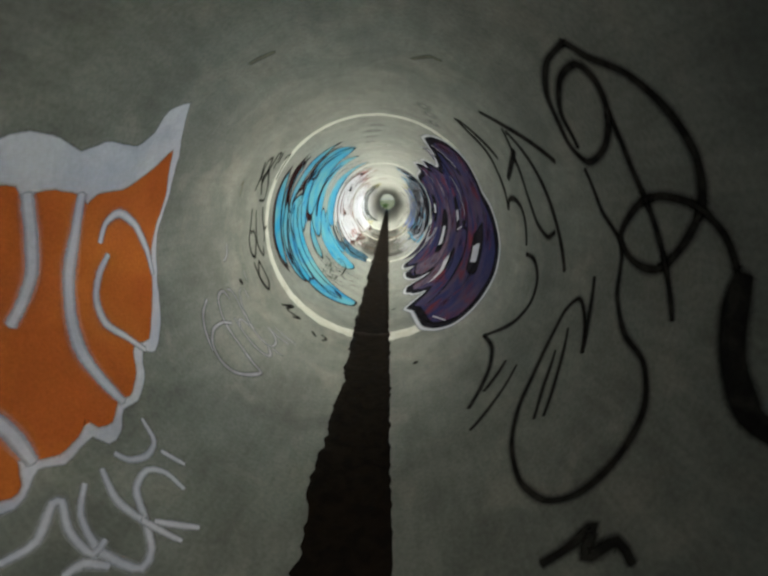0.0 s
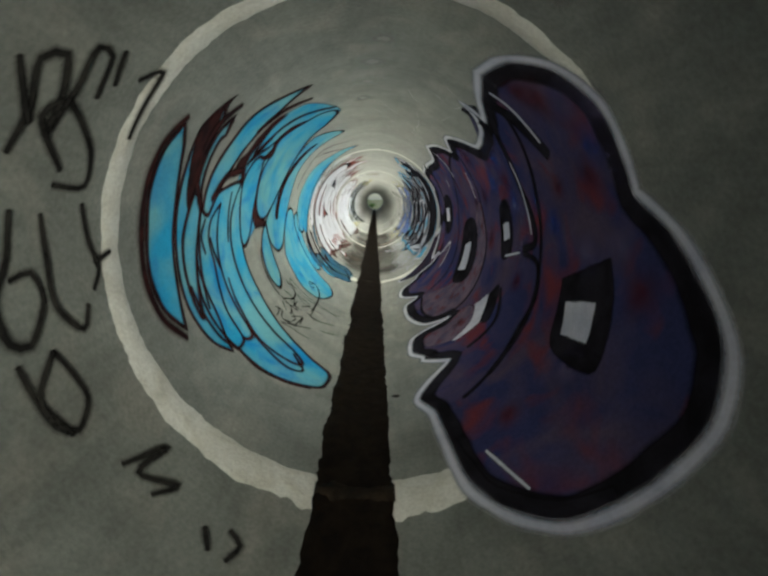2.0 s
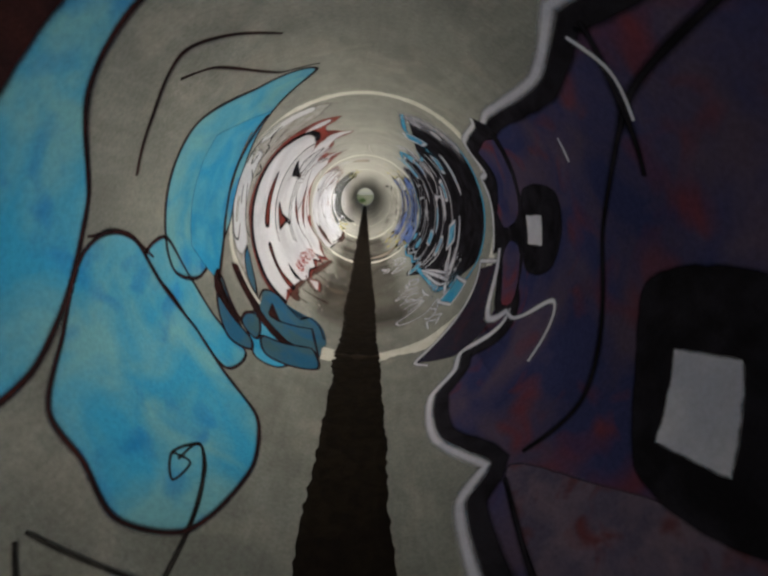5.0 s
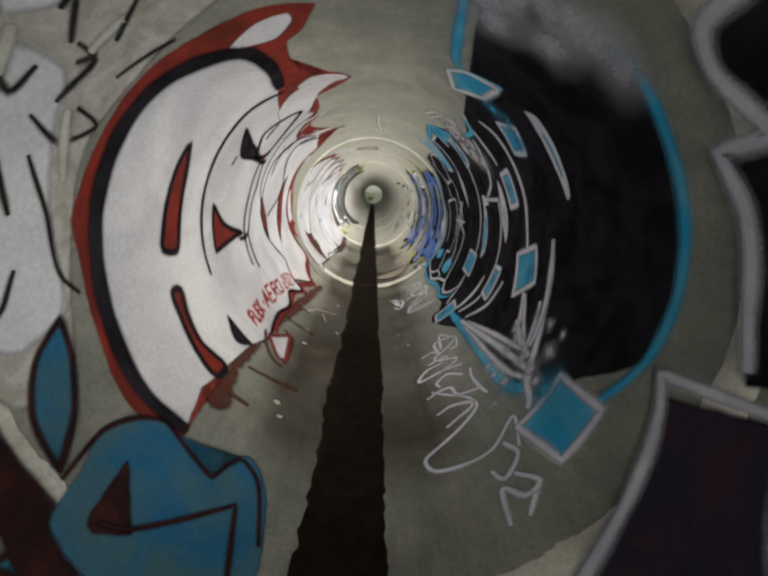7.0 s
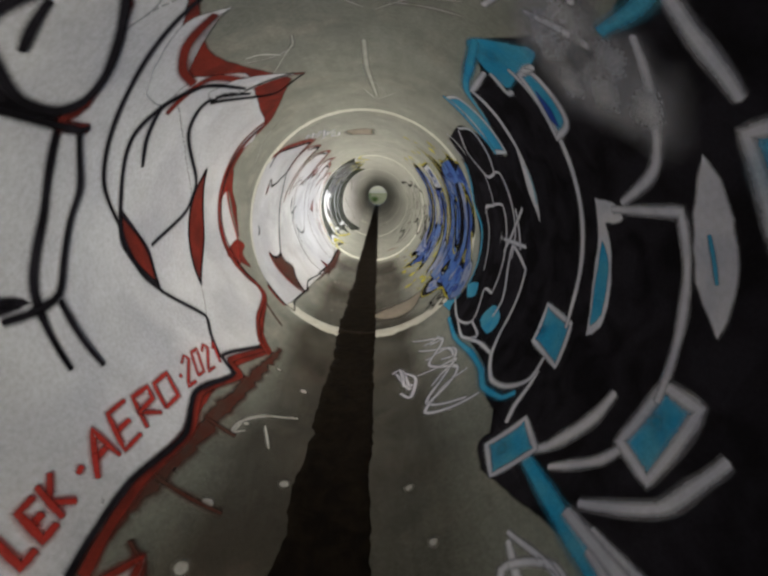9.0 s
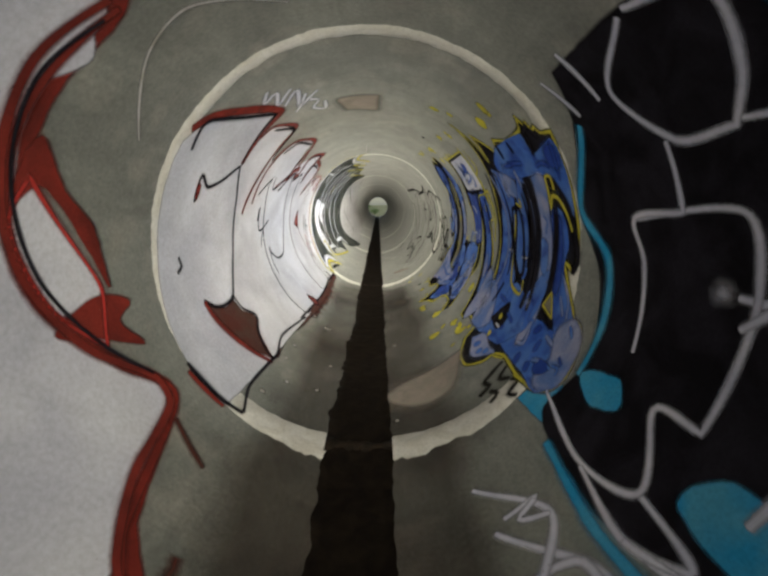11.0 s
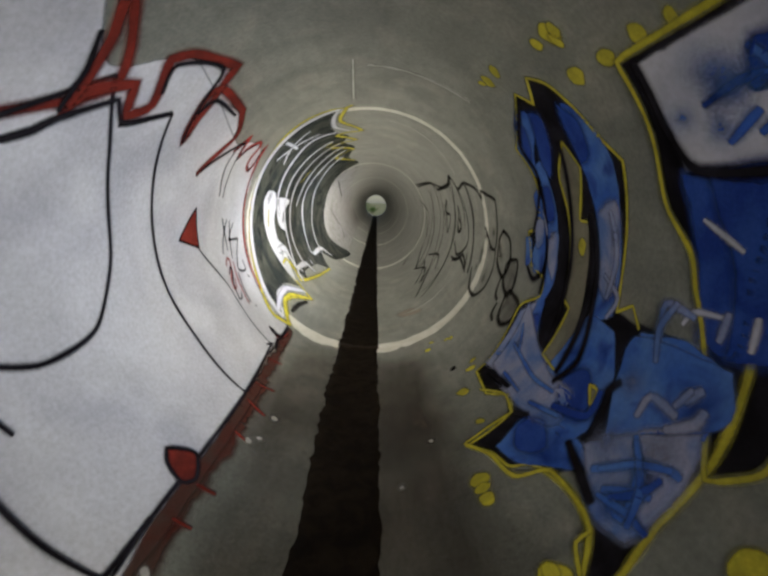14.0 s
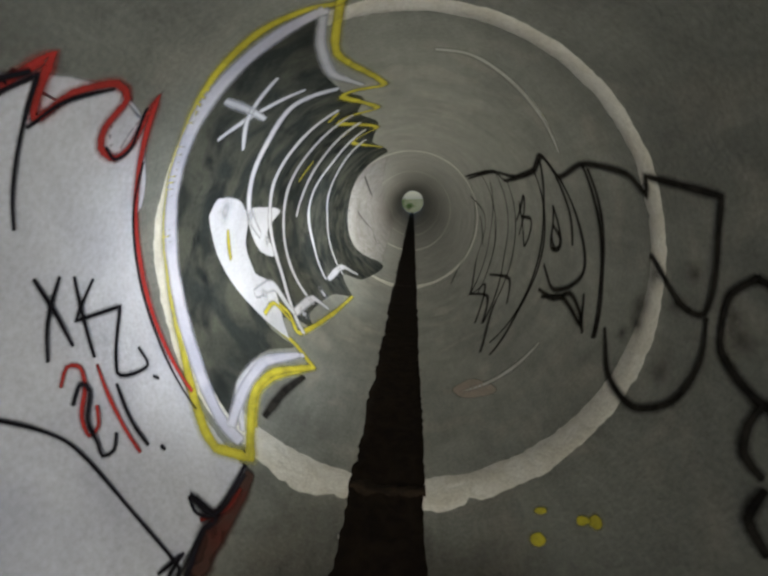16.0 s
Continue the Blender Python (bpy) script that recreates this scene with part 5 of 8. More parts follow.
stroke(black_cyan_piece, 'line', 'lilac', 4, 0.03, [(11.28, 83.6), (11.28, 76.5), (11.27, 60.8), (11.19, 53), (11, 48.4), (10.85, 51), (10.74, 57.6), (10.74, 65.4)])
stroke(black_cyan_piece, 'line', 'lilac', 4, 0.03, [(11.28, 83.6), (11.54, 89.3), (11.57, 81), (11.48, 69.4), (11.49, 62.1)])
stroke(black_cyan_piece, 'line', 'lilac', 4, 0.03, [(10.72, 61.3), (10.69, 50.4), (10.64, 45.8)])
stroke(black_cyan_piece, 'line', 'lilac', 4, 0.03, [(11.19, 53), (11.41, 51.7), (11.67, 47.1)])
stroke(black_cyan_piece, 'flare', 'lilac', 4, 0.03, [(11.48, 103), (11.41, 89.1)])
stroke(black_cyan_piece, 'flare', 'lilac', 4, 0.03, [(11.73, 90.7), (11.32, 90.7)])
stroke(black_cyan_piece, 'flare', 'lilac', 4, 0.03, [(11.36, 103.4), (11.5, 97.1), (11.71, 86)])
stroke(black_cyan_piece, 'line', 'lilac', 4, 0.024, [(11.84, 137.8), (11.64, 134), (11.65, 123.3), (11.71, 116.1, 1), (11.9, 115.8), (12.07, 127.3), (11.87, 137.1)])
stroke(black_cyan_piece, 'line', 'lilac', 4, 0.024, [(11.7, 116.9), (11.59, 115.7), (11.53, 104.3), (11.51, 94.1), (11.54, 84.6)])
stroke(black_cyan_piece, 'line', 'lilac', 4, 0.024, [(11.94, 115.9), (11.93, 103.3, 1), (12.16, 101.8), (12.11, 93.4), (12.06, 74.4)])
stroke(black_cyan_piece, 'line', 'lilac', 4, 0.024, [(12.16, 101.8), (11.73, 103.8), (11.68, 92.7), (11.69, 79.5), (11.7, 68.6, 1), (11.87, 67.2), (11.74, 54.2), (11.99, 49.5), (12.39, 54.3)])
stroke(black_cyan_piece, 'line', 'lilac', 4, 0.024, [(11.74, 54.2), (11.51, 52.5), (11.67, 47.1), (11.96, 49)])
stroke(black_cyan_piece, 'line', 'lilac', 4, 0.024, [(12.38, 136.1), (12.29, 125.5)])
stroke(black_cyan_piece, 'line', 'lilac', 4, 0.024, [(12.18, 138.9), (12.14, 126.8)])
stroke(black_cyan_piece, 'line', 'lilac', 4, 0.05, [(10.4, 48.7), (10.37, 51.1), (10.32, 57.7), (10.28, 63.9), (10.26, 70.1)])
fill(black_cyan_piece, 'spike', 'lilac', 5, [(9.11, 133.1, 1), (9.05, 130.5), (9.03, 120.3), (9.03, 108.2, 1), (9.06, 107.2), (9.11, 119.5)])
stroke(black_cyan_piece, 'line', 'azure', 6, 0.02, [(9.08, 126), (9.07, 120.2), (9.06, 113.4)])
stroke(black_cyan_piece, 'line', 'lilac', 5, 0.05, [(9.25, 94), (9.22, 82.6), (9.16, 70.5), (9.12, 61.4)])
stroke(black_cyan_piece, 'line', 'lilac', 5, 0.05, [(10.11, 47.6), (9.49, 52.8), (9.18, 55.1), (8.96, 56.2)])
stroke(black_cyan_piece, 'line', 'lilac', 5, 0.04, [(9.97, 47.5), (9.43, 49), (9.14, 50.4), (8.98, 53.8)])
stroke(black_cyan_piece, 'line', 'lilac', 5, 0.035, [(10.01, 49.7), (9.55, 55.1), (9.24, 58.1), (9.11, 59.5)])
stroke(black_cyan_piece, 'line', 'lilac', 5, 0.035, [(9.87, 48.1), (9.36, 49.5), (9.05, 51.6)])
stroke(black_cyan_piece, 'line', 'lilac', 5, 0.06, [(9.24, 94.5), (9.22, 84.4), (9.16, 72.5), (9.06, 61.9), (8.97, 54.7), (8.83, 51.1), (8.79, 49.5)])
stroke(black_cyan_piece, 'line', 'lilac', 5, 0.035, [(9.45, 73.9), (9.32, 66.2), (9.17, 60.1)])
stroke(black_cyan_piece, 'line', 'lilac', 5, 0.05, [(9.24, 74.6), (9.19, 67.2), (9.13, 58.5)])
stroke(black_cyan_piece, 'line', 'lilac', 5, 0.05, [(9.4, 64.8), (9.24, 60.8), (9.07, 58.9)])
stroke(black_cyan_piece, 'line', 'azure', 4, 0.08, [(10.4, 45.7), (9.75, 46.8), (9.37, 47.1), (9.13, 47.5), (8.98, 49.5), (8.91, 52.1)])
overspray(black_cyan_piece, 'lilac', 6, [(9.36, 62.4, 0.06), (9.29, 55.1, 0.07), (9.05, 70.6, 0.05), (8.94, 64.1, 0.07), (9.31, 46.5, 0.06), (8.89, 55.6, 0.06), (9.21, 70.7, 0.05), (8.98, 42.1, 0.05), (9.11, 57, 0.09), (8.99, 56.7, 0.08), (9.08, 48.2, 0.07), (9.2, 46.5, 0.06), (8.91, 70.5, 0.04)])
overspray(black_cyan_piece, 'azure', 5, [(9.48, 81.9, 0.09), (9.85, 111, 0.08), (9.38, 125.2, 0.09), (10.07, 71, 0.06), (10.87, 70.5, 0.06), (10.52, 41.7, 0.07), (8.96, 50.5, 0.09), (9.04, 47.4, 0.08), (8.79, 56.3, 0.14), (10.7, 145.7, 0.08), (9.37, 131.7, 0.1), (9.4, 138.6, 0.09)])
overspray(black_cyan_piece, 'lilac', 5, [(10.13, 143.9, 0.08), (10.18, 149.7, 0.07), (10.26, 137.1, 0.08), (10.3, 128.7, 0.07), (11.78, 90.8, 0.05), (10.29, 153.1, 0.05)])

white_floor_tag = piece('white sprayed handstyle tag low beside the pipe floor')
stroke(white_floor_tag, 'line', 'lilac', 1, 0.032, [(11.68, 13.5), (11.72, 16.8), (11.46, 17.7)])
stroke(white_floor_tag, 'line', 'lilac', 1, 0.032, [(12.15, 25), (11.89, 38.8), (11.62, 29.5), (11.36, 39.7), (11.16, 25.4)])
stroke(white_floor_tag, 'line', 'lilac', 1, 0.028, [(11.96, 29.5), (11.98, 37.8), (11.93, 32.4), (11.89, 38.6)])
stroke(white_floor_tag, 'line', 'lilac', 1, 0.028, [(11.71, 28.5), (11.72, 34.8), (11.69, 39.6), (11.55, 40.1), (11.6, 34.9)])
stroke(white_floor_tag, 'line', 'lilac', 1, 0.028, [(11.54, 23.8), (11.53, 29), (11.48, 40.7), (11.41, 32.7), (11.33, 28.1)])
stroke(white_floor_tag, 'line', 'lilac', 1, 0.028, [(11.28, 43), (11.28, 34.9), (11.2, 28.6), (11.08, 23.8), (11.02, 31.7), (10.98, 42.8)])
stroke(white_floor_tag, 'line', 'lilac', 1, 0.028, [(11.66, 18.1), (11.52, 22.7), (11.3, 19.6), (11.38, 16)])
stroke(white_floor_tag, 'line', 'lilac', 1, 0.028, [(11.49, 18.9), (11.42, 21.6)])
stroke(white_floor_tag, 'line', 'lilac', 1, 0.03, [(9.92, 24.1), (9.94, 29.3), (9.87, 31.7), (10.06, 31.7), (9.99, 40.9), (9.81, 40), (9.84, 37.1)])
stroke(white_floor_tag, 'line', 'lilac', 1, 0.03, [(9.77, 25.6), (9.77, 34.2), (9.71, 34.1)])
stroke(white_floor_tag, 'line', 'lilac', 1, 0.03, [(10.14, 34.8), (9.92, 33.4)])
stroke(white_floor_tag, 'line', 'lilac', 1, 0.03, [(9.55, 38.6), (9.61, 29.4), (9.58, 20.5), (9.7, 24.8), (9.71, 31.7)])
stroke(white_floor_tag, 'line', 'lilac', 1, 0.03, [(9.43, 37), (9.53, 31.7), (9.48, 26.8), (9.42, 27.8)])
stroke(white_floor_tag, 'line', 'lilac', 1, 0.03, [(9.44, 40.7), (9.34, 39.7), (9.19, 40.6), (9.11, 41.7)])
stroke(white_floor_tag, 'line', 'lilac', 1, 0.03, [(9.34, 21.9), (9.38, 26.7), (9.36, 31.3), (9.26, 32.4), (9.19, 40.6)])
stroke(white_floor_tag, 'line', 'lilac', 1, 0.03, [(9.15, 23.8), (9.18, 29.1), (9.12, 35.9), (9.08, 35.3), (9.05, 30), (9.01, 25.7)])
stroke(white_floor_tag, 'line', 'lilac', 1, 0.03, [(11.7, 18), (11.4, 19.6), (11.67, 15.1)])
stroke(white_floor_tag, 'line', 'lilac', 1, 0.03, [(11.92, 26.7), (11.58, 42), (11.18, 25), (11.02, 38.3)])
stroke(white_floor_tag, 'line', 'lilac', 1, 0.03, [(8.71, 38.9), (8.61, 41), (8.53, 35.3), (8.6, 33.1)])
stroke(white_floor_tag, 'line', 'lilac', 1, 0.03, [(8.53, 38), (8.43, 42.4), (8.41, 37.9), (8.49, 33.8), (8.33, 32.4)])
stroke(white_floor_tag, 'line', 'lilac', 1, 0.03, [(8.43, 41.9), (8.33, 37)])
stroke(white_floor_tag, 'line', 'lilac', 1, 0.026, [(9.4, 24.1), (9.18, 35.2), (9.05, 36.6), (8.83, 17.5), (8.73, 19.3), (8.71, 34.9), (8.82, 44.7), (8.64, 42.2)])
stroke(white_floor_tag, 'line', 'lilac', 1, 0.026, [(10.17, 35.4), (9.94, 40.4), (9.81, 29), (9.65, 37.9), (9.58, 23.3)])

white_wall_piece = piece('large white graffiti panel with red and black outlines')
fill(white_wall_piece, 'white_field', 'white', 1, [(12.62, -124.2, 1), (12.73, -132.8, 1), (13.3, -145.9, 1), (13.44, -124), (13.49, -141), (13.84, -146.3, 1), (14.01, -126.5), (14.16, -142.5), (14.52, -146.8), (14.8, -131.8), (15.12, -141.5), (16.08, -126.4), (16.12, -129.2), (16.14, -122.5), (16.24, -127.7), (16.36, -131.3), (16.39, -123.6), (16.45, -119.7), (16.51, -128.5), (16.57, -119.3), (16.6, -108.9), (16.65, -94.6), (16.68, -78.9), (16.66, -59.4), (16.61, -41.4, 1), (16.42, -41.5), (16.26, -42.4), (15.08, -40.2), (14.9, -40.7), (14.58, -41.4), (14.41, -40.4), (12.53, -46.9), (12.53, -56.4), (12.54, -67.8), (12.6, -93.5)])
stroke(white_wall_piece, 'line', 'red', 2, 0.075, [(12.63, -128.7), (12.73, -134.3), (13.32, -147.6), (13.41, -134.9), (13.42, -123.5)])
stroke(white_wall_piece, 'line', 'red', 2, 0.05, [(13.73, -102.7), (13.9, -125.5), (13.82, -146.9), (13.48, -142), (13.44, -135.5)])
stroke(white_wall_piece, 'line', 'red', 2, 0.05, [(13.92, -107.3), (14.04, -133.8), (14.15, -143), (14.56, -148.5), (14.87, -129.8), (14.44, -115.6)])
fill(white_wall_piece, 'white_field', 'white', 0, [(14.75, -120.5, 1), (14.92, -126.4), (14.99, -122.2, 1), (15.24, -128.3), (15.11, -130.4, 1), (15.05, -138.6), (15.33, -145.5, 1), (15.43, -122.6), (15.48, -136.9, 1), (15.75, -136.7), (15.89, -130.6), (15.7, -115, 1), (16.12, -129.1), (16.47, -128.3), (16.6, -108), (15.33, -93.7), (14.99, -106.4)])
stroke(white_wall_piece, 'line', 'red', 3, 0.06, [(14.69, -142.3), (14.75, -135.7), (14.76, -127), (14.73, -120.9, 1), (14.79, -126.1), (14.95, -130.9, 1), (14.99, -123.9, 1), (15.09, -128.5), (15.01, -138.9, 1), (15.09, -143), (15.35, -147.2, 1), (15.44, -135.3), (15.43, -122.3, 1), (15.38, -137.5), (15.43, -140.4), (15.76, -138.5, 1), (15.93, -129.6), (15.7, -114.2)])
stroke(white_wall_piece, 'line', 'black', 4, 0.026, [(14.7, -136.3), (14.74, -129.5), (14.72, -121.2)])
stroke(white_wall_piece, 'line', 'black', 4, 0.026, [(14.58, -114.7), (14.66, -117), (14.72, -119.7), (14.92, -126.7, 1), (15, -122.6), (15.23, -128.5)])
stroke(white_wall_piece, 'line', 'black', 4, 0.026, [(15.1, -131.6), (15.06, -138.6), (15.31, -143.8), (15.43, -122.3)])
stroke(white_wall_piece, 'line', 'black', 4, 0.026, [(15.7, -114.2), (16.11, -129.4)])
stroke(white_wall_piece, 'line', 'black', 4, 0.026, [(15.4, -129.6), (15.46, -136.5), (15.74, -135.9)])
stroke(white_wall_piece, 'line', 'black', 4, 0.034, [(12.72, -123.1), (12.7, -130.1), (12.74, -132.9), (13.01, -138.3), (13.31, -145.6, 1), (13.37, -135.4), (13.42, -123)])
stroke(white_wall_piece, 'line', 'black', 4, 0.034, [(13.54, -140.8), (13.85, -145.3), (13.96, -128.8)])
stroke(white_wall_piece, 'line', 'black', 4, 0.034, [(12.52, -62.4), (12.53, -55.9), (12.53, -48.5), (12.55, -41.2)])
stroke(white_wall_piece, 'line', 'black', 4, 0.034, [(14.12, -133.8), (14.22, -142.3), (14.56, -146)])
stroke(white_wall_piece, 'line', 'red', 3, 0.05, [(12.49, -60.5), (12.5, -54), (12.5, -47)])
stroke(white_wall_piece, 'line', 'scarlet', 3, 0.034, [(16.04, -124.5), (16.14, -132.7, 1), (16.16, -123.4), (16.23, -128.4), (16.34, -132), (16.4, -130.2), (16.37, -124.3), (16.38, -120.9), (16.45, -119.3), (16.5, -122.8), (16.51, -132.6, 1), (16.56, -120.3), (16.6, -108.9), (16.64, -96.9), (16.67, -81.5), (16.69, -63.8)])
stroke(white_wall_piece, 'line', 'black', 4, 0.014, [(16.04, -124.2), (16.13, -129.4, 1), (16.14, -121.1), (16.15, -111.9), (16.16, -106.8)])
stroke(white_wall_piece, 'line', 'black', 4, 0.014, [(16.15, -121.9), (16.22, -126.9), (16.34, -131.1)])
stroke(white_wall_piece, 'line', 'black', 4, 0.014, [(16.4, -121), (16.45, -119.1), (16.5, -121.8), (16.49, -129.8)])
stroke(white_wall_piece, 'line', 'black', 4, 0.014, [(16.58, -119.3), (16.59, -108.9), (16.62, -97), (16.65, -80.7), (16.65, -59.9)])
stroke(white_wall_piece, 'line', 'black', 3, 0.03, [(12.93, -107.7), (12.94, -116.3), (13.05, -112.8), (13.23, -115.9), (13.4, -122.1)])
stroke(white_wall_piece, 'line', 'black', 3, 0.03, [(13.41, -122.3), (13.56, -108.4), (13.54, -88.1), (13.33, -71.7), (13.16, -70.3), (13.03, -71.6), (12.94, -75.2)])
stroke(white_wall_piece, 'line', 'black', 3, 0.03, [(13.33, -71.7), (13.37, -65.5), (13.5, -59.4), (13.37, -54.7), (13.24, -46.6), (13.22, -42.7)])
stroke(white_wall_piece, 'line', 'black', 3, 0.03, [(12.75, -86.6), (12.8, -88.3), (12.78, -91.1)])
fill(white_wall_piece, 'bare_patch', 'rust', 2, [(12.95, -75, 1), (13.14, -69.3), (13.3, -70.8, 1), (13.35, -64.5), (13.47, -59.5), (13.36, -53.3), (13.22, -42.7, 1), (13.08, -56), (12.98, -67.6)])
stroke(white_wall_piece, 'line', 'red', 3, 0.06, [(13.17, -42.6), (13.07, -55.6), (12.97, -68.6), (12.94, -74.7)])
stroke(white_wall_piece, 'line', 'red', 3, 0.06, [(12.94, -108.6), (12.95, -113.2)])
stroke(white_wall_piece, 'line', 'black', 3, 0.022, [(14.26, -121.1), (14.23, -117.8), (14.3, -106.3), (14.31, -94.3), (14.32, -83), (14.35, -67.3), (14.36, -52.2), (14.38, -42)])
stroke(white_wall_piece, 'line', 'black', 3, 0.022, [(14.85, -130.7), (14.99, -115.6), (15.07, -93.1), (14.92, -78.7), (14.66, -76.3), (14.47, -81), (14.45, -84), (14.45, -74.3), (14.48, -68.4)])
stroke(white_wall_piece, 'line', 'black', 3, 0.022, [(14.35, -121.5), (14.39, -115.3), (14.51, -116.7), (14.69, -123.5), (14.85, -130.7)])
stroke(white_wall_piece, 'line', 'black', 3, 0.022, [(14.03, -111.5), (14.26, -120.8)])
stroke(white_wall_piece, 'line', 'black', 3, 0.018, [(14.17, -105.6), (14.13, -98.7), (14.16, -105.1), (14.19, -93.9), (14.48, -98.3)])
stroke(white_wall_piece, 'line', 'black', 3, 0.018, [(14.31, -94.3), (14.2, -85.7)])
stroke(white_wall_piece, 'line', 'black', 3, 0.024, [(15.24, -128.3), (14.98, -121.8)])
stroke(white_wall_piece, 'line', 'black', 3, 0.024, [(15.24, -128.3), (15.29, -117), (15.36, -100.1), (15.43, -80.4), (15.5, -63.3), (15.49, -40.5)])
stroke(white_wall_piece, 'line', 'black', 3, 0.024, [(14.58, -114.7), (14.66, -117), (14.72, -119.9)])
stroke(white_wall_piece, 'line', 'black', 3, 0.014, [(15.82, -90.7), (16.16, -70.8), (16.15, -42.3), (15.99, -41.6)])
stroke(white_wall_piece, 'line', 'black', 3, 0.014, [(16.08, -129.1), (16.04, -118.6), (16.1, -107.5)])
lobe(white_wall_piece, 'red', 'black', 3, 0.012, [(15.8, -103.1, 1), (15.62, -93.4, 1), (15.85, -89.7, 1)])
stroke(white_wall_piece, 'line', 'black', 3, 0.022, [(16.18, -42.9), (15.55, -40.3), (15.08, -40.4), (14.58, -41.5), (14.4, -41.1)])
stroke(white_wall_piece, 'line', 'black', 3, 0.022, [(14.28, -41), (13.61, -45.4), (13.29, -42.4), (13.14, -43.2), (12.78, -44.2), (12.56, -41.1)])
lobe(white_wall_piece, 'red', 'black', 4, 0.02, [(14.86, -47.7, 1), (14.81, -45.6), (14.78, -40.6), (14.83, -38.5), (14.93, -41.7), (14.89, -46)])
stroke(white_wall_piece, 'line', 'black', 4, 0.018, [(16.21, -98.7), (16.26, -92.2), (16.29, -85.6)])
stroke(white_wall_piece, 'line', 'black', 4, 0.018, [(16.29, -98.2), (16.23, -91), (16.2, -84.8)])
stroke(white_wall_piece, 'line', 'black', 4, 0.018, [(16.34, -97.6), (16.35, -90.6), (16.35, -82)])
stroke(white_wall_piece, 'line', 'black', 4, 0.018, [(16.41, -96.3), (16.32, -89.7, 1), (16.51, -89.4, 1), (16.41, -77.1), (16.46, -75.3), (16.55, -75.2), (16.54, -79.6)])
stroke(white_wall_piece, 'line', 'black', 4, 0.018, [(16.55, -72.4), (16.57, -71.1)])
stroke(white_wall_piece, 'line', 'black', 4, 0.018, [(16.22, -76.1), (16.27, -78.8), (16.29, -76.7), (16.24, -72.4), (16.23, -67.9), (16.22, -65.6), (16.26, -65.1), (16.3, -67.4)])
stroke(white_wall_piece, 'line', 'black', 4, 0.018, [(16.39, -75.2), (16.37, -67.2), (16.37, -61.4)])
stroke(white_wall_piece, 'line', 'black', 4, 0.018, [(16.41, -59.5), (16.41, -58.3)])
stroke(white_wall_piece, 'line', 'scarlet', 4, 0.018, [(16.21, -79.9), (16.25, -82.6), (16.29, -81.4), (16.28, -77.8), (16.23, -73.7), (16.22, -70), (16.26, -70.4), (16.29, -73.7)])
stroke(white_wall_piece, 'line', 'scarlet', 4, 0.018, [(16.35, -80.5), (16.34, -71.8), (16.33, -61.4)])
stroke(white_wall_piece, 'line', 'black', 4, 0.016, [(16.35, -48.1), (16.32, -44.8), (16.36, -41.5), (16.58, -40.5)])
stroke(white_wall_piece, 'line', 'black', 4, 0.016, [(16.35, -48.1), (16.35, -41.2)])
stroke(white_wall_piece, 'line', 'black', 4, 0.016, [(16.1, -44.4), (16.19, -42.6)])
stroke(white_wall_piece, 'line', 'red', 3, 0.03, [(16.31, -43.4), (16.4, -40.3), (16.51, -39.7)])
stroke(white_wall_piece, 'line', 'black', 3, 0.022, [(14.6, -41.4), (14.33, -42.2), (14.16, -42.7)])
fill(white_wall_piece, 'red_edge', 'rust', 0, [(14.4, -41), (14.61, -40.4), (14.78, -39.5), (15.06, -39.5), (15.38, -38), (15.84, -39.7), (16.31, -38.7), (16.15, -37.3), (15.8, -36.8), (15.43, -35.4), (15.01, -35.5), (14.76, -37), (14.59, -36.6), (14.45, -36.4)], shake=0.03, feather=0.05)
stroke(white_wall_piece, 'line', 'red', 1, 0.022, [(15.18, -36.6), (15.16, -33)])
stroke(white_wall_piece, 'line', 'red', 1, 0.022, [(15.63, -39.7), (15.66, -32.3)])
stroke(white_wall_piece, 'line', 'red', 1, 0.022, [(14.81, -37.7), (14.81, -32.9)])
stroke(white_wall_piece, 'line', 'red', 1, 0.022, [(15.96, -41.1), (16, -34.8)])
stroke(white_wall_piece, 'line', 'red', 1, 0.022, [(14.64, -38.1), (14.64, -33.8)])
stroke(white_wall_piece, 'line', 'red', 1, 0.022, [(15.45, -38.6), (15.4, -31.3)])
stroke(white_wall_piece, 'line', 'rust', 0, 0.09, [(13.27, -42.7), (13.46, -44.1), (13.73, -44.5), (14.1, -41.8), (14.66, -39.6), (15.66, -38.2)])
stroke(white_wall_piece, 'line', 'rust', 0, 0.1, [(16.16, -38.6), (16.28, -39.7), (16.43, -39.9), (16.6, -40.3)])
stroke(white_wall_piece, 'line', 'black', 3, 0.03, [(16.14, -40.1), (16.29, -42), (16.35, -40.9), (16.36, -48), (16.36, -41.5), (16.62, -41.7)])

white_top_tag = piece('faint white lettering tag near the crown')
stroke(white_top_tag, 'line', 'lilac', 1, 0.034, [(12.96, -148.8), (13.07, -145.6), (13.04, -150.8), (13.21, -148.6), (13.09, -155.2)])
stroke(white_top_tag, 'line', 'lilac', 1, 0.034, [(13.29, -150), (13.16, -156.5), (13.43, -154.1), (13.27, -158.4)])
stroke(white_top_tag, 'line', 'lilac', 1, 0.034, [(13.5, -151.5), (13.35, -159.6), (13.29, -162.6)])
stroke(white_top_tag, 'line', 'lilac', 1, 0.034, [(13.37, -157.3), (13.47, -161.2)])
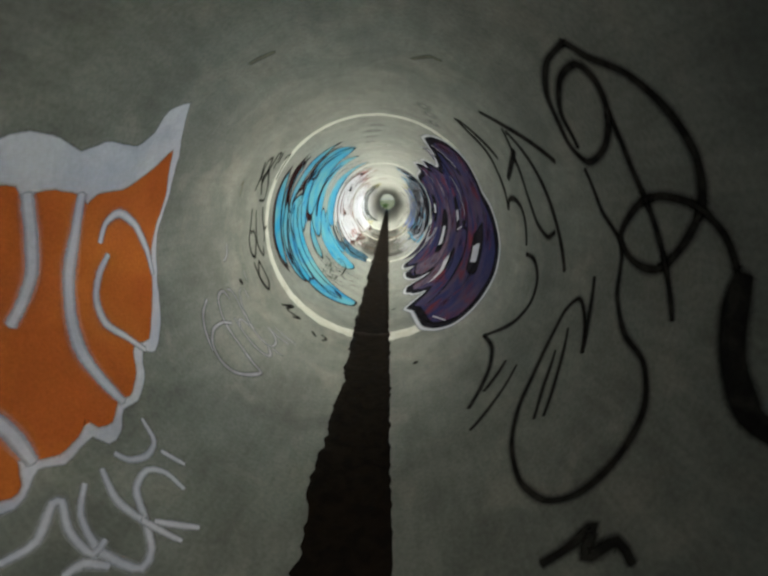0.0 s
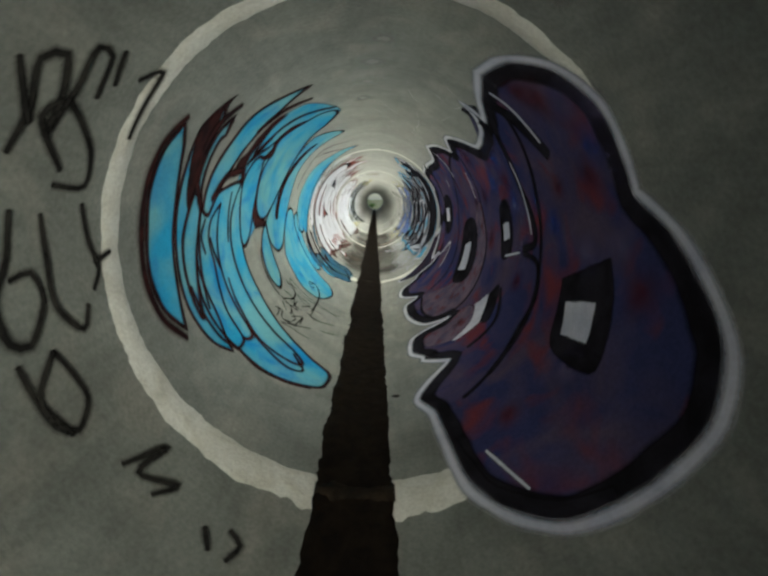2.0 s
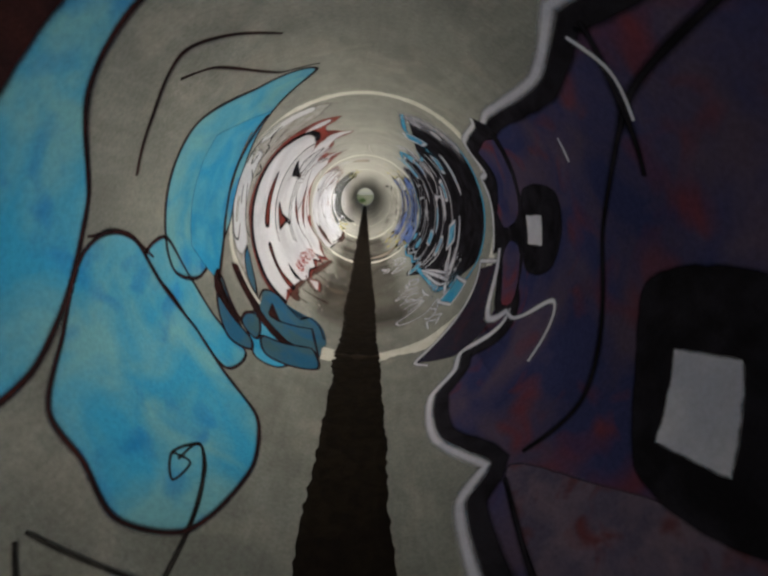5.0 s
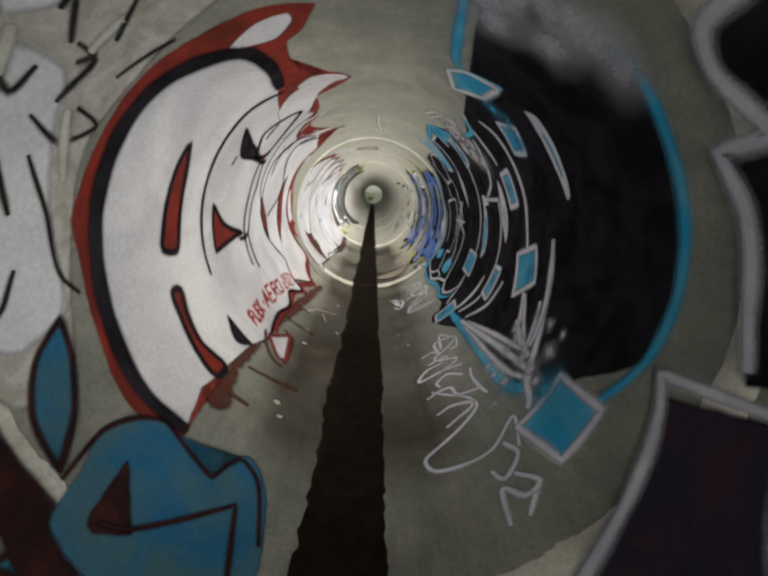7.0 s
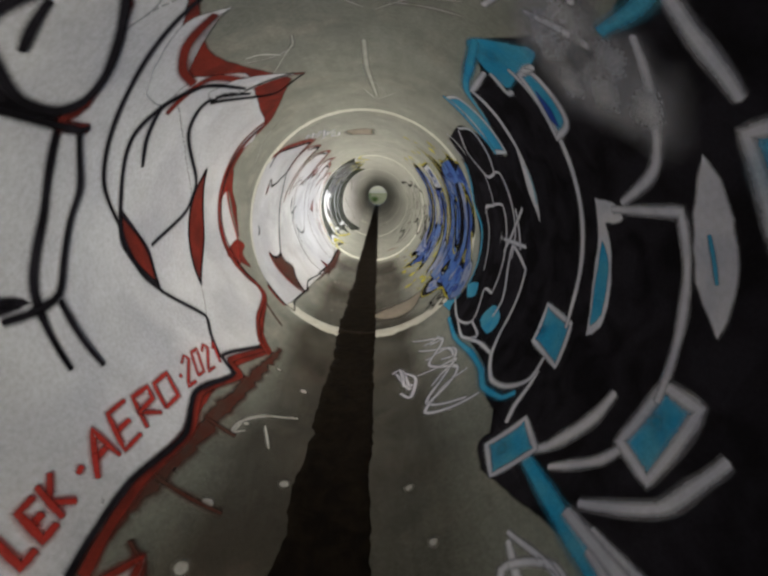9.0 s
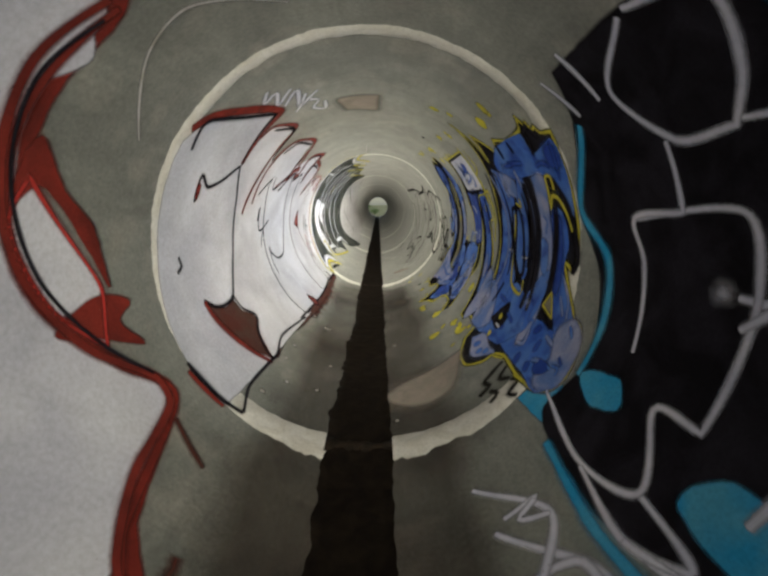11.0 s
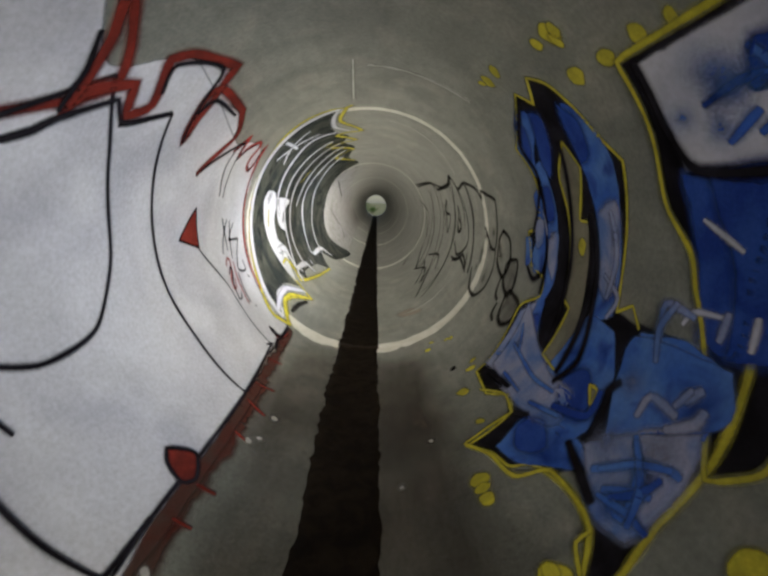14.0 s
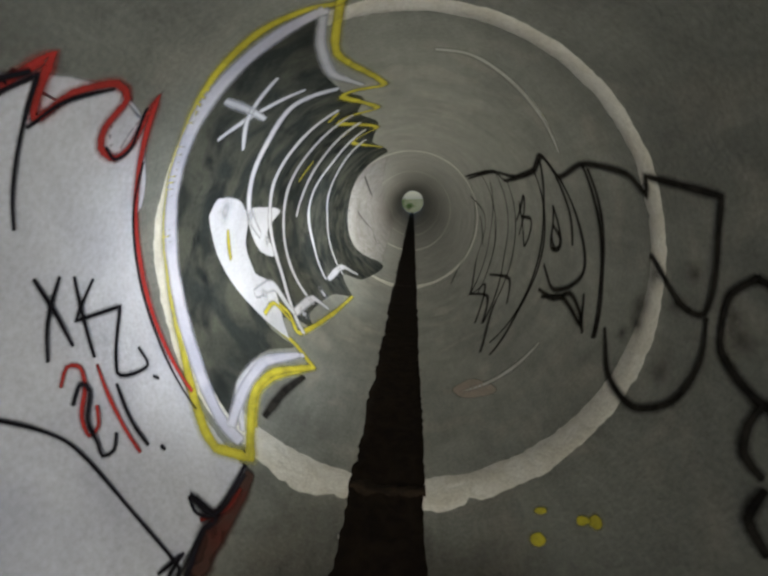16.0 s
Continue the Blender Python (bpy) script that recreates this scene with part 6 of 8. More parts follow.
stroke(white_top_tag, 'line', 'lilac', 1, 0.034, [(13.49, -161.3), (13.6, -158.1), (13.72, -161.9), (13.55, -163.3)])

blue_black_piece = piece('royal blue wildstyle graffiti with black shadows and yellow outline')
fill(blue_black_piece, 'shadow_field', 'black', 1, [(13.53, 43, 1), (13.35, 37.6), (13.17, 37.4), (13.05, 43.6), (13.02, 48.7, 1), (12.91, 50.9), (12.68, 50.1), (12.49, 50.8, 1), (12.38, 54.1), (12.33, 60.1), (12.36, 68.3), (12.41, 73.5), (12.48, 74.5, 1), (12.6, 81.1), (12.69, 87.5, 1), (12.59, 86), (12.56, 97.6), (12.57, 104.3), (12.57, 117.3), (12.55, 125.4, 1), (12.65, 126.2, 1), (12.67, 128.6, 1), (12.71, 127.9), (12.72, 130.6, 1), (12.75, 129.8), (12.78, 133.7, 1), (12.84, 129.6), (13.08, 128.3, 1), (13.27, 130.8, 1), (13.31, 124.2, 1), (13.57, 137.1, 1), (13.59, 123.6, 1), (13.68, 146.1, 1), (13.75, 121.2), (13.79, 105.8), (13.77, 87.4), (13.74, 73.4), (13.79, 59.8), (13.84, 51.4, 1), (13.55, 49.7, 1)])
stroke(blue_black_piece, 'outline', 'yellow', 2, 0.024, [(13.53, 43, 1), (13.35, 37.6), (13.17, 37.4), (13.05, 43.6), (13.02, 48.7, 1), (12.91, 50.9), (12.68, 50.1), (12.49, 50.8, 1), (12.38, 54.1), (12.33, 60.1), (12.36, 68.3), (12.41, 73.5), (12.48, 74.5, 1), (12.6, 81.1), (12.69, 87.5, 1), (12.59, 86), (12.56, 97.6), (12.57, 104.3), (12.57, 117.3), (12.55, 125.4, 1), (12.65, 126.2, 1), (12.67, 128.6, 1), (12.71, 127.9), (12.72, 130.6, 1), (12.75, 129.8), (12.78, 133.7, 1), (12.84, 129.6), (13.08, 128.3, 1), (13.27, 130.8, 1), (13.31, 124.2, 1), (13.57, 137.1, 1), (13.59, 123.6, 1), (13.68, 146.1, 1), (13.75, 121.2), (13.79, 105.8), (13.77, 87.4), (13.74, 73.4), (13.79, 59.8), (13.84, 51.4, 1), (13.55, 49.7, 1)], True, shift=0.01)
fill(blue_black_piece, 'colour_field', 'blue', 3, [(13.32, 127, 1), (13.04, 128), (12.86, 127.7, 1), (12.84, 120.9), (12.6, 123.3, 1), (12.58, 120.9), (12.59, 111), (12.6, 101.6, 1), (12.63, 102.9), (12.72, 108.3), (12.78, 113.8, 1), (13.03, 114.8), (13.24, 114.3), (13.46, 117.3, 1), (13.49, 121.6)])
fill(blue_black_piece, 'colour_field', 'navy', 4, [(12.7, 121), (12.61, 120.8), (12.62, 116), (12.71, 116.5)], feather=0.06)
stroke(blue_black_piece, 'line', 'navy', 4, 0.035, [(12.88, 117), (12.79, 117.6), (12.73, 116)])
stroke(blue_black_piece, 'line', 'navy', 4, 0.035, [(13.27, 120.5), (13.04, 119)])
stroke(blue_black_piece, 'line', 'navy', 4, 0.035, [(12.62, 123), (12.67, 111.7)])
stroke(blue_black_piece, 'line', 'black', 5, 0.045, [(12.79, 130.5), (12.81, 125.7), (12.84, 120.5)])
stroke(blue_black_piece, 'line', 'black', 5, 0.045, [(12.73, 127.9), (12.7, 124.9)])
stroke(blue_black_piece, 'line', 'black', 5, 0.045, [(12.73, 129.5), (12.82, 127.6)])
stroke(blue_black_piece, 'line', 'black', 5, 0.045, [(13.27, 128.1), (13.28, 122.5)])
stroke(blue_black_piece, 'line', 'black', 5, 0.045, [(13.09, 127.3), (13.08, 123.2)])
fill(blue_black_piece, 'colour_field', 'blue', 3, [(12.84, 102.9, 1), (12.78, 104.1), (12.71, 101.4), (12.67, 93.9, 1), (12.7, 84.8), (12.52, 74.9, 1), (12.46, 71.6), (12.59, 67.3, 1), (12.78, 77.1), (12.8, 91.1)])
fill(blue_black_piece, 'colour_field', 'navy', 4, [(12.84, 101.2), (12.76, 100.5), (12.74, 91.7), (12.72, 78.3), (12.79, 79.7)], feather=0.06)
stroke(blue_black_piece, 'line', 'pale', 4, 0.02, [(12.69, 84.2), (12.58, 77.7), (12.55, 72.8)])
stroke(blue_black_piece, 'line', 'pale', 4, 0.02, [(12.67, 78), (12.59, 73.3)])
fill(blue_black_piece, 'colour_field', 'pale', 3, [(12.99, 113.4, 1), (12.85, 113.2), (12.88, 102), (12.85, 88.8), (12.87, 78.1), (12.85, 66.9, 1), (12.88, 57.5), (12.98, 67.8), (12.97, 81.2), (12.98, 95.2), (12.99, 104.8)], feather=0.05)
fill(blue_black_piece, 'colour_field', 'blue', 4, [(12.99, 93.1), (12.91, 91.8), (12.9, 82.4), (12.96, 83.5)], feather=0.03)
stroke(blue_black_piece, 'line', 'blue', 4, 0.018, [(12.92, 71.6), (12.91, 66.3), (12.85, 67), (12.82, 62.4)])
stroke(blue_black_piece, 'line', 'blue', 4, 0.018, [(12.95, 101), (12.91, 99.2), (12.93, 95.4)])
stroke(blue_black_piece, 'line', 'black', 4, 0.07, [(12.81, 112), (12.79, 104.5), (12.81, 91), (12.79, 74.9), (12.65, 68.6)])
stroke(blue_black_piece, 'line', 'black', 5, 0.06, [(13.06, 113), (13.06, 99.8), (13.05, 88.5), (12.99, 68.6)])
stroke(blue_black_piece, 'line', 'black', 5, 0.06, [(13.18, 112.7), (13.14, 101.7), (13.14, 89.8)])
stroke(blue_black_piece, 'line', 'pale', 6, 0.03, [(13.13, 112.4), (13.1, 101.8), (13.1, 92.3), (13.11, 83.5)])
stroke(blue_black_piece, 'line', 'black', 5, 0.065, [(12.75, 112.3), (12.67, 105.8), (12.6, 96), (12.57, 89.2), (12.61, 86)])
stroke(blue_black_piece, 'line', 'yellow', 6, 0.028, [(12.82, 113.4), (12.84, 103.3, 1), (12.8, 107.2), (12.74, 106.8), (12.67, 102.2), (12.63, 97.2)])
stroke(blue_black_piece, 'line', 'yellow', 6, 0.028, [(12.82, 113.4), (12.76, 113.2), (12.76, 109.2)])
stroke(blue_black_piece, 'line', 'yellow', 6, 0.028, [(13.41, 100.9), (13.45, 87.1), (13.37, 74.6), (13.16, 71.9), (13.18, 77.1)])
stroke(blue_black_piece, 'line', 'yellow', 6, 0.028, [(13.29, 106.9), (13.27, 103.9), (13.36, 105.2)])
fill(blue_black_piece, 'colour_field', 'blue', 3, [(13.06, 53.6, 1), (13.03, 63.7), (12.82, 67.9), (12.6, 67.7, 1), (12.49, 73.5), (12.44, 72.5), (12.38, 68.5), (12.37, 56.9, 1), (12.45, 51.6), (12.64, 52.5), (12.96, 52.9)])
fill(blue_black_piece, 'colour_field', 'pale', 4, [(12.57, 68), (12.5, 73.1), (12.42, 72.5), (12.37, 68.2), (12.36, 57.4), (12.46, 53.1), (12.53, 54.5), (12.51, 61.7)], feather=0.06)
stroke(blue_black_piece, 'line', 'blue', 5, 0.025, [(12.47, 60.1), (12.42, 60.6), (12.41, 58.7)])
stroke(blue_black_piece, 'line', 'blue', 5, 0.025, [(12.52, 59.1), (12.47, 58.9)])
stroke(blue_black_piece, 'line', 'blue', 5, 0.025, [(12.49, 72), (12.44, 69.4)])
stroke(blue_black_piece, 'line', 'blue', 5, 0.025, [(12.46, 63.2), (12.41, 61.8)])
dots(blue_black_piece, 'navy', 5, [(12.76, 65.6), (12.68, 61.5), (12.65, 54.5), (12.55, 57.5), (12.78, 54.3)], 0.045, 8)
stroke(blue_black_piece, 'line', 'pale', 5, 0.03, [(12.9, 58.2), (12.82, 59), (12.84, 63.9)])
stroke(blue_black_piece, 'line', 'pale', 5, 0.03, [(12.65, 65.7), (12.56, 64.6)])
stroke(blue_black_piece, 'line', 'pale', 5, 0.03, [(12.65, 57.3), (12.59, 58.5)])
lobe(blue_black_piece, 'grey', 'yellow', 6, 0.018, [(12.82, 73.1, 1), (12.77, 78, 1), (12.68, 70.9, 1)])
fill(blue_black_piece, 'colour_field', 'blue', 3, [(13.41, 61.7, 1), (13.3, 74.4), (13.07, 72.5, 1), (12.93, 81.8), (12.83, 83.5), (12.86, 73.2), (12.89, 63.3, 1), (13.07, 52.4, 1), (13.37, 51)])
fill(blue_black_piece, 'colour_field', 'blue', 3, [(13.22, 115.3, 1), (13.13, 112.4), (13.19, 99.5), (13.17, 87.3, 1), (13.19, 77.6), (13.38, 85.1), (13.36, 101.5)])
dots(blue_black_piece, 'navy', 5, [(13.27, 99.3), (13.27, 86.3), (13.17, 58)], 0.03, 12)
fill(blue_black_piece, 'colour_field', 'blue', 3, [(13.67, 50.8, 1), (13.64, 63.1), (13.7, 81.8, 1), (13.66, 102.7), (13.33, 75.2), (13.38, 62.7, 1), (13.37, 51)])
fill(blue_black_piece, 'colour_field', 'blue', 3, [(13.63, 120.2, 1), (13.37, 113.9), (13.44, 98.9, 1), (13.49, 84), (13.67, 82.1, 1), (13.66, 102.7)])
fill(blue_black_piece, 'colour_field', 'pale', 4, [(13.67, 50.6, 1), (13.84, 66.5), (13.63, 70.1), (13.39, 55.8, 1), (13.48, 51.1)], feather=0.05)
fill(blue_black_piece, 'colour_field', 'pale', 4, [(13.51, 117.6, 1), (13.29, 113.4), (13.32, 107.6, 1), (13.5, 110.8)], feather=0.05)
fill(blue_black_piece, 'colour_field', 'pale', 4, [(13.42, 46.4, 1), (13.22, 42.3), (13.04, 49.3, 1), (13.15, 49), (13.33, 50.8)], feather=0.05)
dots(blue_black_piece, 'blue', 6, [(13.3, 46.2), (13.2, 45.2), (13.13, 47.4)], 0.028, 2)
dots(blue_black_piece, 'yellow', 6, [(13.28, 60.8), (13.27, 52.7)], 0.03, 4)
fill(blue_black_piece, 'colour_field', 'black', 5, [(13.41, 57.8, 1), (13.26, 67.1), (13.17, 61, 1), (13.22, 56.1)])
stroke(blue_black_piece, 'line', 'lilac', 6, 0.022, [(13.53, 86.4), (13.42, 86)])
stroke(blue_black_piece, 'line', 'lilac', 6, 0.022, [(13.28, 84.9), (13.19, 85.4)])
stroke(blue_black_piece, 'line', 'lilac', 6, 0.022, [(13.28, 57.4), (13.2, 57.1)])
stroke(blue_black_piece, 'line', 'yellow', 6, 0.018, [(13.01, 48.3), (12.9, 50.6)])
stroke(blue_black_piece, 'line', 'yellow', 6, 0.018, [(12.69, 50), (12.62, 50.6)])
stroke(blue_black_piece, 'line', 'yellow', 6, 0.018, [(13.99, 111.1), (13.86, 101.1), (13.92, 89.6)])
fill(blue_black_piece, 'shadow_field', 'black', 2, [(14.12, 113, 1), (14.02, 108.9), (13.96, 97.7, 1), (14.02, 97.1), (13.97, 87.3), (13.89, 76.9), (13.81, 73.8, 1), (13.65, 65, 1), (13.85, 47.6, 1), (13.95, 48.8, 1), (14.02, 56.5), (14.09, 69.6), (14.2, 82.3), (14.29, 98), (14.29, 109.2)])
stroke(blue_black_piece, 'outline', 'yellow', 3, 0.022, [(13.96, 97.7), (14.02, 97.1, 1), (13.97, 87.3), (13.89, 76.9), (13.92, 76.6)])
stroke(blue_black_piece, 'outline', 'yellow', 3, 0.022, [(13.86, 48.2), (13.96, 48.1, 1), (14.02, 56.5), (14.1, 69.3), (14.21, 82), (14.31, 97.9)])
fill(blue_black_piece, 'shadow_field', 'black', 3, [(14.78, 82.9, 1), (14.42, 82.8, 1), (14.38, 69.7), (14.37, 56), (14.34, 45.2, 1), (14.39, 41.7, 1), (14.54, 48.9), (14.69, 58.8), (14.75, 73.4)])
stroke(blue_black_piece, 'outline', 'yellow', 4, 0.026, [(14.4, 96.6), (14.38, 84.1), (14.36, 69.1), (14.37, 56.3), (14.33, 45.5)])
stroke(blue_black_piece, 'outline', 'yellow', 4, 0.026, [(14.78, 45.5), (14.62, 47.8), (14.49, 46.7), (14.38, 41)])
fill(blue_black_piece, 'colour_field', 'pale', 4, [(14.54, 50, 1), (14.68, 59.3), (14.54, 65.5, 1), (14.43, 71.9), (14.41, 65.6, 1), (14.4, 52, 1)], feather=0.05)
fill(blue_black_piece, 'colour_field', 'blue', 5, [(14.76, 81.4, 1), (14.58, 83.4), (14.42, 81.4, 1), (14.41, 71.1, 1), (14.54, 65.2, 1), (14.67, 59.8), (14.74, 73.2, 1)])
stroke(blue_black_piece, 'line', 'blue', 6, 0.035, [(14.54, 53.1), (14.44, 55.4), (14.45, 59.4), (14.61, 55.2), (14.54, 62.4)])
stroke(blue_black_piece, 'line', 'blue', 6, 0.035, [(14.41, 52.7), (14.49, 53.3)])
stroke(blue_black_piece, 'line', 'blue', 6, 0.035, [(14.48, 65.9), (14.49, 69.5)])
stroke(blue_black_piece, 'line', 'pale', 5, 0.03, [(14.51, 74.5), (14.43, 74.7)])
stroke(blue_black_piece, 'line', 'pale', 5, 0.03, [(14.68, 82.3), (14.69, 88.7), (14.57, 88)])
stroke(blue_black_piece, 'line', 'pale', 5, 0.03, [(14.48, 85.7), (14.47, 90.5)])
fill(blue_black_piece, 'colour_field', 'navy', 4, [(14.62, 111.4, 1), (14.38, 108.6, 1), (14.44, 96.9, 1), (14.44, 84.8), (14.54, 85.2, 1), (14.59, 100.2)], feather=0.05)
fill(blue_black_piece, 'shadow_field', 'black', 3, [(14.68, 131.8, 1), (14.1, 132.2, 1), (14.12, 122.6), (14.05, 111.1, 1), (14.29, 109.2), (14.33, 97.8), (14.31, 86.1), (14.27, 73.4), (14.35, 67.5, 1), (14.49, 83.2), (14.57, 93.1, 1), (14.6, 99.2), (14.69, 107.2), (14.68, 120.6)])
stroke(blue_black_piece, 'outline', 'yellow', 4, 0.02, [(14.68, 131.8, 1), (14.1, 132.2, 1), (14.12, 122.6), (14.05, 111.1, 1), (14.29, 109.2), (14.33, 97.8), (14.31, 86.1), (14.27, 73.4), (14.35, 67.5, 1), (14.49, 83.2), (14.57, 93.1, 1), (14.6, 99.2), (14.69, 107.2), (14.68, 120.6)], True, shift=-0.02)
fill(blue_black_piece, 'white_panel', 'lilac', 4, [(14.64, 130.4, 1), (14.13, 131.2, 1), (14.07, 112.7, 1), (14.61, 112.4, 1)])
stroke(blue_black_piece, 'line', 'blue', 5, 0.03, [(14.35, 127), (14.32, 123.5), (14.37, 122.1)])
stroke(blue_black_piece, 'line', 'blue', 5, 0.03, [(14.5, 121.4), (14.38, 123.3), (14.25, 120.8), (14.38, 116.2)])
stroke(blue_black_piece, 'line', 'blue', 5, 0.03, [(14.21, 120.3), (14.21, 115.1), (14.26, 114.5)])
stroke(blue_black_piece, 'line', 'blue', 5, 0.03, [(14.37, 119.1), (14.46, 115.6)])
fill(blue_black_piece, 'colour_field', 'navy', 5, [(14.33, 127.2, 1), (14.26, 126), (14.28, 123.1, 1), (14.36, 123.6)], feather=0.05)
fill(blue_black_piece, 'colour_field', 'navy', 4, [(14.53, 111.6, 1), (14.32, 111.1), (14.35, 99.6, 1), (14.33, 85.8, 1), (14.44, 84, 1), (14.46, 96.8), (14.51, 105.1, 1)], feather=0.05)
stroke(blue_black_piece, 'line', 'lilac', 5, 0.02, [(14.57, 104.4), (14.45, 100)])
stroke(blue_black_piece, 'line', 'lilac', 5, 0.02, [(14.39, 91.1), (14.39, 86)])
stroke(blue_black_piece, 'line', 'lilac', 5, 0.02, [(14.61, 86.2), (14.58, 88.9), (14.48, 89.6)])
fill(blue_black_piece, 'shadow_field', 'black', 4, [(15.15, 140, 1), (15.25, 134.1, 1), (15.32, 138.6, 1), (15.7, 125.1, 1), (15.63, 114), (15.71, 98.3, 1), (15.86, 97, 1), (15.78, 86.1, 1), (15.58, 83.4, 1), (15.57, 77.9), (15.77, 70.5), (15.7, 48.3, 1), (15.7, 43.8, 1), (15.44, 42.9, 1), (15.28, 49, 1), (15.17, 46.7, 1), (15.15, 30.8, 1), (15.03, 36.3), (14.9, 39), (14.85, 43.1), (14.74, 47.1, 1), (14.67, 54.7), (14.72, 67.9), (14.78, 82, 1), (14.92, 83.4, 1), (14.93, 91.6), (14.91, 102.4), (14.87, 115.6, 1), (14.95, 121.3), (15.01, 129.1), (15.07, 136.4)])
stroke(blue_black_piece, 'outline', 'yellow', 5, 0.02, [(14.78, 82), (14.84, 86, 1), (14.92, 83.4, 1), (14.93, 91.6), (14.91, 102.4), (14.87, 115.6, 1), (14.95, 121.3), (15.01, 129.1), (15.07, 136.4), (15.15, 140, 1), (15.25, 134.1, 1), (15.32, 138.6, 1), (15.7, 125.1, 1), (15.63, 114), (15.71, 98.3, 1), (15.86, 97, 1), (15.78, 86.1, 1), (15.58, 83.4, 1), (15.57, 77.9), (15.77, 70.5), (15.7, 48.3, 1), (15.7, 43.8, 1), (15.44, 42.9, 1), (15.28, 49, 1), (15.17, 46.7, 1), (15.15, 30.8, 1), (15.03, 36.3), (14.9, 39), (14.85, 43.1), (14.74, 47.1)])
fill(blue_black_piece, 'colour_field', 'blue', 5, [(15.12, 122.6, 1), (15.13, 115.5, 1), (15.1, 103.3), (15.09, 92.7, 1), (15.07, 78, 1), (14.94, 82.2, 1), (14.95, 94.3), (14.95, 105.7, 1), (14.93, 117.1), (14.98, 124.7, 1), (15.07, 131.1)])
fill(blue_black_piece, 'colour_field', 'pale', 6, [(15.08, 104.1, 1), (14.97, 107.1), (14.97, 100.7, 1), (14.98, 87.8), (15.01, 85.5, 1), (15.08, 89.4)], feather=0.05)
fill(blue_black_piece, 'colour_field', 'navy', 6, [(15.1, 130.6, 1), (15.04, 126.1), (15.06, 118.7, 1), (15.12, 117.1), (15.13, 125.3, 1)], feather=0.05)
fill(blue_black_piece, 'colour_field', 'blue', 5, [(15.42, 135.3, 1), (15.35, 132.3), (15.41, 127.2), (15.53, 122), (15.6, 115.1, 1), (15.67, 122.6, 1), (15.67, 125.3), (15.55, 131.3)])
fill(blue_black_piece, 'colour_field', 'navy', 6, [(15.53, 130.8), (15.48, 130.4), (15.53, 124.3), (15.61, 120.6)], feather=0.06)
fill(blue_black_piece, 'colour_field', 'navy', 5, [(15.34, 132.2, 1), (15.28, 130.8), (15.34, 122.6), (15.45, 114.6, 1), (15.47, 119.7)], feather=0.05)
fill(blue_black_piece, 'colour_field', 'blue', 5, [(15.58, 117.8, 1), (15.49, 119.2), (15.48, 113.3), (15.47, 105.4), (15.47, 94.3), (15.47, 83.1), (15.51, 77.7, 1), (15.47, 70.7), (15.42, 64.9, 1), (15.46, 58.5), (15.54, 58.8, 1), (15.62, 64.6), (15.6, 73.9, 1), (15.57, 82.4), (15.6, 95.9), (15.59, 109)])
fill(blue_black_piece, 'colour_field', 'pale', 6, [(15.57, 95.4, 1), (15.47, 98.1), (15.48, 91), (15.48, 84.2, 1), (15.56, 88.9)], feather=0.03)
fill(blue_black_piece, 'colour_field', 'navy', 6, [(15.58, 67.2), (15.51, 71.9), (15.45, 65.6), (15.5, 60.8)], feather=0.06)
fill(blue_black_piece, 'colour_field', 'navy', 6, [(15.57, 110.6), (15.5, 111.2), (15.5, 103.1), (15.57, 101.9)], feather=0.06)
fill(blue_black_piece, 'colour_field', 'blue', 5, [(15.71, 109.1, 1), (15.63, 110.7), (15.61, 102.5), (15.61, 92.4), (15.63, 84.8, 1), (15.74, 84.5), (15.78, 89.9, 1), (15.71, 98.3)])
fill(blue_black_piece, 'colour_field', 'pale', 6, [(15.75, 100.8, 1), (15.64, 101.4), (15.65, 94.5, 1), (15.73, 92.6)], feather=0.02)
fill(blue_black_piece, 'colour_field', 'blue', 5, [(15.9, 94.6, 1), (15.82, 94.9), (15.79, 87.3, 1), (15.86, 85.5)])
stroke(blue_black_piece, 'line', 'black', 7, 0.045, [(15.58, 114.6), (15.6, 102.6), (15.59, 90.8), (15.58, 78.4)])
stroke(blue_black_piece, 'line', 'black', 7, 0.045, [(15.83, 85), (15.72, 81.8), (15.63, 84)])
fill(blue_black_piece, 'colour_field', 'pale', 5, [(15.72, 69.5, 1), (15.59, 75.2, 1), (15.62, 64.6), (15.66, 57.7), (15.49, 56.5, 1), (15.39, 61.5), (15.27, 59.2), (15.23, 53.4), (15.29, 48, 1), (15.44, 49.5), (15.55, 50.3), (15.7, 48.8, 1)], feather=0.05)
stroke(blue_black_piece, 'line', 'blue', 7, 0.026, [(15.69, 53.3), (15.62, 54.4), (15.58, 51.4)])
stroke(blue_black_piece, 'line', 'blue', 7, 0.026, [(15.58, 52.7), (15.42, 52.8), (15.33, 57.1)])
stroke(blue_black_piece, 'line', 'blue', 7, 0.026, [(15.66, 65.4), (15.57, 62), (15.57, 57.4)])
stroke(blue_black_piece, 'line', 'blue', 7, 0.026, [(15.48, 52.2), (15.4, 55.2)])
fill(blue_black_piece, 'bare_patch', 'grey', 6, [(15.21, 122.8, 1), (15.35, 114.5), (15.34, 103.8), (15.33, 90), (15.32, 80.6, 1), (15.25, 78.9, 1), (15.29, 63.9, 1), (15.14, 62.9, 1), (15.14, 73.3), (15.17, 88.1), (15.18, 102.3, 1), (15.24, 103), (15.15, 115.7, 1)])
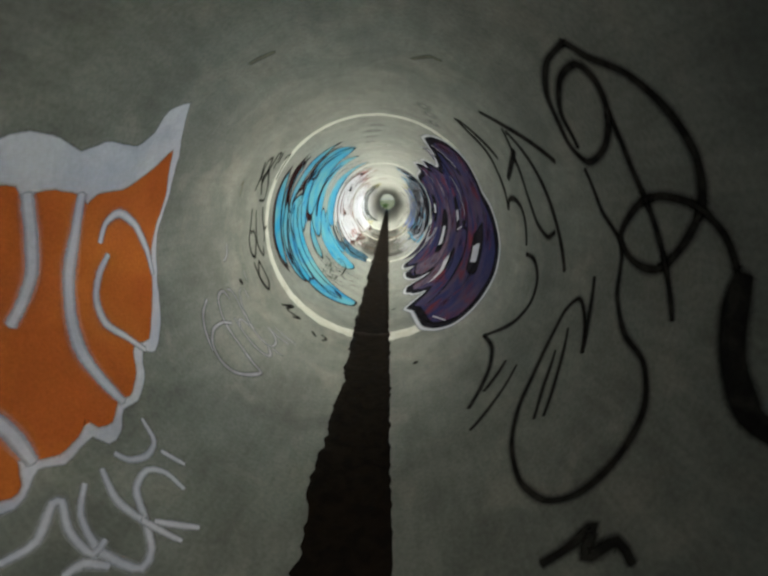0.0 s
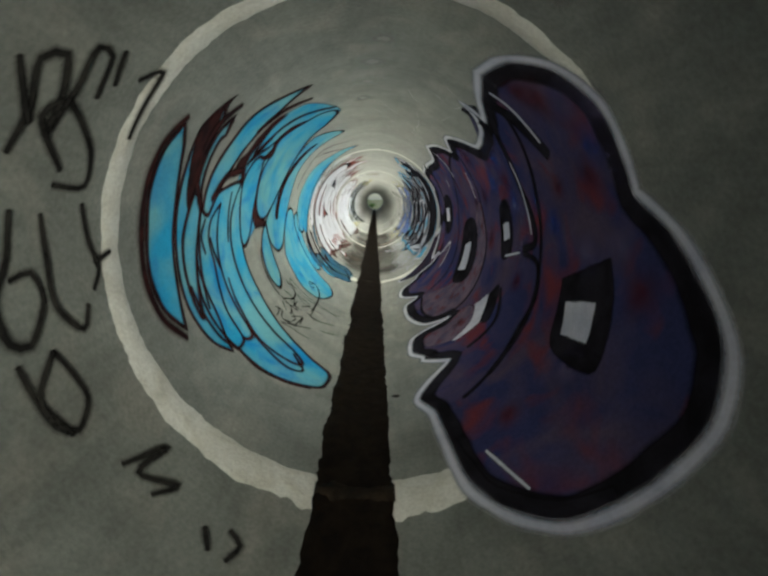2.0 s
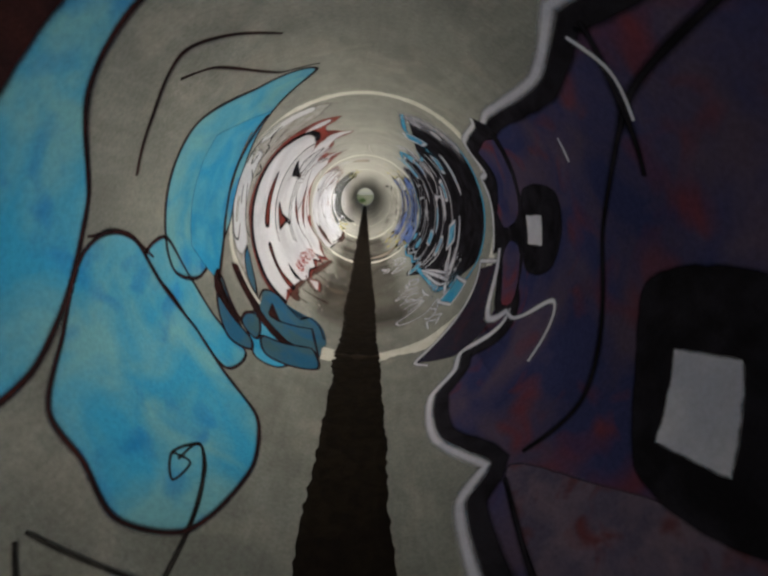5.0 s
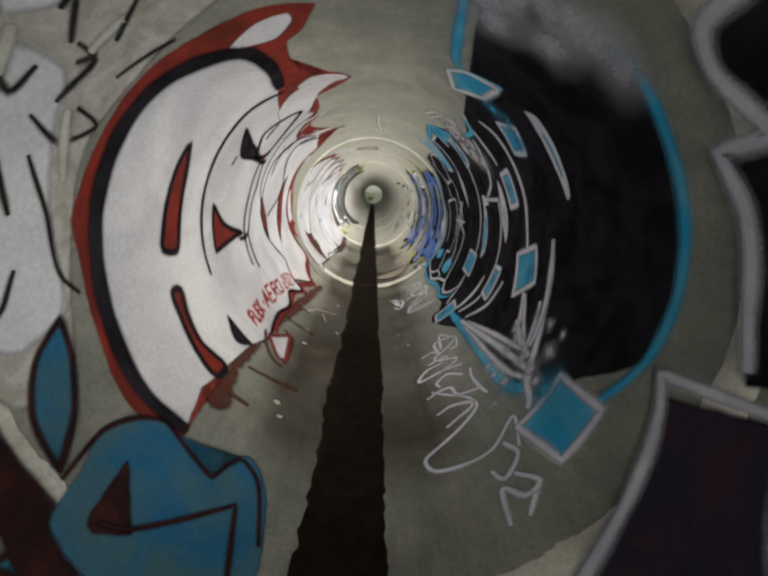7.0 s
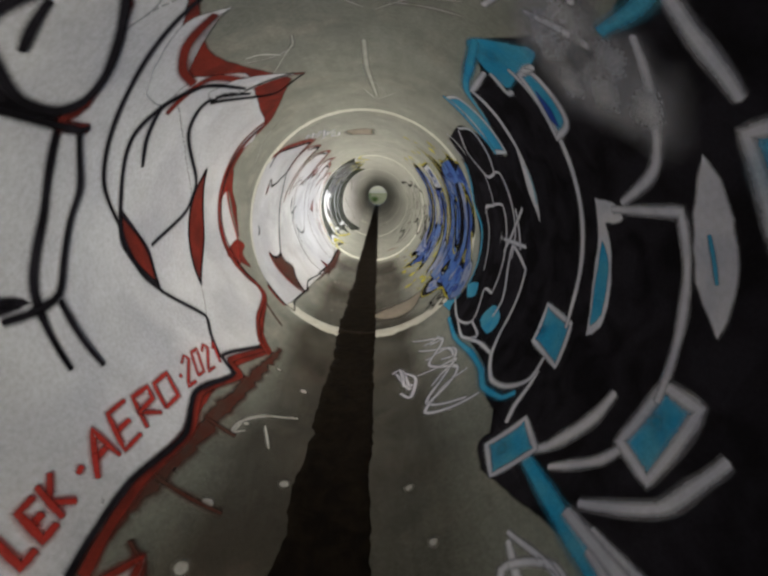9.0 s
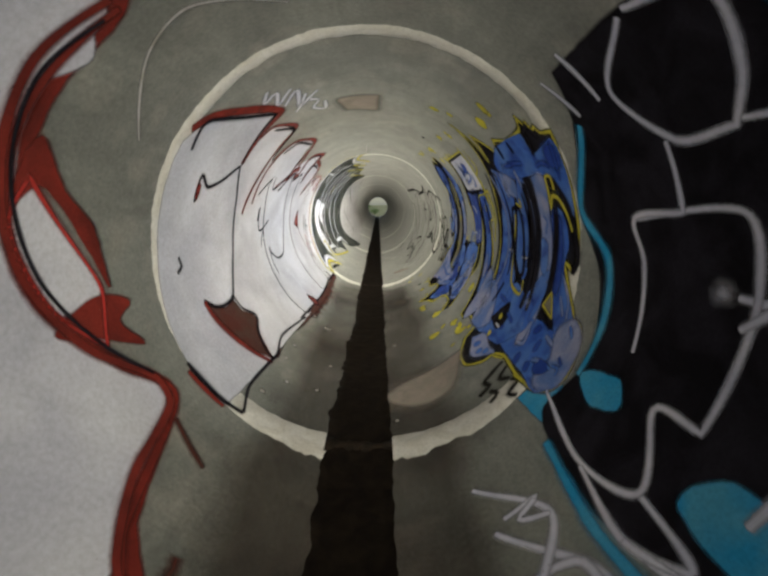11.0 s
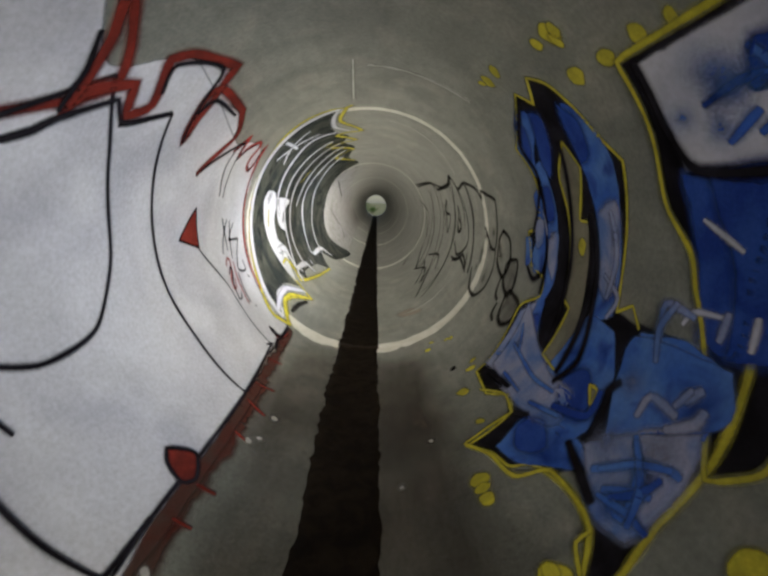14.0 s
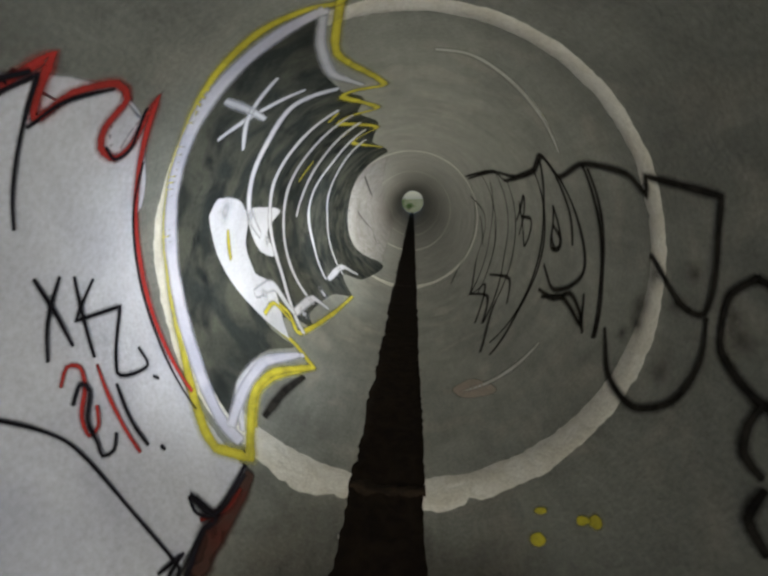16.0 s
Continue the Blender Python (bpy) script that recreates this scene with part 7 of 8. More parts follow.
stroke(blue_black_piece, 'line', 'yellow', 7, 0.02, [(15.21, 122.8, 1), (15.35, 114.5), (15.34, 103.8), (15.33, 90), (15.32, 80.6, 1), (15.25, 78.9, 1), (15.29, 63.9, 1), (15.14, 62.9, 1)])
stroke(blue_black_piece, 'line', 'yellow', 7, 0.02, [(15.21, 122.8), (15.15, 115.7, 1), (15.24, 103), (15.18, 102.3)])
stroke(blue_black_piece, 'line', 'black', 7, 0.055, [(15.15, 103.6), (15.13, 94), (15.12, 81.7), (15.12, 70.5), (15.12, 62.7)])
dots(blue_black_piece, 'yellow', 7, [(15.23, 95.7), (14.88, 64.3)], 0.03, 6)
fill(blue_black_piece, 'colour_field', 'blue', 7, [(15.22, 57.9, 1), (15.09, 78.9), (14.9, 78.9, 1), (14.8, 69.6), (14.77, 59.4), (14.8, 53.6, 1), (14.91, 53.1)])
fill(blue_black_piece, 'colour_field', 'blue', 7, [(15.04, 38.5, 1), (15.07, 49.7), (14.77, 55.3), (14.64, 53.4, 1), (14.78, 46.9), (14.89, 41.5)])
fill(blue_black_piece, 'colour_field', 'navy', 8, [(15.06, 46.1), (15, 51), (14.87, 48.5), (14.95, 43.2)], feather=0.06)
fill(blue_black_piece, 'colour_field', 'navy', 8, [(15.04, 62.2), (14.94, 67.9), (14.83, 59.7), (14.93, 57.2)], feather=0.06)
fill(blue_black_piece, 'colour_field', 'pale', 8, [(15.62, 50.7, 1), (15.66, 73.4, 1), (15.4, 65.1), (15.16, 60.9), (14.96, 61.3, 1), (14.92, 53.5), (15.18, 49.5)], feather=0.05)
stroke(blue_black_piece, 'line', 'blue', 9, 0.026, [(15.6, 60.3), (15.24, 57.4), (15.05, 58.6)])
stroke(blue_black_piece, 'line', 'blue', 9, 0.026, [(15.48, 51.5), (15.25, 51.5)])
stroke(blue_black_piece, 'line', 'blue', 9, 0.026, [(15.62, 67.4), (15.49, 59.2)])
stroke(blue_black_piece, 'line', 'blue', 9, 0.026, [(15.14, 52), (14.93, 55.5)])
fill(blue_black_piece, 'colour_field', 'pale', 7, [(14.72, 56.1, 1), (14.59, 64.4), (14.44, 71.7, 1), (14.41, 68.9), (14.39, 62.8), (14.4, 50.9, 1), (14.53, 49.3)], feather=0.05)
stroke(blue_black_piece, 'line', 'blue', 9, 0.04, [(14.64, 53.8), (14.51, 61.8)])
stroke(blue_black_piece, 'line', 'blue', 9, 0.04, [(14.59, 64.4), (14.51, 60.6), (14.45, 52.4), (14.54, 53.1)])
stroke(blue_black_piece, 'line', 'blue', 9, 0.04, [(14.44, 64), (14.4, 63.9)])
stroke(blue_black_piece, 'line', 'blue', 9, 0.04, [(14.56, 52.9), (14.47, 57), (14.43, 58.3)])
fill(blue_black_piece, 'colour_field', 'blue', 7, [(14.78, 69.1, 1), (14.78, 80), (14.42, 82.1, 1), (14.38, 74.6), (14.69, 60.9, 1)])
stroke(blue_black_piece, 'line', 'pale', 9, 0.04, [(14.63, 67.2), (14.62, 71.9), (14.51, 71.5)])
stroke(blue_black_piece, 'line', 'pale', 9, 0.04, [(14.51, 74.5), (14.47, 77.6)])
stroke(blue_black_piece, 'line', 'pale', 9, 0.04, [(14.52, 68.5), (14.45, 72.1), (14.44, 74.9)])
stroke(blue_black_piece, 'line', 'black', 9, 0.05, [(14.74, 58), (14.79, 67.6), (14.76, 70.8)])
stroke(blue_black_piece, 'line', 'black', 9, 0.05, [(15.59, 47.6), (15.34, 50)])
stroke(blue_black_piece, 'line', 'black', 9, 0.05, [(15.19, 46), (15.07, 49.7)])
stroke(blue_black_piece, 'line', 'black', 9, 0.05, [(14.8, 53.6), (14.55, 49.8)])
stroke(blue_black_piece, 'line', 'yellow', 9, 0.022, [(15.51, 41.8), (15.32, 47.6), (15.17, 46.5, 1), (15.19, 39.1), (15.17, 30.7, 1), (15.02, 35.9), (14.84, 39), (14.76, 46.4), (14.55, 47.8), (14.48, 46.7, 1), (14.48, 43.6), (14.39, 41.2)])
lobe(blue_black_piece, 'grey', 'yellow', 9, 0.016, [(14.89, 66.1, 1), (14.84, 66.1), (14.83, 62.6, 1)])
fill(blue_black_piece, 'colour_field', 'blue', 4, [(14.24, 110.9, 1), (14.08, 110.5), (14.03, 97, 1), (13.91, 74.8), (13.94, 63.3, 1), (13.95, 61.4), (14.06, 71.9, 1), (14.13, 83.9), (14.22, 100.3, 1)])
fill(blue_black_piece, 'colour_field', 'navy', 5, [(14.15, 107.4, 1), (14.08, 102.7), (14.05, 93.7, 1), (14.1, 91.3), (14.18, 100.6, 1)], feather=0.05)
fill(blue_black_piece, 'colour_field', 'pale', 5, [(14.09, 75.7, 1), (14.06, 80.2), (13.99, 74.4, 1), (14, 69.2)], feather=0.05)
fill(blue_black_piece, 'colour_field', 'pale', 4, [(13.92, 52.7, 1), (13.93, 62.7), (13.9, 74.2, 1), (13.81, 73.3), (13.66, 63.6, 1), (13.83, 48.9)], feather=0.05)
fill(blue_black_piece, 'colour_field', 'blue', 4, [(14.07, 108.9, 1), (13.97, 98.7), (14.03, 98.9, 1)])
stroke(blue_black_piece, 'line', 'yellow', 5, 0.02, [(14.14, 104.5), (14.12, 101)])
stroke(blue_black_piece, 'line', 'yellow', 5, 0.02, [(14.05, 110.4), (14.01, 106), (13.96, 98.4)])
stroke(blue_black_piece, 'line', 'pale', 6, 0.04, [(13.71, 117.4), (13.63, 106), (13.57, 93.4), (13.57, 80.1), (13.64, 68.6)])
stroke(blue_black_piece, 'line', 'pale', 6, 0.04, [(13.21, 117.3), (13.18, 111)])
stroke(blue_black_piece, 'line', 'pale', 6, 0.04, [(13.65, 52.2), (13.66, 62.6)])
stroke(blue_black_piece, 'line', 'pale', 6, 0.04, [(13.13, 112.8), (13.12, 101.4)])
stroke(blue_black_piece, 'line', 'pale', 6, 0.04, [(13.51, 112.8), (13.46, 107.8)])
stroke(blue_black_piece, 'line', 'black', 6, 0.04, [(13.61, 118.8), (13.54, 103.9), (13.49, 90), (13.47, 76.3)])
stroke(blue_black_piece, 'line', 'black', 6, 0.04, [(13.22, 108.9), (13.18, 96.6), (13.17, 82.1)])
stroke(blue_black_piece, 'line', 'black', 6, 0.04, [(13.55, 63.2), (13.49, 72.5)])
stroke(blue_black_piece, 'line', 'navy', 6, 0.035, [(13.34, 119.7), (13.2, 119.4)])
stroke(blue_black_piece, 'line', 'navy', 6, 0.035, [(13.21, 63.5), (13.08, 61.8)])
stroke(blue_black_piece, 'line', 'navy', 6, 0.035, [(13.45, 67.5), (13.3, 66.6)])
stroke(blue_black_piece, 'line', 'black', 9, 0.05, [(14.34, 110.2), (14.32, 101.7), (14.23, 93.1), (14.15, 83.3), (14.09, 73.7), (14.01, 62.6), (13.94, 52.5)])
stroke(blue_black_piece, 'line', 'black', 9, 0.05, [(14.1, 107.4), (14.05, 96.8), (13.99, 88.4), (13.93, 80.4), (13.91, 73.1)])
stroke(blue_black_piece, 'line', 'black', 9, 0.045, [(14.64, 131.2), (14.64, 120.3), (14.57, 112.3), (14.21, 111.5), (14.1, 112.5)])
stroke(blue_black_piece, 'line', 'black', 9, 0.05, [(13.45, 103), (13.47, 94.2), (13.4, 83.1), (13.29, 77.9), (13.21, 79.3), (13.26, 89.1), (13.29, 99.1), (13.33, 103.6), (13.45, 103)])
stroke(blue_black_piece, 'line', 'black', 9, 0.07, [(13.13, 112.1), (13.12, 102.1), (13.11, 94.1), (13.09, 85.3), (13.08, 75.7), (13.07, 68.1)])
stroke(blue_black_piece, 'line', 'black', 9, 0.045, [(13.8, 119.3), (13.81, 103.6), (13.79, 91.6), (13.78, 79.2), (13.77, 73.2)])
stroke(blue_black_piece, 'line', 'black', 9, 0.04, [(15.32, 137.2), (15.63, 125.1), (15.58, 115.2), (15.79, 96.2)])
stroke(blue_black_piece, 'line', 'black', 9, 0.045, [(15.24, 123), (15.3, 108.9), (15.32, 95.7), (15.32, 79.2), (15.3, 67.5)])
stroke(blue_black_piece, 'line', 'black', 9, 0.045, [(15.14, 105.2), (15.1, 94.7), (15.07, 80.5), (15.03, 68.3), (15.1, 60.4)])
stroke(blue_black_piece, 'line', 'yellow', 9, 0.03, [(13.97, 132.6), (13.96, 128.5), (13.94, 122.8), (14.05, 119.1), (14.02, 115.3), (14.01, 111), (13.93, 111.1), (13.92, 106.8), (13.9, 98.4), (13.89, 87.5)])
stroke(blue_black_piece, 'line', 'yellow', 9, 0.03, [(14.08, 135.4), (14.08, 129.2), (14.07, 123.5), (14.05, 117.9)])
stroke(blue_black_piece, 'line', 'yellow', 9, 0.03, [(14.02, 110.3), (13.99, 105.3), (13.97, 100.4)])
stroke(blue_black_piece, 'line', 'yellow', 9, 0.03, [(14.06, 96.7), (13.99, 90), (13.91, 82.6), (13.87, 76.9)])
stroke(blue_black_piece, 'line', 'blue', 10, 0.03, [(14.62, 54.9), (14.53, 60.7), (14.43, 64)])
stroke(blue_black_piece, 'line', 'blue', 10, 0.03, [(14.56, 51.6), (14.45, 53.6), (14.37, 53.8)])
stroke(blue_black_piece, 'line', 'blue', 10, 0.03, [(14.58, 63.8), (14.47, 58.3), (14.42, 52.1)])
stroke(blue_black_piece, 'line', 'navy', 10, 0.04, [(14.53, 52.5), (14.46, 57.7), (14.44, 61.7)])
stroke(blue_black_piece, 'line', 'pale', 10, 0.03, [(14.66, 77.8), (14.69, 84), (14.64, 89.6)])
stroke(blue_black_piece, 'line', 'pale', 10, 0.03, [(14.53, 72.9), (14.5, 76.8)])
stroke(blue_black_piece, 'line', 'navy', 10, 0.05, [(15, 56.2), (14.81, 60.5), (14.82, 66.6)])
stroke(blue_black_piece, 'line', 'pale', 10, 0.025, [(15.04, 90.5), (14.93, 86.3), (14.97, 81.1)])
stroke(blue_black_piece, 'line', 'pale', 10, 0.025, [(15.62, 104.6), (15.59, 97.1)])
stroke(blue_black_piece, 'line', 'pale', 10, 0.03, [(15, 105.3), (14.97, 95.7), (15, 85.3)])
overspray(blue_black_piece, 'blue', 10, [(14.43, 124.8, 0.1), (14.42, 122.6, 0.08), (14.47, 117.8, 0.06), (14.57, 120.5, 0.05), (14.5, 51.4, 0.06)])
overspray(blue_black_piece, 'pale', 10, [(14.72, 72, 0.07), (14.67, 59.8, 0.08), (14.49, 64.7, 0.09), (15.55, 61.4, 0.05), (15.53, 97.4, 0.04), (14.98, 100, 0.04)])
overspray(blue_black_piece, 'pale', 10, [(13.46, 112.5, 0.06), (13.58, 117.4, 0.05), (13.72, 68.2, 0.08), (13.72, 60.9, 0.07), (13.02, 70.9, 0.07), (13.49, 85.8, 0.05), (13.36, 119.9, 0.05)])
low_scrawl = piece('small thick black scrawl low beside a joint')
stroke(low_scrawl, 'line', 'ink', 1, 0.035, [(12.88, 49.7), (12.87, 45.3), (12.84, 40.6), (12.78, 41.5), (12.75, 37)])
stroke(low_scrawl, 'line', 'ink', 1, 0.035, [(12.81, 50.1), (12.77, 45.6), (12.7, 48.4)])
stroke(low_scrawl, 'line', 'ink', 1, 0.035, [(12.68, 48.4), (12.63, 50.2), (12.6, 45.2), (12.54, 47.1)])
stroke(low_scrawl, 'line', 'ink', 1, 0.035, [(12.73, 40.8), (12.67, 42.4), (12.64, 39)])

yellow_splashes = piece('yellow paint splashes flicked over the concrete')
dots(yellow_splashes, 'yellow', 1, [(14.21, 144.8), (14.42, 37.3), (13.94, 43), (13.76, 43.1), (14.16, 61.6), (13.96, 31.2), (14.85, 143.3)], 0.045, 3)
dots(yellow_splashes, 'yellow', 1, [(15.42, 145.7), (14.87, 31.1), (14.03, 37.3), (13.63, 47.8), (13.57, 37.1), (15.78, 42.7), (15.6, 36.3), (13.96, 144), (13.96, 141.5), (15.54, 45.6)], 0.03, 5)
dots(yellow_splashes, 'yellow', 1, [(14.94, 143.6), (14.82, 143.3), (15.48, 146.4), (15.3, 146.1), (14.89, 134.2), (14.92, 31.2), (14.81, 31.2), (15.85, 44.8), (15.69, 46.4), (15.6, 36.3), (15.27, 37.3), (16.53, 32.1), (16.38, 41.4), (14.72, 134.1), (14.58, 134.6), (14.47, 134.3)], 0.03, 7)
dots(yellow_splashes, 'yellow', 1, [(16.41, 39.4), (16.42, 29.5)], 0.022, 9)
dots(yellow_splashes, 'yellow', 1, [(13.56, 153.7), (13.49, 147.5), (14.24, 144), (13.21, 137.7), (13.02, 140.9), (13.02, 138.4), (14.85, 141.6), (14.45, 37.2), (13.82, 44.8), (13.69, 43.4), (13.89, 42.6)], 0.035, 11)

chrome_piece = piece('black and white graffiti with a glowing yellow border')
fill(chrome_piece, 'dark_field', 'steel', 1, [(16.74, -165.1, 1), (16.74, -155.2), (16.75, -144.7), (16.78, -131.6), (16.8, -116.9), (16.85, -102.3), (16.87, -86.9), (16.84, -71), (16.78, -52.1, 1), (17.02, -57.5), (17.37, -57.9), (17.69, -50.5, 1), (17.59, -66.5), (17.99, -58.5), (18.15, -48.8, 1), (18.28, -55.1), (19.12, -52.1), (19.56, -41, 1), (19.93, -55.8), (20.51, -41.6), (22.32, -32.2), (21.77, -76), (21.66, -104.4), (21.09, -137.7), (20.75, -163.5), (19.57, -158.7), (18.74, -166.5), (18.2, -160.9), (17.89, -165.5), (17.65, -160.4, 1), (17.25, -158.9), (16.89, -161.7)])
stroke(chrome_piece, 'line', 'yellow', 2, 0.06, [(16.65, -172.6), (16.7, -169.6), (16.68, -165), (16.66, -154.7), (16.68, -141.6), (16.74, -126.1), (16.78, -109.8), (16.81, -92.7), (16.78, -75.3), (16.61, -54.4), (16.59, -49.9, 1), (16.67, -41.7, 1), (17.03, -51.2), (17.3, -50.3), (17.66, -39.4, 1), (17.73, -51.5), (17.62, -68), (17.79, -71.5), (17.96, -61.5), (17.89, -52.6), (18.71, -45.2), (19.56, -41)])
stroke(chrome_piece, 'line', 'yellow', 2, 0.06, [(16.69, -170.2), (17.11, -165), (17.72, -174.4), (17.69, -159.9), (18.25, -169.1), (18.18, -152), (18.94, -165.4), (19.05, -150.2), (20.17, -162.2)])
stroke(chrome_piece, 'line', 'lilac', 2, 0.09, [(16.72, -166.9), (16.74, -155.2), (16.75, -144.7), (16.76, -131.4), (16.79, -116.9), (16.83, -102.4), (16.85, -87.2), (16.82, -71.4), (16.72, -52.8), (16.71, -46.2)])
stroke(chrome_piece, 'line', 'white', 2, 0.05, [(16.75, -166), (16.96, -162.5), (17.31, -161.2), (17.63, -167.5)])
stroke(chrome_piece, 'line', 'white', 2, 0.05, [(16.77, -47.2), (16.97, -55.5), (17.31, -55.6), (17.7, -45.4)])
fill(chrome_piece, 'white_flare', 'white', 3, [(17.14, -106.5, 1), (17.2, -111.1), (17.46, -110.3), (17.62, -103.5), (17.6, -94.8), (17.69, -83, 1), (17.93, -73.8), (17.72, -54.3, 1), (17.53, -71.7), (17.35, -85.1), (17.23, -95.8)])
stroke(chrome_piece, 'line', 'white', 4, 0.035, [(16.98, -127.9), (17.17, -140.6), (17.31, -151.9)])
stroke(chrome_piece, 'line', 'white', 4, 0.035, [(16.85, -137.5), (17.07, -138.2), (17.25, -138.1)])
stroke(chrome_piece, 'line', 'white', 4, 0.035, [(17.02, -149.2), (17.1, -136.2), (17.25, -127.2)])
stroke(chrome_piece, 'line', 'white', 3, 0.07, [(17.54, -160), (17.39, -146.2), (17.47, -131.8), (17.52, -119.3), (17.62, -107), (17.84, -97)])
stroke(chrome_piece, 'line', 'white', 3, 0.07, [(17.92, -155.3), (17.91, -136.3), (17.9, -118.6), (17.98, -106.4), (18.16, -77.6), (17.95, -50.9)])
stroke(chrome_piece, 'line', 'white', 3, 0.07, [(18.2, -158.7), (18.26, -137.3), (18.25, -117.2), (18.33, -99), (18.42, -74.6), (18.5, -56.6)])
stroke(chrome_piece, 'line', 'white', 3, 0.085, [(18.51, -159.4), (18.69, -135.1), (18.71, -115.4), (18.67, -102.6)])
stroke(chrome_piece, 'line', 'white', 3, 0.085, [(18.84, -159.3), (19.12, -134.9), (19.04, -115.7), (19.06, -104.4), (19.25, -83.6), (19.22, -61.6)])
stroke(chrome_piece, 'line', 'white', 3, 0.085, [(19.26, -156.1), (19.63, -130.5), (19.78, -113.1), (19.99, -95.9), (19.99, -71.3), (19.93, -55.8)])
stroke(chrome_piece, 'line', 'white', 3, 0.085, [(17.61, -76.3), (17.94, -74.7), (18.04, -60)])
stroke(chrome_piece, 'line', 'white', 3, 0.085, [(18.04, -60), (18.58, -58.4), (18.71, -49)])
stroke(chrome_piece, 'line', 'white', 3, 0.085, [(19.3, -60.5), (20.15, -59.6), (20.53, -47.1)])
fill(chrome_piece, 'white_flare', 'white', 3, [(17.61, -105.3), (17.7, -107.8), (18.19, -106), (17.97, -98.3), (18.1, -87.1), (17.83, -91.3)])
stroke(chrome_piece, 'line', 'yellow', 3, 0.04, [(18.04, -149.3), (17.97, -154.7)])
stroke(chrome_piece, 'line', 'yellow', 3, 0.04, [(18.53, -131), (18.45, -120)])
stroke(chrome_piece, 'line', 'yellow', 3, 0.04, [(18.65, -148.7), (18.58, -153.7)])
stroke(chrome_piece, 'line', 'yellow', 4, 0.04, [(17.36, -101.2), (17.39, -91.3)])
stroke(chrome_piece, 'line', 'yellow', 4, 0.04, [(17.62, -68), (17.83, -68.7), (17.93, -57)])
stroke(chrome_piece, 'line', 'ink', 2, 0.06, [(16.94, -44.5), (17.22, -43.7), (17.48, -40.7)])
fill(chrome_piece, 'pale_field', 'chalk', 1, [(21.26, -161.4), (21.09, -137.7), (21.5, -104.5), (21.53, -67.6), (22.54, -33.3, 1), (33.03, -66.4)])
stroke(chrome_piece, 'line', 'ink', 2, 0.03, [(21.68, -134.7), (24.64, -114.7)])
stroke(chrome_piece, 'line', 'ink', 2, 0.03, [(22.63, -98), (24.51, -67.7), (23.83, -49.1)])
stroke(chrome_piece, 'line', 'ink', 2, 0.03, [(24.12, -62.6), (24.39, -43.8)])
stroke(chrome_piece, 'line', 'yellow', 1, 0.05, [(16.84, -45.2), (17.05, -50.7), (17.26, -49.3), (17.66, -39.5)])
stroke(chrome_piece, 'line', 'lilac', 3, 0.07, [(16.74, -50.5), (17, -54.4), (17.29, -55), (17.66, -47)])
overspray(chrome_piece, 'white', 5, [(17.65, -105.2, 0.07), (17.3, -107.6, 0.08), (17.74, -74.3, 0.06), (18.19, -56.8, 0.08), (18.88, -56.4, 0.1), (17.97, -94.3, 0.06)])

outline_tag = piece('thin black outline letters on bare grey concrete')
stroke(outline_tag, 'line', 'ink', 1, 0.036, [(20.87, 125.1), (19.1, 123.9), (18.92, 117.9), (18.02, 119.1), (17.74, 123.7), (17.63, 115.7), (17.26, 118.2), (16.91, 113.9), (16.82, 108.5, 1), (16.79, 112.9, 1), (16.45, 108.4, 1), (16.48, 101.6), (16.51, 86.8), (16.63, 86.9), (16.83, 95.2)])
stroke(outline_tag, 'line', 'ink', 1, 0.036, [(17.9, 69.4), (17.58, 73.5), (17.26, 69.5, 1), (17.35, 78.5)])
stroke(outline_tag, 'line', 'ink', 1, 0.036, [(17.05, 73.2), (16.87, 64.3), (16.64, 62.3), (16.5, 68.5), (16.47, 78), (16.5, 86)])
stroke(outline_tag, 'line', 'ink', 1, 0.036, [(16.23, 77), (16.24, 73.2), (16.21, 69), (16.14, 67.9)])
stroke(outline_tag, 'line', 'ink', 1, 0.036, [(16.12, 66.8), (16.11, 62.2), (16.03, 60.2)])
stroke(outline_tag, 'line', 'ink', 1, 0.036, [(17.63, 115.7), (17.51, 100.8), (17.42, 84.1), (17.76, 74.5), (18.05, 81.1)])
stroke(outline_tag, 'line', 'ink', 1, 0.036, [(17.27, 117.5), (17.26, 104.4), (17.21, 86.4), (17.09, 69.3)])
stroke(outline_tag, 'line', 'ink', 1, 0.036, [(18.87, 96.4), (18.49, 109.1), (18.79, 89.2)])
stroke(outline_tag, 'line', 'ink', 1, 0.036, [(17.87, 105.1), (17.97, 89.7), (17.79, 90.9), (17.87, 105.1)])
stroke(outline_tag, 'line', 'ink', 1, 0.036, [(17.78, 124), (18.1, 100.9), (18.2, 75.3), (18.11, 39.6)])
stroke(outline_tag, 'line', 'ink', 1, 0.036, [(18.85, 117.2), (18.91, 83.3), (18.69, 51.8), (18.06, 33.8)])
stroke(outline_tag, 'line', 'ink', 1, 0.036, [(19.56, 119.1), (20.08, 82.3), (19.51, 43.2), (19.34, 54.4), (18.66, 37.6)])
stroke(outline_tag, 'line', 'ink', 1, 0.036, [(21.04, 118.6), (21.32, 88.6), (21.05, 49), (20.48, 33.9)])
stroke(outline_tag, 'line', 'ink', 1, 0.036, [(20.87, 94), (20.38, 73.3)])
stroke(outline_tag, 'line', 'ink', 1, 0.036, [(19.86, 93.2), (19.61, 65.4)])
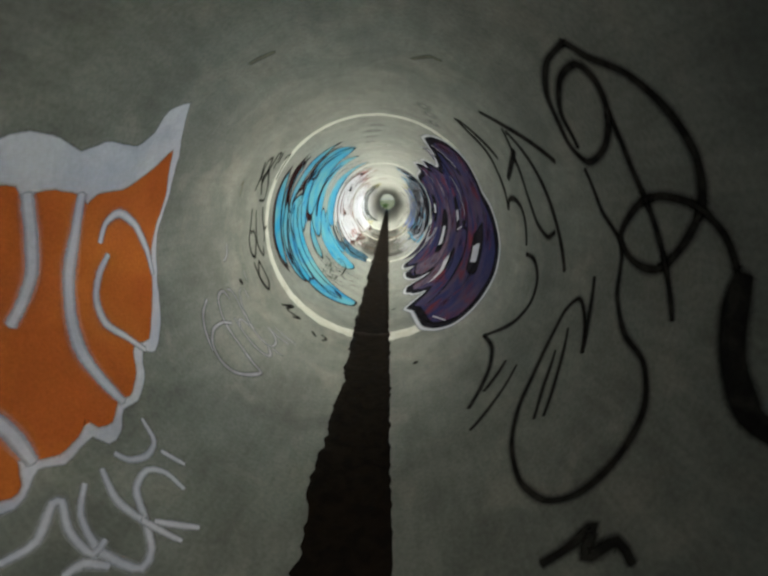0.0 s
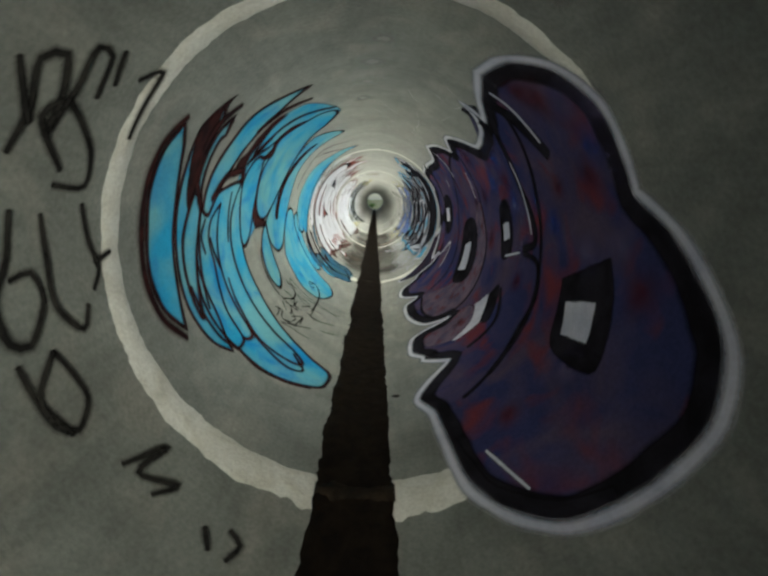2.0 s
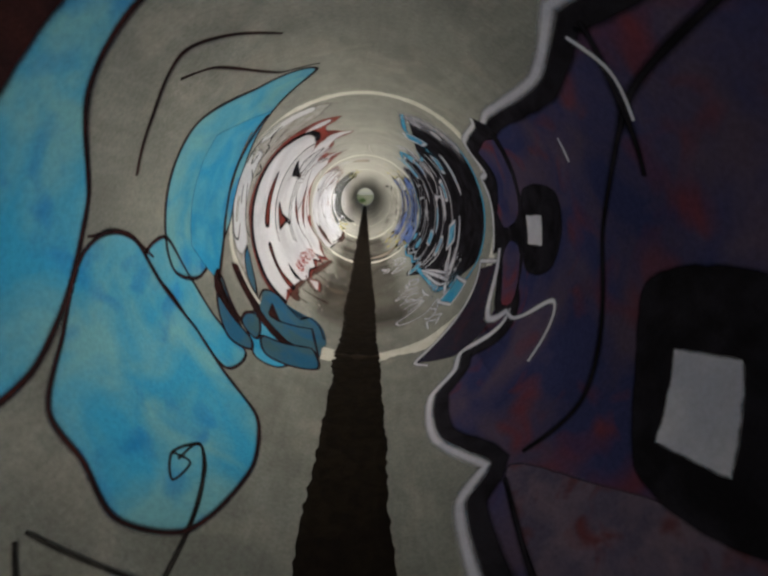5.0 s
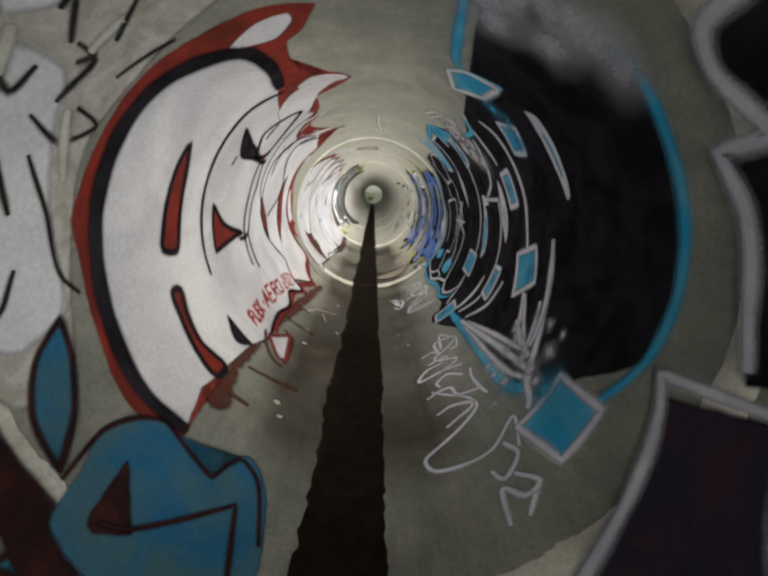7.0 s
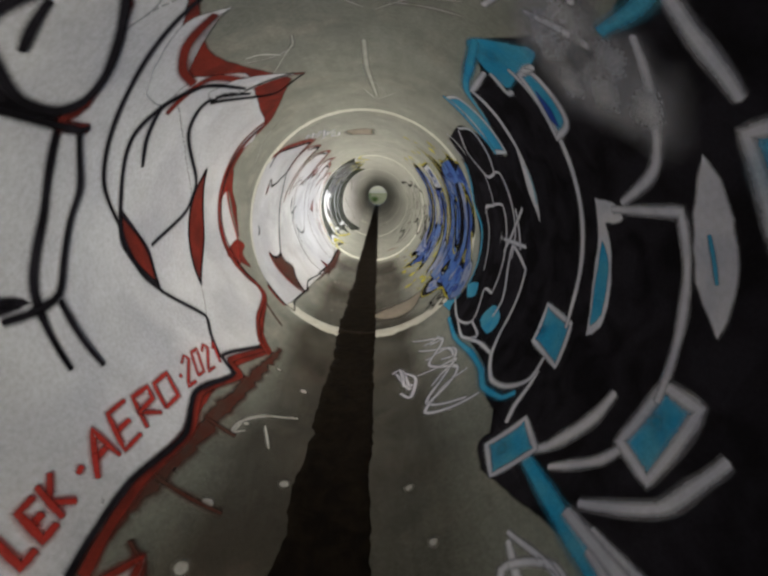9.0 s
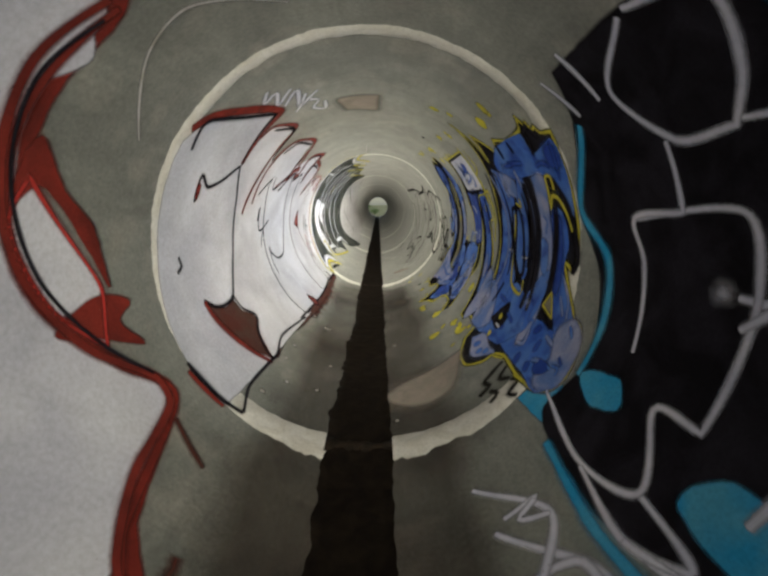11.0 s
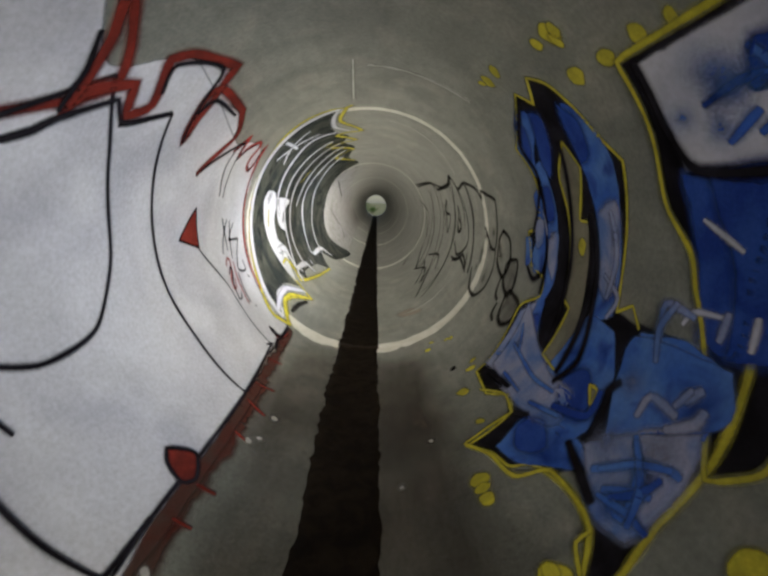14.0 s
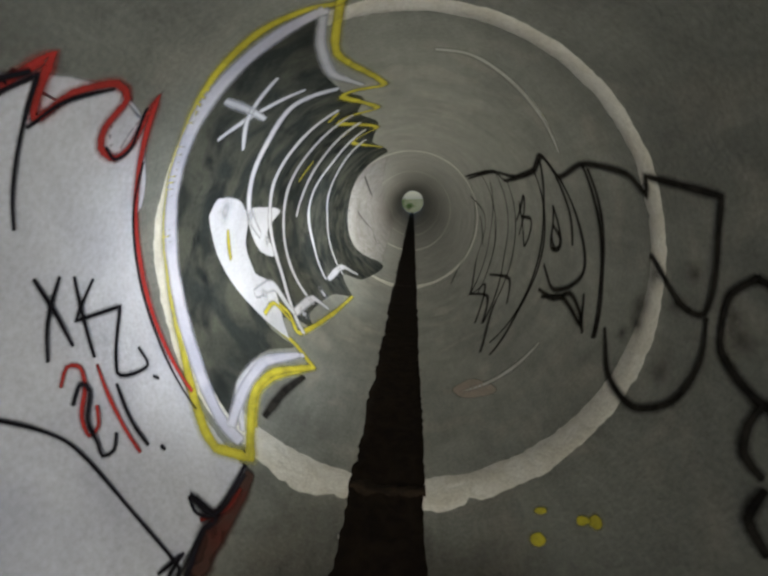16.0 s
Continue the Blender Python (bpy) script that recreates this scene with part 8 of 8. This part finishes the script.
stroke(outline_tag, 'line', 'ink', 1, 0.036, [(16.34, 95.5), (16.2, 92.4), (16.15, 84.6), (16.21, 77.1), (16.41, 81.7), (16.43, 90.9), (16.34, 95.5)])
stroke(outline_tag, 'line', 'ink', 1, 0.036, [(16.13, 84.8), (16.01, 85.2), (15.97, 76.5), (16.01, 71.5), (16.17, 74.9), (16.2, 82), (16.13, 84.8)])
stroke(outline_tag, 'line', 'ink', 1, 0.036, [(16, 73.9), (15.8, 71.6), (15.79, 65.1), (15.89, 61.4), (16, 63.4), (16.04, 71.5), (16, 73.9)])
fill(outline_tag, 'grey_fill', 'soot', 1, [(16.12, 83.5), (16.05, 83.7), (16, 77.1), (16.04, 73), (16.15, 75.9)], feather=0.02)
fill(outline_tag, 'grey_fill', 'soot', 1, [(15.98, 72.5), (15.83, 70.5), (15.81, 65.7), (15.9, 62.7), (15.98, 64.2)], feather=0.02)
stroke(outline_tag, 'line', 'haze', 1, 0.05, [(17.63, 21), (17.59, 32.8), (17.57, 45.8), (17.56, 55.8)])
stroke(outline_tag, 'line', 'haze', 1, 0.05, [(17.18, 170), (17.15, 161.3), (17.23, 149.3), (17.34, 136.7), (17.46, 123.5)])
fill(outline_tag, 'colour_field', 'pink', 1, [(17.69, 18.5), (17.74, 26), (17.56, 32.4), (17.45, 33), (17.54, 22.3)])
stroke(outline_tag, 'line', 'ink', 1, 0.036, [(20.92, 127.7), (19.51, 125.8), (19.1, 123.9), (18.54, 118.9), (17.99, 120.1), (17.72, 124.5), (17.65, 116.7)])
stroke(outline_tag, 'line', 'ink', 1, 0.036, [(19.1, 123.9), (19.17, 103.7), (19.18, 75.8), (18.54, 40.9)])
stroke(outline_tag, 'line', 'ink', 1, 0.036, [(18.01, 119.1), (18.06, 104.9), (18.15, 75.8), (18.15, 59.2), (17.93, 37.2)])
stroke(outline_tag, 'line', 'ink', 1, 0.036, [(17.67, 115.8), (17.61, 102.1), (17.6, 92.2)])
stroke(outline_tag, 'line', 'ink', 1, 0.036, [(18, 71.2), (17.71, 71.5), (17.51, 76.3), (17.32, 72.7), (17.21, 68.2)])
stroke(outline_tag, 'line', 'ink', 1, 0.036, [(18.68, 106.7), (18.69, 99.4), (18.41, 97.9), (18.6, 85.4), (18.71, 104.2)])
stroke(outline_tag, 'line', 'ink', 1, 0.036, [(17.92, 97.6), (17.79, 92.7), (17.87, 88.5), (17.97, 93.5)])
stroke(outline_tag, 'line', 'ink', 1, 0.036, [(21.46, 110.1), (20.48, 94.9), (20.44, 65), (19.51, 43.2)])
stroke(outline_tag, 'line', 'ink', 1, 0.036, [(19.79, 123.4), (19.81, 99.8), (19.61, 65.4), (19.31, 47.1)])
stroke(outline_tag, 'line', 'ink', 1, 0.036, [(19.4, 60.8), (18.73, 66.4), (18.44, 56.6)])
stroke(outline_tag, 'line', 'ink', 1, 0.036, [(17.23, 116.5), (17.22, 105.9), (17.21, 86.4), (17.11, 68.9)])
stroke(outline_tag, 'line', 'ink', 1, 0.036, [(19.51, 43.2), (19, 51), (18.54, 40.9)])
overspray(outline_tag, 'soot', 1, [(16.85, 83.4, 0.08), (16.79, 91.1, 0.07), (16.84, 78.6, 0.06), (16.65, 86.5, 0.06), (16.91, 74.6, 0.05)])
overspray(outline_tag, 'soot', 1, [(16.35, 84.7, 0.07), (16.4, 87.9, 0.06), (16.61, 72.1, 0.08), (16.58, 93.5, 0.06)])

purple_piece = piece('dark purple and blue graffiti with white outline and black boxes')
fill(purple_piece, 'purple_field', 'purple', 1, [(4.08, 151.5, 1), (3.83, 148.9), (3.62, 140.5), (3.52, 128.9), (3.51, 118.1), (3.5, 109.2, 1), (3.32, 101.6), (3.16, 91.6), (3.06, 83.4), (3.01, 72.2), (3.03, 62.5), (3.07, 51.3), (3.14, 39.9), (3.28, 31.1), (3.5, 23.9), (3.88, 21.3), (4.14, 20), (4.33, 16.1), (4.52, 22.4), (4.68, 32.8, 1), (4.86, 22.3, 1), (4.92, 22.7), (5.06, 17.8), (5.37, 20.3), (5.46, 28.9), (5.4, 42.7, 1), (5.62, 28.1), (6, 21.1), (6.45, 21.7), (6.59, 31.2, 1), (6.91, 20.4), (7.3, 23.4), (7.46, 35.3, 1), (7.61, 41.3), (7.45, 63.2), (7.81, 80.6), (8.09, 107.7), (7.67, 133.2, 1), (7.42, 137.3), (6.77, 138.2), (6.4, 147, 1), (6.06, 143.9), (5.8, 136.7, 1), (5.61, 142.8), (5.48, 143), (5.26, 137.8), (5.05, 132.4), (4.75, 136.5), (4.64, 141.4), (4.57, 149.5, 1), (4.56, 139.4, 1), (4.35, 146.1)])
stroke(purple_piece, 'shadow_line', 'black', 2, 0.11, [(4.08, 151.5, 1), (3.83, 148.9), (3.62, 140.5), (3.52, 128.9), (3.51, 118.1), (3.5, 109.2, 1), (3.32, 101.6), (3.16, 91.6), (3.06, 83.4), (3.01, 72.2), (3.03, 62.5), (3.07, 51.3), (3.14, 39.9), (3.28, 31.1), (3.5, 23.9), (3.88, 21.3), (4.14, 20), (4.33, 16.1), (4.52, 22.4), (4.68, 32.8, 1), (4.86, 22.3, 1), (4.92, 22.7), (5.06, 17.8), (5.37, 20.3), (5.46, 28.9), (5.4, 42.7, 1), (5.62, 28.1), (6, 21.1), (6.45, 21.7), (6.59, 31.2, 1), (6.91, 20.4), (7.3, 23.4), (7.46, 35.3, 1), (7.61, 41.3), (7.45, 63.2), (7.81, 80.6), (8.09, 107.7), (7.67, 133.2, 1), (7.42, 137.3), (6.77, 138.2), (6.4, 147, 1), (6.06, 143.9), (5.8, 136.7, 1), (5.61, 142.8), (5.48, 143), (5.26, 137.8), (5.05, 132.4), (4.75, 136.5), (4.64, 141.4), (4.57, 149.5, 1), (4.56, 139.4, 1), (4.35, 146.1)], True, shift=0.07)
stroke(purple_piece, 'outline', 'lilac', 3, 0.05, [(4.08, 151.5, 1), (3.83, 148.9), (3.62, 140.5), (3.52, 128.9), (3.51, 118.1), (3.5, 109.2, 1), (3.32, 101.6), (3.16, 91.6), (3.06, 83.4), (3.01, 72.2), (3.03, 62.5), (3.07, 51.3), (3.14, 39.9), (3.28, 31.1), (3.5, 23.9), (3.88, 21.3), (4.14, 20), (4.33, 16.1), (4.52, 22.4), (4.68, 32.8, 1), (4.86, 22.3, 1), (4.92, 22.7), (5.06, 17.8), (5.37, 20.3), (5.46, 28.9), (5.4, 42.7, 1), (5.62, 28.1), (6, 21.1), (6.45, 21.7), (6.59, 31.2, 1), (6.91, 20.4), (7.3, 23.4), (7.46, 35.3, 1), (7.61, 41.3), (7.45, 63.2), (7.81, 80.6), (8.09, 107.7), (7.67, 133.2, 1), (7.42, 137.3), (6.77, 138.2), (6.4, 147, 1), (6.06, 143.9), (5.8, 136.7, 1), (5.61, 142.8), (5.48, 143), (5.26, 137.8), (5.05, 132.4), (4.75, 136.5), (4.64, 141.4), (4.57, 149.5, 1), (4.56, 139.4, 1), (4.35, 146.1)], True)
fill(purple_piece, 'black_box', 'black', 3, [(4.06, 83.7, 1), (3.68, 93.2, 1), (3.61, 82.7), (3.55, 66.9), (3.64, 64.4), (3.94, 65.2)])
fill(purple_piece, 'window_mark', 'lilac', 4, [(3.96, 77.7, 1), (3.73, 81.2, 1), (3.69, 71.2, 1), (3.89, 69.4, 1)])
fill(purple_piece, 'black_box', 'black', 3, [(5.15, 102), (4.93, 106.5), (4.87, 86), (5.06, 82.3)])
fill(purple_piece, 'window_mark', 'lilac', 4, [(5.08, 96.1, 1), (4.96, 97.8, 1), (4.93, 91.5, 1), (5.04, 89.5, 1)])
fill(purple_piece, 'black_box', 'black', 3, [(6.44, 88.8), (5.94, 94.8), (5.74, 64.8), (6.16, 58.1)])
fill(purple_piece, 'window_mark', 'lilac', 4, [(6.24, 79.5, 1), (6.04, 82.7, 1), (5.94, 66.9, 1), (6.15, 64, 1)])
fill(purple_piece, 'black_box', 'black', 3, [(7.51, 107.7), (7.08, 107.8), (7.14, 85.5), (7.48, 83)])
fill(purple_piece, 'window_mark', 'lilac', 4, [(7.49, 99.8, 1), (7.29, 100.8, 1), (7.28, 91.5, 1), (7.46, 90.6, 1)])
fill(purple_piece, 'black_box', 'black', 3, [(5.02, 64.1, 1), (4.91, 70.6), (4.75, 56.4), (4.86, 52.8, 1)])
fill(purple_piece, 'white_wedge', 'lilac', 4, [(5.15, 56.7, 1), (5.03, 64.4, 1), (4.86, 52.8, 1), (4.91, 40.1, 1), (4.94, 38.1), (4.98, 49.2), (5.06, 54.2)])
stroke(purple_piece, 'line', 'lilac', 4, 0.03, [(8.01, 74.7), (7.39, 64), (7.02, 76.3), (6.97, 57.2)])
fill(purple_piece, 'colour_field', 'plum', 2, [(6.51, 35.8), (6.18, 50.9), (5.86, 65.6), (5.94, 94.1), (5.7, 105.6), (5.52, 85.9), (5.43, 68.6), (5.43, 51.5), (5.59, 37.1), (5.91, 31.4)])
fill(purple_piece, 'colour_field', 'plum', 2, [(5.4, 31.8), (5.4, 44.3), (5.26, 53.9), (5.09, 54.6), (4.98, 49.2), (4.96, 38.7), (5.08, 26.7), (5.24, 25.3)])
stroke(purple_piece, 'line', 'black', 3, 0.035, [(5.7, 133.3), (5.68, 114), (5.64, 99.9), (5.51, 86.1), (5.43, 68.6), (5.43, 51.5), (5.58, 37), (5.98, 30.5), (6.47, 34.1)])
stroke(purple_piece, 'line', 'black', 3, 0.035, [(5.8, 136.7), (6.39, 125.6), (6.71, 98.3), (6.51, 60.4), (6.54, 41.1)])
stroke(purple_piece, 'line', 'black', 3, 0.035, [(6.36, 141.5), (6.42, 127.7), (6.43, 111.4)])
stroke(purple_piece, 'line', 'lilac', 4, 0.02, [(6.45, 140.8), (6.39, 131.4), (6.4, 122)])
stroke(purple_piece, 'line', 'lilac', 4, 0.02, [(5.83, 122.6), (5.83, 111.9), (5.81, 108)])
stroke(purple_piece, 'line', 'lilac', 4, 0.02, [(6.88, 122.7), (6.87, 116.2)])
stroke(purple_piece, 'line', 'black', 3, 0.075, [(4.4, 140.1), (4.58, 130.7), (4.62, 113.3), (4.51, 101.4), (4.47, 92.1), (4.65, 88.7)])
stroke(purple_piece, 'line', 'lilac', 4, 0.02, [(4.63, 121.6), (4.59, 106.5), (4.53, 94.8)])
stroke(purple_piece, 'line', 'lilac', 4, 0.02, [(4.98, 83.2), (4.7, 86.8)])
stroke(purple_piece, 'line', 'black', 3, 0.05, [(4.64, 87), (4.41, 85.5), (4.3, 74.9), (4.31, 61.9), (4.21, 43.8)])
stroke(purple_piece, 'line', 'black', 3, 0.05, [(4.86, 70.2), (4.66, 58.5), (4.68, 42.4)])
stroke(purple_piece, 'line', 'black', 3, 0.05, [(4.23, 144.3), (4.3, 129.8), (4.39, 108.7), (4.37, 88.5), (4.29, 68.1), (4.24, 49), (4.15, 32.2)])
stroke(purple_piece, 'line', 'black', 2, 0.09, [(3.85, 23.1), (3.45, 28.4), (3.22, 39.9), (3.13, 51.4)])
stroke(purple_piece, 'line', 'lilac', 4, 0.018, [(3.66, 31.9), (3.35, 37.4)])
stroke(purple_piece, 'line', 'black', 4, 0.11, [(4.32, 143.7), (4.23, 136.4), (4.15, 127.8), (4.08, 120.9)])
stroke(purple_piece, 'line', 'lilac', 5, 0.028, [(4.19, 145), (4.15, 137.9), (4.13, 131.1), (4.1, 125)])
overspray(purple_piece, 'wine', 2, [(3.88, 135.8, 0.13), (3.78, 113.6, 0.11), (3.47, 87.6, 0.12), (3.8, 42.1, 0.1), (4.1, 111.1, 0.08), (3.97, 140.4, 0.1)])
overspray(purple_piece, 'wine', 2, [(5.5, 129.5, 0.12), (5.49, 109.3, 0.12), (5.37, 88.2, 0.12), (4.86, 114.6, 0.14), (4.64, 75.7, 0.1), (5.82, 106.1, 0.1), (5.15, 44.4, 0.06)])
overspray(purple_piece, 'violet', 2, [(3.72, 130.5, 0.14), (3.64, 115.6, 0.12), (3.88, 93.6, 0.13), (3.6, 96.9, 0.12), (3.57, 128.6, 0.1), (3.71, 62, 0.12)])
overspray(purple_piece, 'violet', 2, [(4.77, 126.5, 0.12), (5.03, 119.7, 0.13), (4.93, 104.1, 0.14), (4.68, 100.9, 0.14), (4.67, 89.2, 0.12), (5.85, 89.7, 0.1)])
overspray(purple_piece, 'navy', 2, [(5.14, 115.9, 0.14), (4.88, 125.3, 0.12), (5.53, 134.9, 0.08), (4.79, 107.3, 0.12)])
overspray(purple_piece, 'navy', 2, [(4.41, 107.1, 0.1), (3.7, 120.3, 0.1), (4.21, 100, 0.12)])

purple_end = piece('dark violet letter end with a white outline near a joint')
fill(purple_end, 'dark_field', 'black', 6, [(7.64, 139, 1), (7.7, 136.6), (7.93, 134.9), (8.12, 132.4), (8.15, 126.2), (8.06, 116.5, 1), (8.21, 115.1, 1), (8.13, 105.7), (8.12, 91.3), (8.07, 81.4, 1), (7.94, 84.5, 1), (7.87, 75.5), (7.74, 65.8), (7.62, 61.7), (7.53, 61.9), (7.46, 66.8, 1), (7.55, 95.5, 1), (7.5, 133.2, 1)])
stroke(purple_end, 'outline', 'lilac', 7, 0.055, [(7.64, 139), (7.7, 136.6), (7.93, 134.9), (8.12, 132.4), (8.15, 126.2), (8.06, 116.5, 1), (8.21, 115.1, 1), (8.15, 105.7), (8.12, 91.3), (8.08, 83.3)])
stroke(purple_end, 'outline', 'lilac', 7, 0.07, [(7.95, 84.7), (7.88, 71.1), (7.78, 61.9), (7.66, 57.8), (7.57, 59.7), (7.48, 64.7)])
fill(purple_end, 'colour_field', 'purple', 7, [(7.97, 126, 1), (7.73, 129.1), (7.58, 128.6, 1), (7.61, 101.3), (7.87, 94.2), (8.02, 99.3, 1), (7.93, 107.8), (7.87, 114.4)])
fill(purple_end, 'colour_field', 'purple', 7, [(7.85, 82), (7.77, 88.9), (7.6, 87.6), (7.48, 68.9), (7.61, 66)])
fill(purple_end, 'dark_field', 'dusk', 6, [(8.28, 72, 1), (7.96, 78.1, 1), (7.82, 66.6), (7.71, 56), (7.62, 55.1), (7.63, 37.4, 1), (7.82, 22.2, 1), (8.07, 39.3)])
stroke(purple_end, 'outline', 'lilac', 7, 0.045, [(7.96, 79.5), (8.32, 75.8, 1), (8.26, 69.8), (8.05, 38.8), (7.83, 21.3), (7.7, 26)])

black_cyan_haze = piece('soft white overspray on the black graffiti')
stroke(black_cyan_haze, 'line', 'lilac', 6, 0.03, [(10.37, 154.8), (10.2, 151.4), (10.16, 145)])
stroke(black_cyan_haze, 'line', 'lilac', 6, 0.03, [(10.44, 152.4), (10.22, 148.6), (10.16, 142.2)])
stroke(black_cyan_haze, 'line', 'lilac', 6, 0.03, [(10.16, 151.2), (10.22, 147.2)])
stroke(black_cyan_haze, 'line', 'lilac', 6, 0.03, [(10.11, 146.2), (10.18, 141.5)])
stroke(black_cyan_haze, 'line', 'lilac', 6, 0.03, [(10.34, 146), (10.24, 134.7)])
stroke(black_cyan_haze, 'line', 'azure', 6, 0.05, [(9.9, 142.4), (9.98, 136.1), (10.17, 135.8)])
stroke(black_cyan_haze, 'line', 'azure', 6, 0.05, [(10.67, 150.3), (11, 147.1)])
stroke(black_cyan_haze, 'line', 'azure', 6, 0.05, [(11.48, 149.3), (11.54, 135.7), (11.49, 123.3)])
overspray(black_cyan_haze, 'lilac', 6, [(10.33, 142.2, 0.15), (10.3, 134.9, 0.15), (10.29, 126.9, 0.15), (10.25, 140.6, 0.15), (10.2, 131.4, 0.15), (10.17, 122.6, 0.15), (10.38, 139.2, 0.15), (10.41, 131.1, 0.15), (8.62, 156.8, 0.15), (8.5, 148.6, 0.15), (8.43, 138.2, 0.15), (8.52, 153.7, 0.15), (8.46, 142.1, 0.15), (8.4, 132.4, 0.15), (8.7, 153.4, 0.15), (8.62, 142.4, 0.15)])

crown_stains = piece('pale lime and repair smears along the pipe crown')
fill(crown_stains, 'smear', 'pink', 1, [(13.62, -168.7, 1), (13.62, -182.9, 1), (14.01, -182.4, 1), (13.93, -171.4, 1)], feather=0.11)
fill(crown_stains, 'smear', 'pink', 1, [(13.15, 6), (13.3, 15.8), (13.39, 37.6, 1), (13.04, 29.4), (12.97, 19.8), (13.02, 10.7)], feather=0.11)
stroke(crown_stains, 'line', 'haze', 1, 0.02, [(15.78, 179.7), (15.82, 172.1), (15.79, 156.2), (15.76, 145.7)])
stroke(crown_stains, 'line', 'haze', 1, 0.02, [(16.34, -173.9), (16.53, -174.3)])
stroke(crown_stains, 'line', 'haze', 1, 0.012, [(4.68, 159.5), (4.78, 150.9), (4.65, 148)])
stroke(crown_stains, 'line', 'haze', 1, 0.012, [(4.79, 167.9), (4.95, 164.7), (5.09, 155.4)])
stroke(crown_stains, 'line', 'haze', 1, 0.012, [(5.19, 177.8), (5.63, 168.4)])
stroke(crown_stains, 'line', 'haze', 1, 0.012, [(4.48, 156.6), (4.54, 152.4)])
stroke(crown_stains, 'line', 'haze', 1, 0.014, [(11.05, 176.1), (11.57, 175.7), (11.96, 168.6)])
stroke(crown_stains, 'line', 'haze', 1, 0.014, [(12.04, -177.6), (11.99, -193.4)])
stroke(crown_stains, 'line', 'grey', 1, 0.03, [(1.86, -152.1), (1.88, -159)])
stroke(crown_stains, 'line', 'grey', 1, 0.03, [(2.14, 165.1), (2.03, 159.9), (2.04, 157)])
stroke(crown_stains, 'line', 'pink', 1, 0.02, [(2.79, -114.4), (2.82, -116.5), (2.83, -112.8), (2.82, -110)])
dots(crown_stains, 'chalk', 1, [(13.06, -34.1), (13.2, -45.1), (12.82, -39.8), (13.35, -38.6), (12.84, 8), (13.12, -22.4), (13.54, -20)], 0.014, 21)
dots(crown_stains, 'chalk', 1, [(14.31, -26.1), (14.45, -37), (14.3, -28.2), (13.6, -38.5), (14.07, 10.1), (16.5, -14.3)], 0.012, 22)
dots(crown_stains, 'chalk', 1, [(15.42, -28.3), (15.02, 11.4), (15.17, -32.3), (15.22, -29.7), (15.3, 21.5)], 0.012, 23)
dots(crown_stains, 'ink', 1, [(4.43, 8.7), (2.8, 17.2), (2.74, -74.8)], 0.018, 24)
dots(crown_stains, 'ink', 1, [(15.92, 36.5), (14.57, 151.2)], 0.02, 25)
dots(crown_stains, 'chalk', 1, [(9.09, -28.2), (9.2, -30.8), (10.25, 19.9), (11.01, 32.1), (10.86, -33.5)], 0.012, 26)
stroke(crown_stains, 'line', 'haze', 1, 0.014, [(10.34, -158.9), (10.31, -165.1), (10.29, -177.9)])
stroke(crown_stains, 'line', 'haze', 1, 0.014, [(10.48, -160.2), (10.56, -170.6), (10.73, 175.2)])
stroke(crown_stains, 'line', 'haze', 1, 0.012, [(10.74, 172.7), (10.6, 165.4), (10.49, 156)])
stroke(crown_stains, 'line', 'haze', 1, 0.01, [(11.34, -154.4), (11.03, -165.8)])
stroke(crown_stains, 'line', 'haze', 1, 0.03, [(15.81, 179.7), (15.8, 172.1), (15.82, 159.3), (15.79, 145.2)])
stroke(crown_stains, 'line', 'haze', 1, 0.02, [(15.71, -176.1), (16.53, -173.6)])
stroke(crown_stains, 'line', 'haze', 1, 0.02, [(10.98, -153.5), (11.01, -157.2), (11.1, -161.6)])
stroke(crown_stains, 'line', 'haze', 1, 0.03, [(11.05, 175.7), (11.46, 175.5), (12.08, 172.6)])
stroke(crown_stains, 'line', 'haze', 1, 0.02, [(11.91, 177.8), (12.14, 172.5), (11.88, 165.1)])
stroke(crown_stains, 'line', 'haze', 1, 0.012, [(5.29, 161.8), (5.67, 157.9), (6.14, 158.7), (6.05, 152.1)])
stroke(crown_stains, 'line', 'haze', 1, 0.01, [(5.44, -179), (5.97, 169.9), (6.29, 172.5)])
stroke(crown_stains, 'line', 'haze', 1, 0.01, [(5.18, 150.1), (4.95, 148.6), (4.92, 144.9)])
stroke(crown_stains, 'line', 'haze', 1, 0.02, [(10.77, -35.5), (10.89, -34.3), (10.99, -29.5), (11.07, -19.7)])
stroke(crown_stains, 'line', 'haze', 1, 0.014, [(10.91, -28.2), (10.76, -24.5)])
overspray(crown_stains, 'haze', 1, [(2.95, 157, 0.09), (3.1, 153, 0.1), (3.3, 150, 0.09), (4.05, 178, 0.1), (4.35, 181, 0.12), (4.7, 183, 0.11), (5.1, 185, 0.1)])
